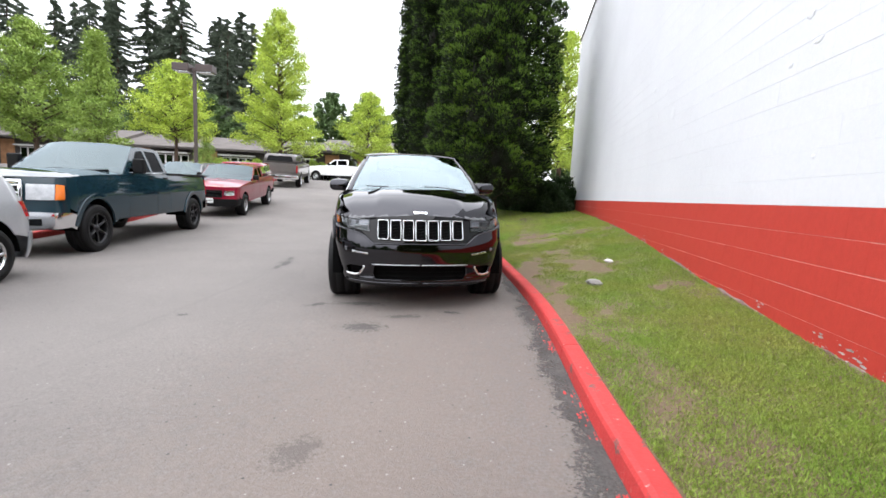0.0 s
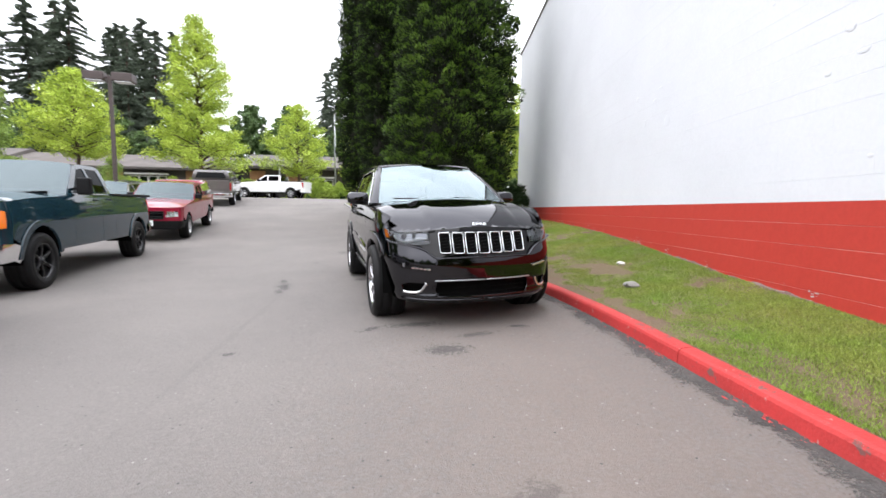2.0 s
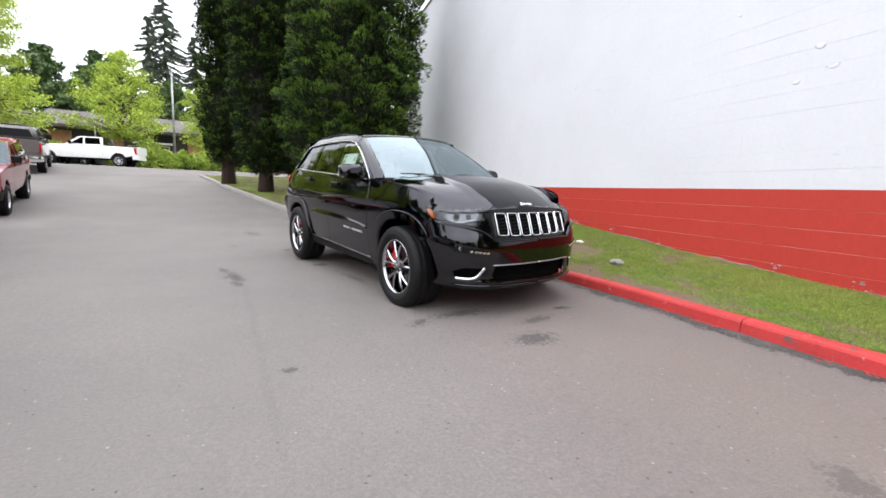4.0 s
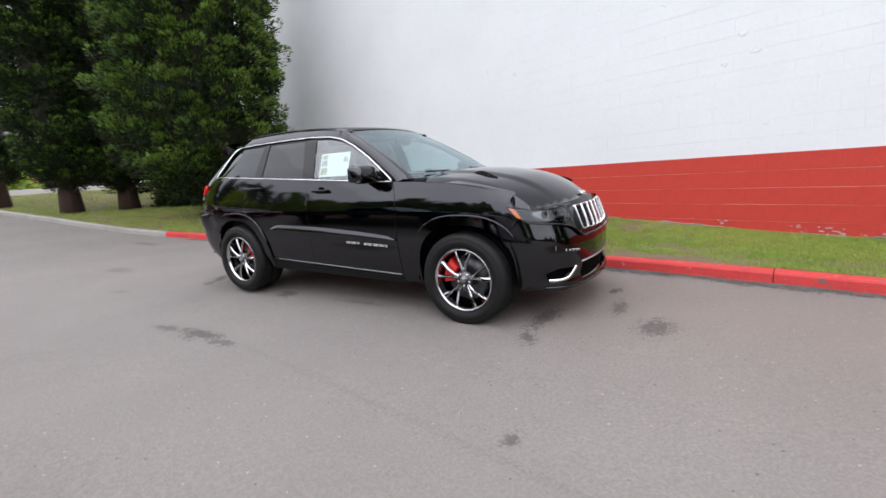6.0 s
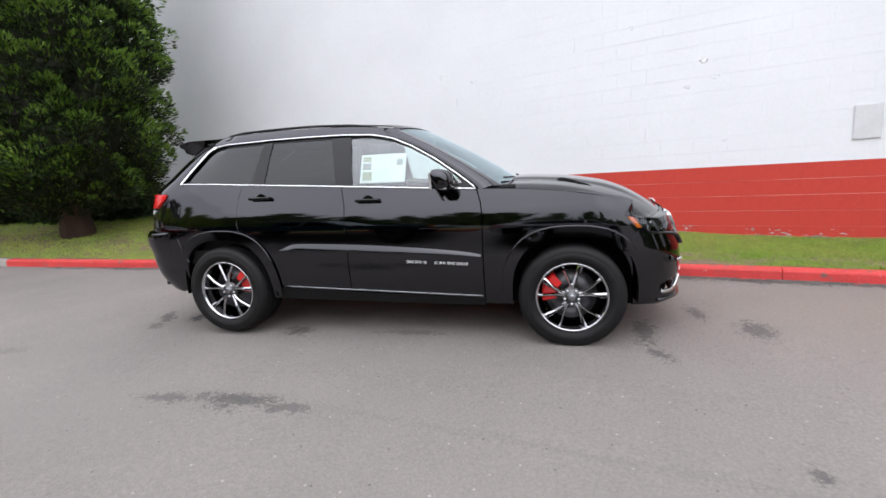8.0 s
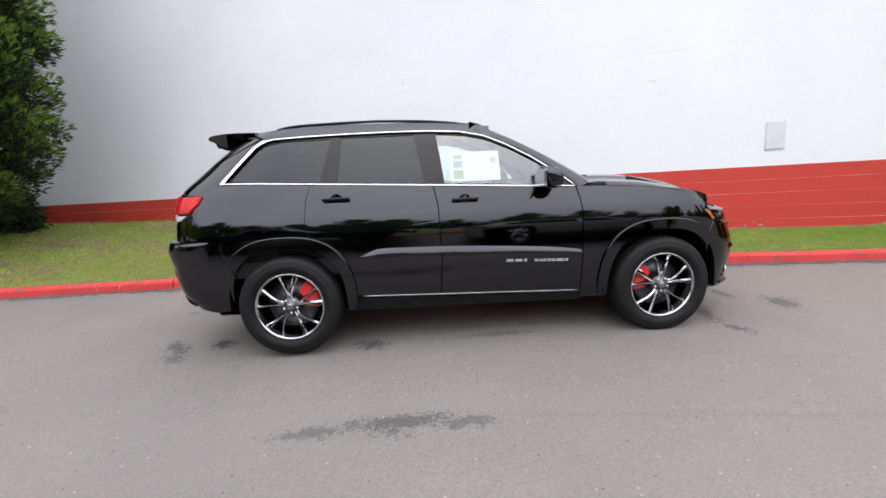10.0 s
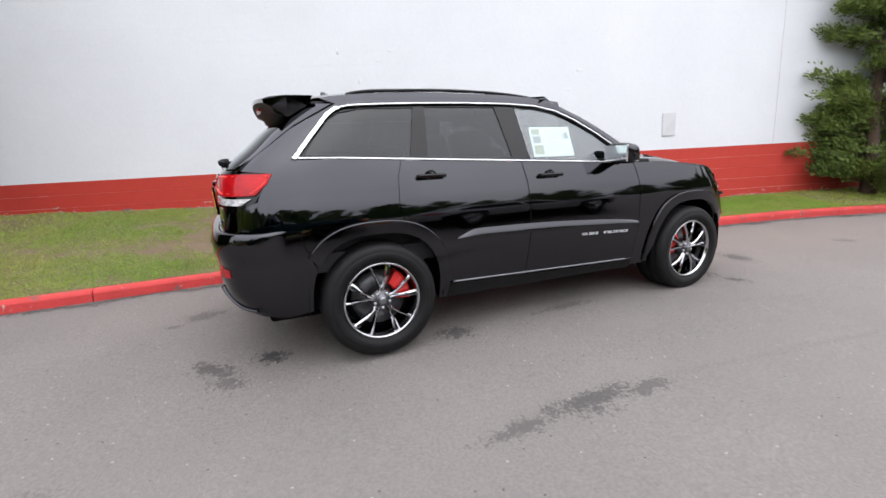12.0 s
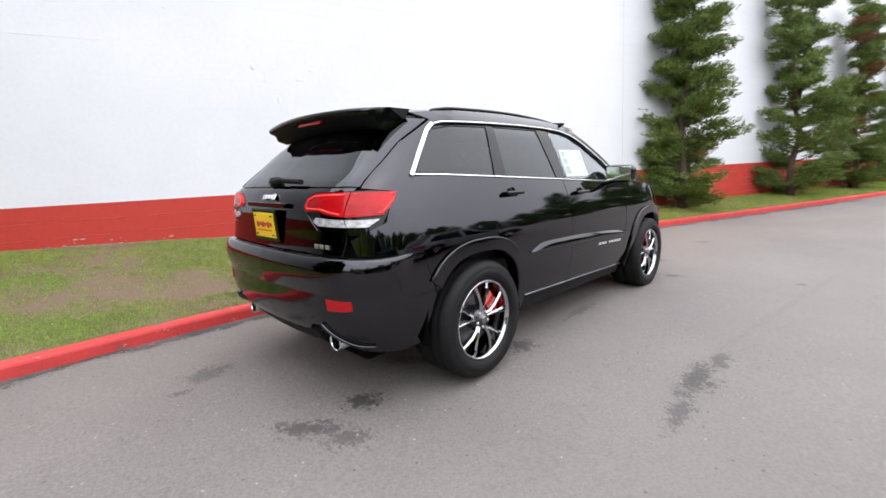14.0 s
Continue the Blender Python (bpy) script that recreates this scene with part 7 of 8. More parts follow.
def juniper(m, h, rad, seed, label, brown=0.0, fork=0.0, per=58):
    """A ragged juniper with layered, reaching sprays and gaps. fork: how far two leaders part towards the top."""
    rng = np.random.default_rng(seed)
    t = thing("juniper_tree", m, label, "tree", "junipers along the wall")
    part("trunk", trunk_bm(h * (0.5 if fork else 0.92), 0.10, 0.05 if fork else 0.02, 0.18, seed, -0.2), M_BARK, t)
    if fork:
        for sg in (1, -1):
            part("leader", tube_bm([(0, 0, 0.38 * h), (0, sg * fork * 0.45, 0.62 * h), (0, sg * fork, 0.95 * h)], [0.07, 0.045, 0.015], 8), M_BARK, t)
    parts_, browned = [], []
    nb = 86
    for k in range(nb):
        f = ((k + rng.random()) / nb) ** 1.25
        a = rng.random() * 2 * np.pi
        z = 0.22 + f * (h - 0.3)
        prof = np.interp(f, [0, 0.06, 0.2, 0.42, 0.50, 0.7, 0.9, 1.0], [0.78, 1.05, 1.08, 1.0, 0.78, 0.74, 0.48, 0.12])
        reach = rad * prof * (0.62 + 0.50 * rng.random()) * (0.48 if fork and f > 0.45 else 1.0)
        off = np.array([0, (1 if k % 2 else -1) * fork * max(0.0, f - 0.38) / 0.57, 0.0])
        tip = off + np.array([np.cos(a) * reach, np.sin(a) * reach, z + (0.12 + 0.25 * rng.random()) * reach])
        root = off + np.array([0, 0, z - 0.15 * reach])
        part("limb", tube_bm([tuple(root), tuple((root + tip) / 2 + np.array([0, 0, -0.05])), tuple(tip)], [0.022, 0.014, 0.006], 4), M_BARK, t)
        n = 15
        s = 0.30 + 0.72 * rng.random(n)
        cs = root + (tip - root) * s[:, None] + rng.normal(size=(n, 3)) * np.array([0.13, 0.13, 0.035])
        out = np.tile(tip - root, (n, 1)) / max(reach, 0.1) * 0.9 + np.array([0, 0, 0.30])
        c, d = clumps(cs, 0.16 + 0.12 * rng.random(n), per, (1, 1, 0.55), out, rng)
        (browned if rng.random() < brown else parts_).append((c, d, 0.055 + 0.05 * rng.random(len(c)), 0.022 + 0.012 * rng.random(len(c))))
    leaf_part("crown", parts_, M_JUNIPER, t)
    if browned:
        leaf_part("browned_spray", browned, M_BROWNED, t)
    return t


JX = 1.60
juniper(pose(JX + 0.08, -1.25, lawn_z(JX + 0.08, -1.25)), 6.6, 1.02, 11, "ragged green juniper growing against the wall", 0.03, per=76)
juniper(pose(JX, -6.5, lawn_z(JX, -6.5)), 6.6, 1.25, 12, "forked green juniper with two leaders against the wall", 0.02, 0.95)
juniper(pose(JX, -10.9, lawn_z(JX, -10.9)), 6.2, 1.3, 15, "juniper with some browned sprays against the wall", 0.2, 0.5)
juniper(pose(JX, -15.4, lawn_z(JX, -15.4)), 5.5, 1.1, 16, "ragged green juniper at the far part of the wall", 0.08, per=40)


def broadleaf(m, h, rad, crown0, mat, seed, label, group="", shape=None, dense=1.0, leaf=0.20, gaps=0.0, cat="tree"):
    """A tree of limbs, twigs and clumped leaves. crown0: height at which the crown begins."""
    rng = np.random.default_rng(seed)
    t = thing("tree", m, label, cat, group)
    bm = trunk_bm(h * 0.93, 0.03 * h ** 0.75, 0.02, 0.15, seed, -0.4)
    shape = shape or ([0, 0.12, 0.35, 0.7, 1.0], [0.55, 0.95, 1.0, 0.6, 0.08])
    nb = int(58 * dense)
    parts_ = []
    for k in range(nb):
        f = ((k + rng.random()) / nb) ** 0.95
        a = k * 2.399 + rng.random() * 0.6
        z = crown0 + f * (h - crown0)
        reach = rad * float(np.interp(f, *shape)) * (0.72 + 0.42 * rng.random())
        rise = reach * (0.15 + 0.75 * f)
        root = np.array([0, 0, max(crown0 * 0.8, z - rise)])
        tip = np.array([np.cos(a) * reach, np.sin(a) * reach, z])
        midp = (root + tip) / 2 + np.array([0, 0, 0.1 * reach])
        tube_bm([tuple(root), tuple(midp), tuple(tip)], [0.012 * h ** 0.8, 0.008 * h ** 0.7, 0.006], 4, bm)
        n = max(4, int((6 + reach * 3.2)))
        s = 0.25 + 0.8 * rng.random(n) ** 0.8
        cs = root + (tip - root) * s[:, None] + rng.normal(size=(n, 3)) * np.array([0.16, 0.16, 0.11]) * (0.5 + reach * 0.28)
        if gaps:
            cs = cs[rng.random(n) > gaps]
        c, d = clumps(cs, 0.028 * h + 0.16 + 0.22 * rng.random(len(cs)), int((22 if leaf > 0.4 else 40) * dense), (1, 1, 0.6), None, rng)
        k = 1.0 if leaf > 0.4 else 0.72
        parts_.append((c, d, k * leaf * (0.7 + 0.6 * rng.random(len(c))), k * leaf * 0.6))
    part("trunk", bm, M_BARK, t)
    leaf_part("crown", parts_, mat, t)
    return t


def bank_z(x, y):
    return road_z(x, y)


G1 = "young street trees before the low building"
broadleaf(pose(-33.4, 25.6, bank_z(-33.4, 25.6)), 9.6, 3.3, 2.0, M_FRESH, 21, "broad fresh-green maple by the car park", G1, leaf=0.22)
broadleaf(pose(-25.2, 22.9, bank_z(-25.2, 22.9)), 8.2, 1.2, 1.0, M_FRESH, 22, "narrow upright fresh-green tree by the car park", G1, ([0, 0.15, 0.4, 0.7, 1.0], [0.7, 1.0, 0.95, 0.5, 0.06]), leaf=0.18)
broadleaf(pose(-25.4, 29.0, bank_z(-25.4, 29.0)), 8.0, 2.9, 2.6, M_LIME, 23, "lime-green young maple by the car park", G1, leaf=0.2, dense=0.85)
broadleaf(pose(-22.5, 38.2, bank_z(-22.5, 38.2)), 15.0, 3.9, 2.8, M_LIME, 24, "tall airy lime-green tree", G1, ([0, 0.08, 0.3, 0.65, 0.9, 1.0], [0.85, 1.0, 0.8, 0.6, 0.3, 0.05]), leaf=0.22, dense=1.2)
broadleaf(pose(-16.1, 44.2, bank_z(-16.1, 44.2)), 9.4, 3.6, 2.6, M_LIME, 25, "spreading lime-green tree with bare top twigs", G1, leaf=0.22, dense=0.8, gaps=0.12)
broadleaf(pose(2.8, 37.5, bank_z(2.8, 37.5)), 12.5, 3.6, 2.0, M_LIME, 26, "yellow-green tree behind the building", G1, leaf=0.22)
broadleaf(pose(-9.6, 46.0, bank_z(-9.6, 46)), 9.0, 3.0, 2.0, M_LIME, 27, "lime-green tree at the road bend", G1, leaf=0.22, dense=0.8)
broadleaf(pose(-30.5, 38.5, bank_z(-30.5, 38.5)), 3.4, 1.1, 1.0, M_FRESH, 28, "small round green bush beside the low building", G1, leaf=0.14, dense=0.5, cat="shrub")


def fir(m, h, rad, seed, label, group):
    """A tall dark fir with drooping tiers and a ragged outline."""
    rng = np.random.default_rng(seed)
    t = thing("fir_tree", m, label, "tree", group)
    part("trunk", trunk_bm(h, 0.42, 0.04, 0.3, seed, -1.0), M_BARK, t)
    parts_ = []
    nb = 180
    for k in range(nb):
        f = (k + rng.random()) / nb
        a = rng.random() * 2 * np.pi
        z = h * (0.05 + 0.95 * f)
        reach = rad * (1 - f) ** 0.6 * (0.55 + 0.6 * rng.random()) + 0.25
        s = np.linspace(0.12, 1.0, 9)
        cs = np.stack([np.cos(a) * reach * s, np.sin(a) * reach * s, z - 0.28 * reach * s ** 1.5], 1)
        c, d = clumps(cs, 0.30 + 0.40 * (1 - f), 13, (1, 1, 0.5), np.tile([np.cos(a) * 0.9, np.sin(a) * 0.9, -0.25], (9, 1)), rng)
        parts_.append((c, d, 0.50 + 0.50 * rng.random(len(c)), 0.17 + 0.10 * rng.random(len(c))))
    leaf_part("crown", parts_, M_FIR, t)
    return t


G2 = "tall firs behind the low building"
fir_a = fir(pose(-68, 79, 1.8), 37, 8.2, 31, "tall dark fir in the wood behind the building", G2)
fir_b = fir(pose(-80.5, 76.8, 1.8), 36, 5.8, 32, "tall dark fir in the wood behind the building", G2)


def set_copies(ob, rows):
    for x, y, _, sc, turn in rows:
        z = road_z(x, y) - 0.2
        copy_thing(ob, pose(x, y, z, 0, 0, turn) @ Matrix.Diagonal((sc * (0.9 + 0.2 * ((turn * 7) % 10) / 10), sc, sc, 1)))


set_copies(fir_a, [(-86, 76, 4, 0.98, 40), (-99, 74, 4, 0.88, 110), (-61, 81, 4, 0.86, 200), (-55.5, 83, 4, 0.85, 300), (-24.3, 93, 4, 0.82, 80), (-112, 70, 4, 0.95, 10), (-125, 66, 4, 1.0, 250), (-75, 88, 4, 0.85, 190), (-94, 80, 4, 0.95, 33), (-81, 88, 4, 0.9, 140), (-66, 90, 4, 0.95, 70), (-107, 77, 4, 1.02, 290), (-138, 60, 4, 1.0, 5)])
set_copies(fir_b, [(-76.0, 79.5, 4, 0.98, 75), (-92.0, 74.5, 4, 0.92, 160), (-64.5, 84, 4, 0.9, 20), (-27.5, 96, 4, 0.78, 140), (-20.5, 97, 4, 0.72, 330), (-41, 95, 3, 0.52, 60), (-38, 99, 3, 0.46, 10), (-47, 97, 3, 0.5, 210), (-34, 102, 3, 0.44, 260),
                   (-104, 71, 4, 0.85, 100), (-118, 68, 4, 0.9, 30), (-58, 79, 4, 0.8, 275), (-60.5, 87, 4, 0.98, 12), (-71, 80, 4, 0.98, 222), (-88, 82, 4, 1.0, 128), (-54, 86, 4, 0.9, 99)])
wood = broadleaf(pose(-52, 66, 1.8), 14, 6.5, 1.0, M_MIDGREEN, 41, "dense green tree at the edge of the wood", "trees at the edge of the wood", leaf=0.5, dense=0.9)
set_copies(wood, [(-62, 64, 3, 1.0, 50), (-42, 70, 3, 1.05, 120), (-34, 74, 3, 1.15, 200), (-27, 72, 3, 1.0, 280), (-20, 78, 3, 1.0, 330), (-72, 60, 3, 0.95, 15), (-82, 56, 3, 0.9, 90), (-92, 50, 3, 0.9, 170), (-12, 70, 3, 0.9, 240),
                  (-3, 66, 3, 0.9, 20), (8, 64, 3, 0.9, 100), (-101, 44, 3, 1.0, 260), (-46, 76, 3, 0.95, 310), (-31, 84, 3, 1.3, 66)])
# the wood goes on round the open side
set_copies(wood, [(-70 + 6 * math.sin(k * 2.1), 36 - 9.5 * k, 0, 1.30 + 0.25 * math.sin(k * 1.7), k * 77 % 360) for k in range(11)])
set_copies(wood, [(-58 + 10.5 * k, -68 + 5 * math.sin(k * 1.9), 0, 1.05 + 0.2 * math.cos(k * 1.3), k * 61 % 360) for k in range(7)])


# low evergreen bushes in the corner by the wall
def bush(m, rx, ry, h, mat, seed, label, name="shrub", leaf=0.09, n=260):
    rng = np.random.default_rng(seed)
    t = thing(name, m, label, "shrub")
    a = rng.random(n) * 2 * np.pi
    e = np.arccos(1 - rng.random(n))
    k = (0.72 + 0.28 * rng.random(n)) * (1 + 0.15 * np.sin(3 * a + seed))
    cs = np.stack([rx * k * np.sin(e) * np.cos(a), ry * k * np.sin(e) * np.sin(a), h * k * np.cos(e)], 1)
    c, d = clumps(cs, 0.16 * min(rx, ry) + 0.08, 40, (1, 1, 0.8), cs / max(rx, ry), rng)
    leaf_part("foliage", [(c, d, leaf * (0.8 + 0.5 * rng.random(len(c))), leaf * 0.5)], mat, t)
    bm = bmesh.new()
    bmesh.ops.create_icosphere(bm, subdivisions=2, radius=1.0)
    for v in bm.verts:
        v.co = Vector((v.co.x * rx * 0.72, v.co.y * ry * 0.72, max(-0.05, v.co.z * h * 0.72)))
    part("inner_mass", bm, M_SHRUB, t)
    return t


for k, (x, y, rx, ry, h) in enumerate(((0.9, 17.4, 1.0, 0.9, 1.15), (0.1, 18.6, 1.1, 1.0, 1.2), (1.6, 18.9, 0.7, 1.0, 1.35), (-0.9, 19.8, 1.0, 0.8, 1.0))):
    bush(pose(x, y, lawn_z(x, y) - 0.05), rx, ry, h, M_SHRUB, 50 + k, "dark low evergreen shrub in the corner by the wall")

# ivy bank beside the upper road
for k in range(13):
    x = -35 + 2.35 * k
    y = 42.6 - 0.05 * (x + 20) + 0.5 * math.sin(k * 1.7)
    bush(pose(x, y, road_z(x, y) - 0.15), 1.75, 1.3, 1.85 + 0.3 * math.sin(k * 2.3), M_IVY, 70 + k, "light green ivy hedge beside the upper road", "hedge", 0.2, 200)
bush(pose(-9.4, 43.6, road_z(-9.4, 43.6)), 1.5, 1.2, 2.1, M_LIME, 90, "clipped round light green bush", "shrub", 0.14, 240)

# ---- kerbs ----
def kerb_piece(y0, y1, mat, name="kerb_stone", inset=0.004):
    """One length of moulded kerb that follows the line of the lane."""
    bm = bmesh.new()
    n = 6
    prof = [(0.0, -0.10), (0.012, KERB_H - 0.03), (0.022, KERB_H - 0.010), (0.045, KERB_H), (0.125, KERB_H + 0.004), (0.14, KERB_H - 0.006), (0.14, -0.10)]
    rows = []
    for i in range(n + 1):
        y = y0 + inset + (y1 - y0 - 2 * inset) * i / n
        x, z = kerb_x(y), road_z(kerb_x(y), y)
        sl = (kerb_x(y + 0.05) - kerb_x(y - 0.05)) / 0.1
        nx, ny = 1 / math.hypot(1, sl), -sl / math.hypot(1, sl)
        rows.append([bm.verts.new((x + a * nx, y + a * ny, z + b + 0.004 * noise.noise((x * 3 + a * 9, y * 3, b * 9)))) for a, b in prof])
    for a, b in zip(rows, rows[1:]):
        for k in range(len(prof) - 1):
            bm.faces.new((a[k], b[k], b[k + 1], a[k + 1])).smooth = False
    bm.faces.new(rows[0])
    bm.faces.new(rows[-1][::-1])
    bmesh.ops.recalc_face_normals(bm, faces=bm.faces)
    return part(name, bm, mat, kerb)


kerb = tagged(new("kerb"), "red painted concrete kerb with chipped joints", "kerb", kind="structure")
KJ = [-30, -25, -20, -15.5, -11.2, -7.0, -3.0, 0.4, 3.48, 7.2, 10.75, 14.6, 16.5, 18.8, 21.2, 23.6, 26.0, 28.4]
for a, b in zip(KJ, KJ[1:]):
    kerb_piece(a, b, M_KERB if b < 15 else M_CONC)

# dark, loose strip of old asphalt along the kerb, thinning out to a ragged edge
M_GUTTER = surf("loose_dark_asphalt", (0.060, 0.058, 0.056), 0.95, 0.4, 2.5, 70.0, 0.9, 90.0, col2=(0.115, 0.108, 0.10))


def ragged(m):
    """Lets a strip's surface break up across its width (second axis of its map)."""
    nt = m.node_tree
    b, out = nt.nodes["Principled BSDF"], nt.nodes["Material Output"]
    tc = nt.nodes.new("ShaderNodeTexCoord")
    sp_ = nt.nodes.new("ShaderNodeSeparateXYZ")
    nt.links.new(tc.outputs["UV"], sp_.inputs[0])
    total = sp_.outputs["X"]
    for sc, k in ((1.2, 1.3), (9.0, 0.9), (60.0, 1.1)):
        n = nd(nt, "ShaderNodeTexNoise", Scale=sc, Detail=4.0, Roughness=0.7)
        nt.links.new(tc.outputs["Object"], n.inputs["Vector"])
        ma = nt.nodes.new("ShaderNodeMath")
        ma.operation = "MULTIPLY_ADD"
        ma.inputs[1].default_value = k
        nt.links.new(n.outputs["Fac"], ma.inputs[0])
        nt.links.new(total, ma.inputs[2])
        total = ma.outputs[0]
    mr = nt.nodes.new("ShaderNodeMapRange")
    mr.inputs["From Min"].default_value, mr.inputs["From Max"].default_value = 1.78, 2.02
    nt.links.new(total, mr.inputs["Value"])
    tr = nt.nodes.new("ShaderNodeBsdfTransparent")
    mx = nt.nodes.new("ShaderNodeMixShader")
    nt.links.new(mr.outputs["Result"], mx.inputs[0])
    nt.links.new(b.outputs[0], mx.inputs[1])
    nt.links.new(tr.outputs[0], mx.inputs[2])
    nt.links.new(mx.outputs[0], out.inputs["Surface"])


ragged(M_GUTTER)
gvs, gfs = [], []
GY = [-8 + 0.2 * i for i in range(110)]
for y in GY:
    for k in range(5):
        xx = kerb_x(y) + 0.006 - 0.42 * k / 4
        gvs.append((xx, y, road_z(xx, y) + 0.004))
for i in range(len(GY) - 1):
    for k in range(4):
        a = i * 5 + k
        gfs.append((a, a + 5, a + 6, a + 1))
gut = tagged(mesh_ob("gutter_strip", gvs, gfs, M_GUTTER, smooth=True), "dark crumbling asphalt strip along the kerb", "road edge", kind="structure")
uvl = gut.data.uv_layers.new(name="across")
for lp_ in gut.data.loops:
    uvl.data[lp_.index].uv = ((lp_.vertex_index % 5) / 4, (lp_.vertex_index // 5) * 0.2)

# spilt red paint in broken spots along the foot of the kerb
sv, sf = [], []
rs = random.Random(12)
for k in range(420):
    y = rs.uniform(-1.0, 4.2) if k % 3 else rs.uniform(4.2, 13.5)
    if noise.noise((y * 1.1, 5, 2)) < -0.12:
        continue
    x = kerb_x(y) - 0.006 - 0.07 * rs.random() ** 1.8
    q0 = 0.004 + 0.012 * rs.random() ** 2
    b = len(sv)
    for i in range(6):
        a = 2 * math.pi * i / 6
        q = q0 * rs.uniform(0.5, 1.3)
        px, py = x + 0.6 * q * math.cos(a), y + 1.9 * q * math.sin(a)
        sv.append((px, py, road_z(px, py) + 0.0075))
    sf.append(list(range(b, b + 6)))
tagged(mesh_ob("paint_spots", sv, sf, M_KERB, kerb), "spots of red paint on the asphalt", kind="stuff")

# the bank on the far side of the lane, with its kerb
def side_line(t):
    """The far kerb: t metres up the lane."""
    return Vector((-8.15 - 0.335 * t, 4.0 + 0.942 * t, 0))


far_kerb = tagged(new("far_kerb"), "red painted kerb on the far side of the lane", "kerb", kind="structure")
for k in range(9):
    bm = bmesh.new()
    rows = []
    for i in range(5):
        p = side_line(-3 + k * 3.2 + 3.19 * i / 4)
        z = road_z(p.x, p.y)
        rows.append([bm.verts.new((p.x - a * 0.942, p.y - a * 0.335, z + b)) for a, b in ((0, -0.1), (0.015, 0.10), (0.03, 0.125), (0.14, 0.13), (0.15, -0.1))])
    for a, b in zip(rows, rows[1:]):
        for q in range(4):
            bm.faces.new((a[q], a[q + 1], b[q + 1], b[q]))
    bm.faces.new(rows[0][::-1])
    bm.faces.new(rows[-1])
    bmesh.ops.recalc_face_normals(bm, faces=bm.faces)
    part("kerb_stone", bm, M_KERB, far_kerb)
vs, fs = [], []
for i in range(28):
    p = side_line(-3 + i * 1.1)
    for k, (a, b) in enumerate(((0.14, 0.11), (0.5, 0.16), (1.5, 0.25), (2.6, 0.2), (3.2, -0.05))):
        x, y = p.x - a * 0.942, p.y - a * 0.335
        vs.append((x, y, road_z(x, y) + b))
for i in range(27):
    for k in range(4):
        a = i * 5 + k
        fs.append((a, a + 1, a + 6, a + 5))
M_TURF = surf("short_turf", (0.105, 0.165, 0.030), 0.95, 0.3, 2.0, 60.0, 0.9, 70.0, col2=(0.150, 0.170, 0.050))
tagged(mesh_ob("verge", vs, fs, M_TURF, smooth=True), "grass verge on the far side of the lane", "lawn", kind="structure")

# ---- the low building beyond the road ----
M_ROOF = surf("weathered_shingle_roof", (0.13, 0.115, 0.105), 0.9, 0.15, 0.8, 8.0, 0.5, 20.0)
M_BRICKTAN = surf("tan_brick", (0.42, 0.22, 0.11), 0.85, 0.15, 2.0, 14.0, 0.3, 30.0)
M_FASCIA = surf("white_fascia", (0.72, 0.72, 0.70), 0.6, 0.05, 1.0, 10.0)
M_DARKWALL = surf("dark_siding", (0.07, 0.06, 0.055), 0.8, 0.12, 1.0, 10.0)
M_PANE = glass("window_pane", (0.05, 0.06, 0.07), gloss=0.10)
SCHOOL = Matrix.Translation((-33.0, 49.6, 2.1)) @ Matrix.Rotation(radians(10.0), 4, "Z")
school = thing("school_building", SCHOOL, "long low tan brick building with a shingled roof", "building")
part("wall", box_bm(-42, 34, 0, 9, 0, 3.55), M_DARKWALL, school)
for x0, x1, step in ((-42, -16, 0.0), (-15.9, 8, -0.35), (8.1, 34, 0.1)):
    bm = bmesh.new()
    z = 3.55 + step
    v = [bm.verts.new(p) for p in ((x0, -1.3, z), (x1, -1.3, z), (x1, 4.6, z + 1.9), (x0, 4.6, z + 1.9), (x0, 10, z), (x1, 10, z), (x0, -1.3, z - 0.22), (x1, -1.3, z - 0.22), (x1, 10, z - 0.22), (x0, 10, z - 0.22))]
    for f in ((0, 1, 2, 3), (3, 2, 5, 4), (6, 7, 1, 0), (4, 5, 8, 9), (6, 0, 3, 4, 9), (7, 8, 5, 2, 1), (9, 8, 7, 6)):
        bm.faces.new([v[i] for i in f])
    bmesh.ops.recalc_face_normals(bm, faces=bm.faces)
    rf = part("roof", bm, M_ROOF, school)
    part("fascia", box_bm(x0, x1, -1.36, -1.30, z - 0.22, z + 0.02), M_DARKWALL, rf)
for x in (-40, -31, -23.5, -14.2, -6.0, 2.2, 9.0, 13.0, 20, 27):
    part("brick_pier", box_bm(x, x + 1.7, -0.14, -0.01, 0, 3.2, 0.01), M_BRICKTAN, school)
for x0, n in ((-37.6, 5), (-28.6, 4), (-21.0, 5), (-11.6, 4), (-3.6, 4), (4.8, 3), (15.6, 3)):
    part("awning", box_bm(x0 - 0.25, x0 + 0.95 * n + 0.2, -0.75, -0.02, 2.45, 2.62, 0.02), M_FASCIA, school)
    for k in range(n):
        xa = x0 + 0.95 * k
        wn = part("window", box_bm(xa, xa + 0.92, -0.06, -0.012, 0.75, 2.35, 0.0), M_FASCIA, school)
        part("pane", box_bm(xa + 0.09, xa + 0.83, -0.068, -0.0615, 0.85, 2.25), M_PANE, wn)
part("garage_door", box_bm(10.9, 15.2, -0.08, -0.012, 0.0, 2.2), M_FASCIA, school)

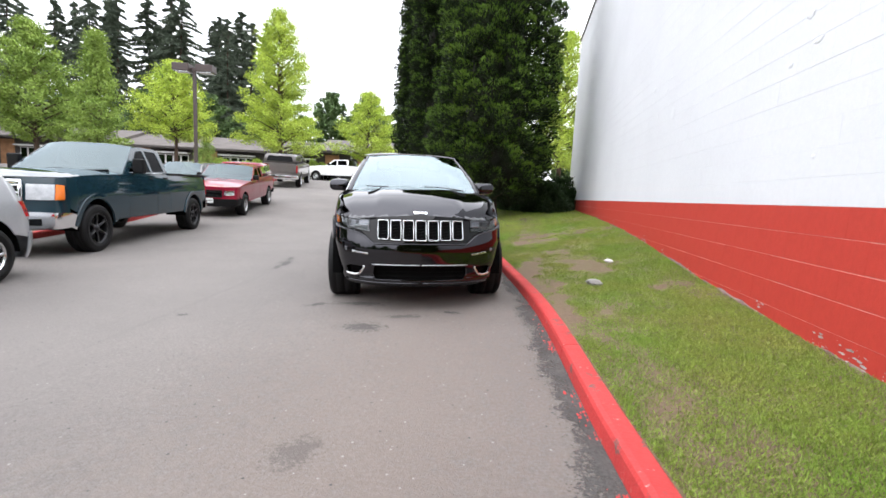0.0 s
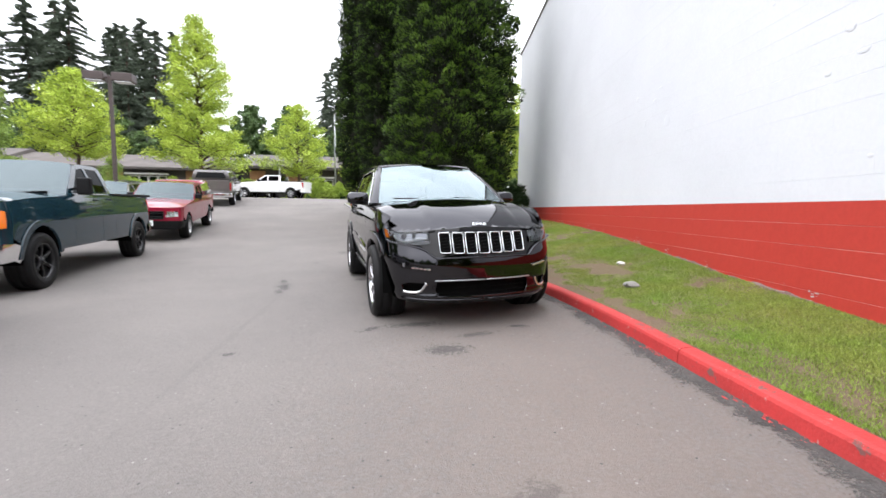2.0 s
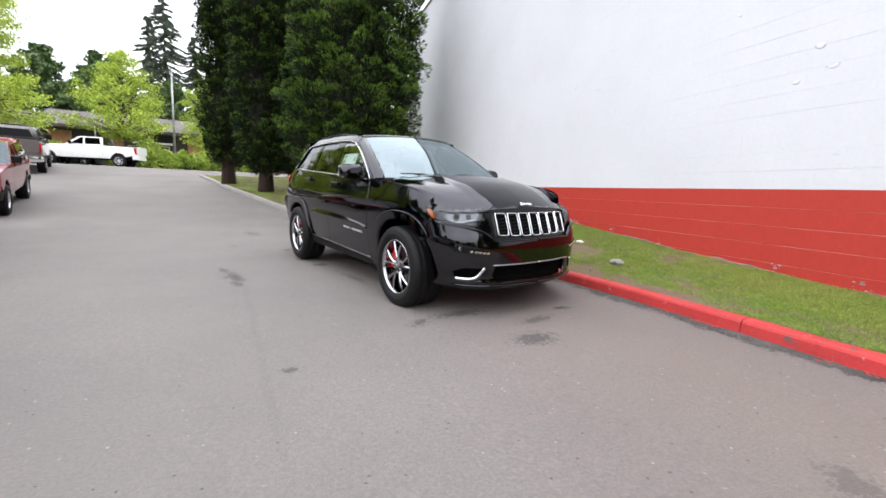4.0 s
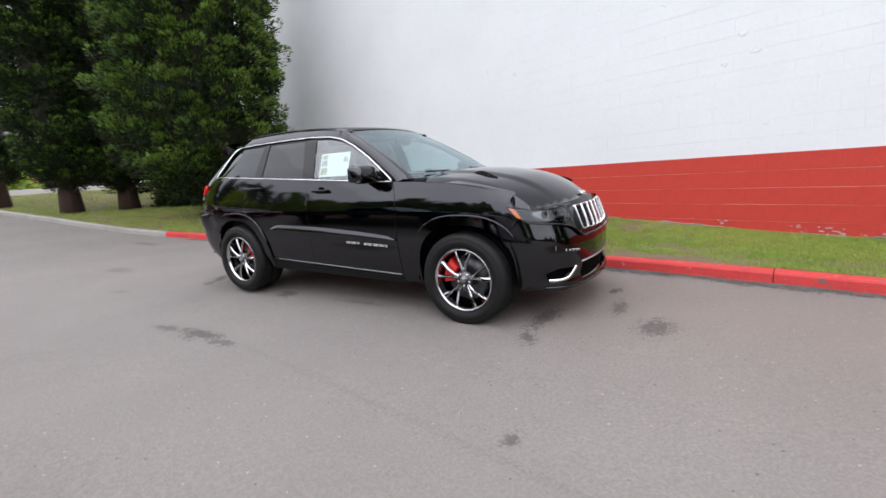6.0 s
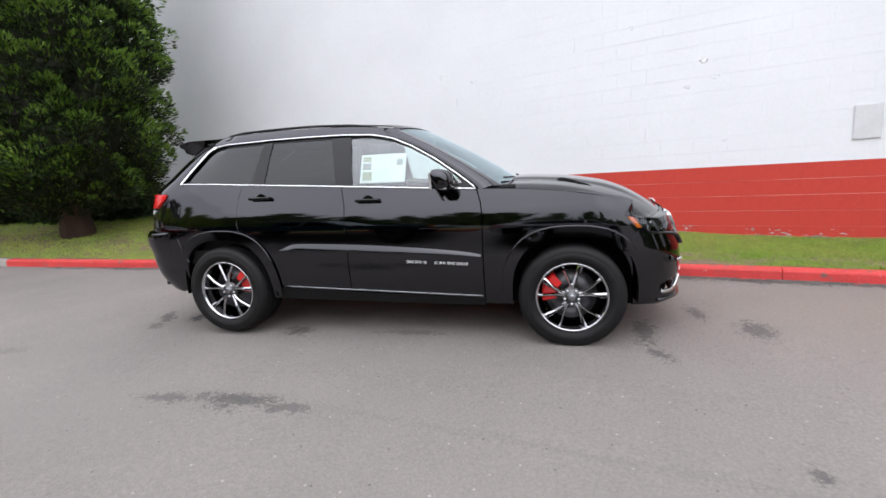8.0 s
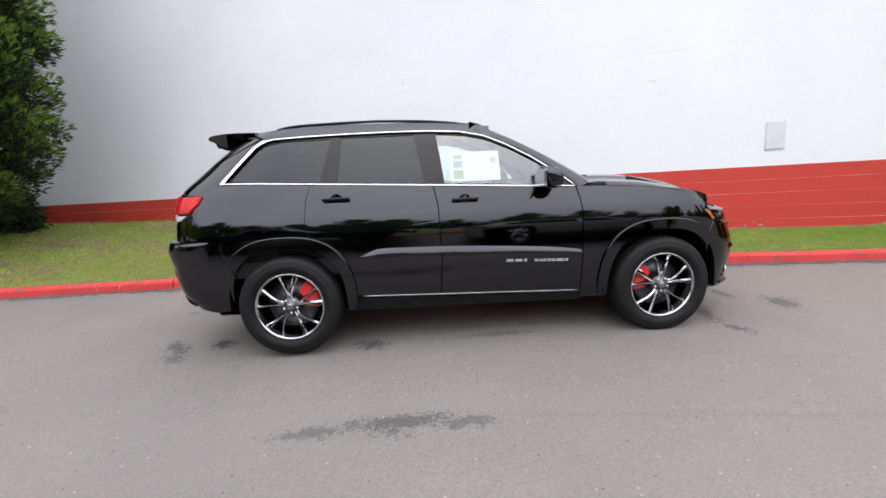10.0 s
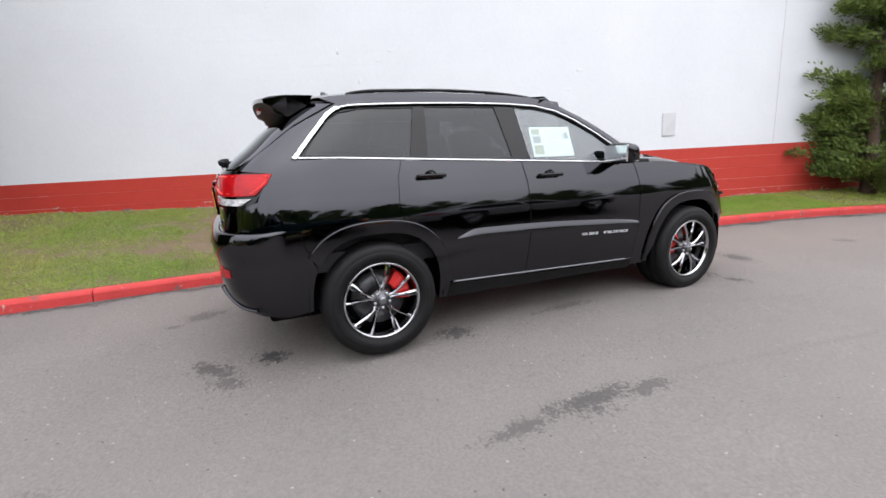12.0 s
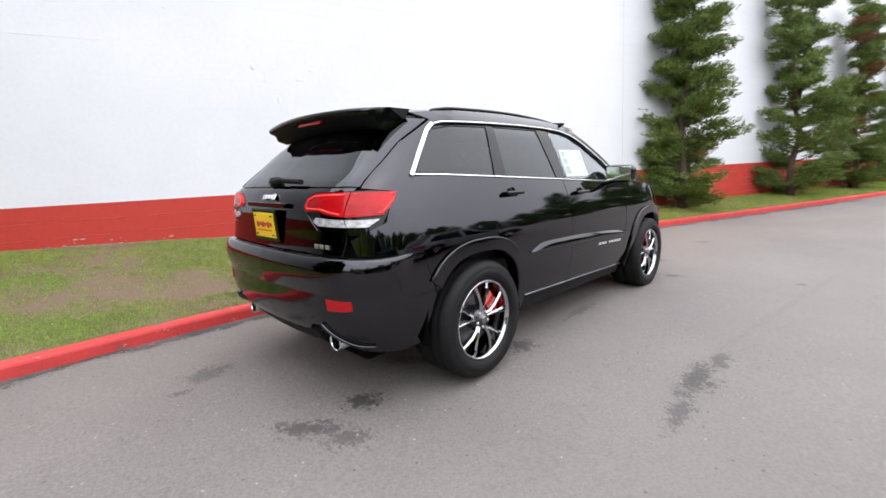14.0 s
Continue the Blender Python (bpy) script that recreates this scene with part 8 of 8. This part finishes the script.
# ---- lamps on poles ----
M_BRONZE = surf("bronze_lamp_paint", (0.060, 0.042, 0.038), 0.5, 0.1, 2.0, 30.0)
M_GALV = surf("galvanised_pole", (0.40, 0.41, 0.41), 0.5, 0.08, 2.0, 30.0, metal=0.5)
lp = thing("street_lamp", pose(-14.85, 18.35, road_z(-14.85, 18.35), 0, 0, 15), "brown twin-head car park lamp on a square pole", "street lamp")
part("pole", box_bm(-0.065, 0.065, -0.065, 0.065, -0.3, 5.55, 0.01), M_BRONZE, lp)
part("base", box_bm(-0.2, 0.2, -0.2, 0.2, -0.2, 0.35, 0.02), M_CONC, lp)
for sg in (1, -1):
    hd = part("lamp_head", box_bm(min(sg * 0.14, sg * 0.86), max(sg * 0.14, sg * 0.86), -0.27, 0.27, 5.35, 5.68, 0.03), M_BRONZE, lp)
    part("lamp_glass", box_bm(min(sg * 0.2, sg * 0.8), max(sg * 0.2, sg * 0.8), -0.22, 0.22, 5.335, 5.348), M_SILVER, hd)
    part("arm", box_bm(min(0, sg * 0.16), max(0, sg * 0.16), -0.04, 0.04, 5.45, 5.53), M_BRONZE, lp)
l2 = thing("street_lamp", pose(-13.1, 46.8, road_z(-13.1, 46.8)), "tall galvanised street lamp with a short arm", "street lamp")
part("pole", tube_bm([(0, 0, -0.3), (0, 0, 4.5), (0, 0, 9.0)], [0.11, 0.09, 0.06], 10), M_GALV, l2)
part("arm", tube_bm([(0, 0, 8.9), (0.3, -0.1, 9.2), (0.8, -0.2, 9.25)], [0.04, 0.035, 0.03], 6), M_GALV, l2)
part("lamp_head", box_bm(0.6, 1.25, -0.33, -0.08, 9.18, 9.34, 0.05), M_GALV, l2)
l3 = thing("street_lamp", pose(-19.0, 46.8, road_z(-19, 46.8)), "short post-top lamp by the building", "street lamp")
part("pole", tube_bm([(0, 0, -0.3), (0, 0, 4.6)], [0.06, 0.05], 8), M_GALV, l3)
part("lamp_globe", lathe_bm([(0.0, 5.0), (0.13, 4.9), (0.16, 4.75), (0.10, 4.6), (0.0, 4.58)], 14, "Z"), M_FASCIA, l3)

# ---- small things on and by the wall ----
M_FLAKE = surf("bare_pale_block", (0.52, 0.47, 0.45), 0.85, 0.15, 6.0, 60.0, 0.3, 90.0)
bx = thing("wall_box", pose(WALL_X - 0.006, 2.53, 1.70), "white painted cover plate on the block wall", "cover plate")
M_PLATE = surf("greyed_white_enamel", (0.60, 0.61, 0.63), 0.5, 0.05, 3.0, 40.0)
part("plate", box_bm(-0.012, 0.0, -0.13, 0.13, -0.215, 0.20, 0.005), M_PLATE, bx)
part("rim", box_bm(-0.0155, -0.0125, -0.115, 0.115, -0.20, 0.185, 0.001), M_PLATE, bx)
pt = thing("wall_patch", pose(WALL_X - 0.005, 7.32, 2.53), "round filled patch on the white wall", "patch")
part("filler", lathe_bm([(0.0, -0.0014), (0.06, -0.0017), (0.085, -0.0012), (0.09, 0.0)], 20, "X"), M_WALL, pt)
for y in (0.363,):
    mesh_ob("movement_joint", [(WALL_X - 0.0065, y - 0.004, RED_TOP), (WALL_X - 0.0065, y + 0.004, RED_TOP), (WALL_X - 0.0065, y + 0.004, WALL_TOP), (WALL_X - 0.0065, y - 0.004, WALL_TOP)], [(0, 1, 2, 3)], M_FLAKE, wall)

# lumps and runs of old filler under the wall's paint
for y, z, a, b in ((4.26, 2.69, 0.05, 0.03), (4.12, 2.46, 0.06, 0.022), (4.45, 2.37, 0.04, 0.02), (8.43, 3.11, 0.03, 0.05), (8.1, 2.64, 0.025, 0.06), (3.98, 1.60, 0.03, 0.02), (7.56, 3.1, 0.05, 0.02), (9.45, 3.8, 0.03, 0.02), (7.75, 2.95, 0.07, 0.02), (5.2, 3.3, 0.03, 0.02)):
    bm = bmesh.new()
    bmesh.ops.create_icosphere(bm, subdivisions=2, radius=1.0)
    for v in bm.verts:
        q = 1 + 0.5 * noise.noise(v.co * 2.2 + Vector((y, z, 0)))
        v.co = Vector((v.co.x * 0.0025 + WALL_X - 0.002, y + v.co.y * a * q, z + v.co.z * b * q))
    part("filler_lump", bm, M_WALL, wall, smooth=True)

# grey footing that shows in places between the lawn and the red paint
fv, ff = [], []
for i in range(300):
    y = -2.5 + 17.5 * i / 299
    z = lawn_z(WALL_X, y)
    hh = clamp(0.012 + 0.05 * noise.noise((y * 0.7, 3, 0)) + 0.035 * noise.noise((y * 5.0, 9, 0)) + 0.02 * noise.noise((y * 17.0, 2, 0)), 0.004, 0.13)
    fv += [(WALL_X - 0.03, y, z - 0.03), (WALL_X - 0.012, y, z + hh * 0.6), (WALL_X - 0.0035, y, z + hh)]
    if i:
        b = 3 * i
        ff += [(b - 3, b, b + 1, b - 2), (b - 2, b + 1, b + 2, b - 1)]
M_FOOT = surf("weathered_footing", (0.24, 0.165, 0.15), 0.9, 0.3, 5.0, 50.0, 0.7, 60.0, col2=(0.15, 0.085, 0.075))
tagged(mesh_ob("footing", fv, ff, M_FOOT, wall_low), "weathered grey footing with ragged paint edge")

# flaked paint along the foot of the wall
rr = random.Random(4)
vs, fs = [], []
for k in range(1100):
    y = rr.uniform(-2, 14.5)
    if noise.noise((y * 0.8, 1, 0)) + 0.6 * noise.noise((y * 4, 7, 0)) < 0.12:
        continue
    z = lawn_z(WALL_X, y) + rr.uniform(0.0, 0.33) ** 2 + 0.005
    r0 = 0.002 + 0.012 * rr.random() ** 3
    n = 7
    b = len(vs)
    for i in range(n):
        a = 2 * math.pi * i / n
        q = r0 * rr.uniform(0.5, 1.25)
        vs.append((WALL_X - 0.0075, y + 2.3 * q * math.cos(a), z + 0.75 * q * math.sin(a)))
    fs.append(list(range(b, b + n)))
tagged(mesh_ob("flaked_paint", vs, fs, M_FLAKE, wall_low), "patches of bare pale block where paint has flaked", kind="stuff")

st = thing("stone", pose(1.41, 6.87, lawn_z(1.41, 6.87) + 0.02), "pale stone lying in the grass", "stone")
bm = bmesh.new()
bmesh.ops.create_icosphere(bm, subdivisions=2, radius=0.05)
for v in bm.verts:
    v.co = Vector((v.co.x * 1.3, v.co.y, v.co.z * 0.6)) * (1 + 0.25 * noise.noise(v.co * 20))
part("body", bm, M_FASCIA, st)
st = thing("stone", pose(1.02, 5.55, lawn_z(1.02, 5.55) + 0.03), "grey broken stone lying in the grass", "stone")
bm = bmesh.new()
bmesh.ops.create_icosphere(bm, subdivisions=2, radius=0.08)
for v in bm.verts:
    v.co = Vector((v.co.x * 1.2, v.co.y, v.co.z * 0.55)) * (1 + 0.3 * noise.noise(v.co * 14))
part("body", bm, M_CONC, st)

# grass: short blades in tufts, thin where the soil shows
def grass_patch(name, n, y0, y1, size, parent, seed):
    rng = np.random.default_rng(seed)
    y = y0 + (y1 - y0) * rng.random(n)
    k0 = np.array([kerb_x(q) for q in np.linspace(y0, y1, 80)])
    kx = np.interp(y, np.linspace(y0, y1, 80), k0) + 0.14
    x = kx + (WALL_X - kx) * rng.random(n)
    bare = np.zeros(n)
    for px, py, ax, ay in ((0.52, 4.9, 0.17, 0.9), (0.58, 4.1, 0.15, 0.6), (0.30, 6.3, 0.20, 1.1), (1.15, 6.6, 0.24, 0.6), (1.62, 5.3, 0.24, 0.5), (0.45, 8.0, 0.5, 0.7), (1.65, 6.6, 0.35, 0.7), (0.25, 5.8, 0.2, 0.9), (0.9, 10.4, 0.8, 0.7), (0.2, 9.6, 0.6, 0.5), (0.95, 7.1, 0.4, 0.5)):
        bare += np.exp(-((x - px) / ax) ** 2 - ((y - py) / ay) ** 2)
    keep = -0.75 * bare + np.array([noise.noise((a * 1.6, b * 1.0, 5)) + 0.7 * noise.noise((a * 4.3, b * 3.3, 8)) for a, b in zip(x, y)]) > -0.36 + 1.15 * (rng.random(n) - 0.5)
    x, y = x[keep], y[keep]
    z = np.array([lawn_z(a, b) for a, b in zip(x, y)])
    m = len(x)
    d = np.stack([rng.normal(size=m) * 0.55, rng.normal(size=m) * 0.55, np.ones(m)], 1)
    ln = size * (0.6 + 0.8 * rng.random(m))
    c = np.stack([x, y, z + ln * 0.35], 1)
    ob = leaf_part(name, [(c, d, ln, (0.085 + 0.07 * rng.random(m)) * size + 0.0004)], M_GRASS, parent, "stuff")
    return ob


grass_patch("grass", 560000, 0.0, 13.0, 0.025, lawn, 1)
grass_patch("grass", 150000, 13.0, 28.0, 0.05, lawn, 2)
grass_patch("grass", 70000, -18.0, 0.0, 0.05, lawn, 3)

# red blocks of the wall's foot that stand nearest
shared = {}
for k in range(-5, 0):
    z = RED_TOP + k * COURSE
    y = WALL_Y0 + (BLOCK / 2 if k % 2 else 0)
    while y + BLOCK < WALL_Y1:
        if near_block(k, y):
            key = int(2.99 * clamp(0.5 + 0.9 * noise.noise((y * 0.4, k * 1.7, 2)), 0, 0.999))
            if key not in shared:
                v, f = block_quads(0, BLOCK, 0, COURSE, (0.0014, 0.003, 0.0065)[key], 0.0030, x=0.0)
                me = bpy.data.meshes.new("block")
                me.from_pydata(v, [], f)
                me.materials.append(M_REDWALL)
                shared[key] = me
            b = new("block", shared[key])
            b.parent = wall_low
            b.matrix_basis = Matrix.Translation((WALL_X + 0.0006 * noise.noise((y * 3, z * 5, 0)), y, z))
        y += BLOCK
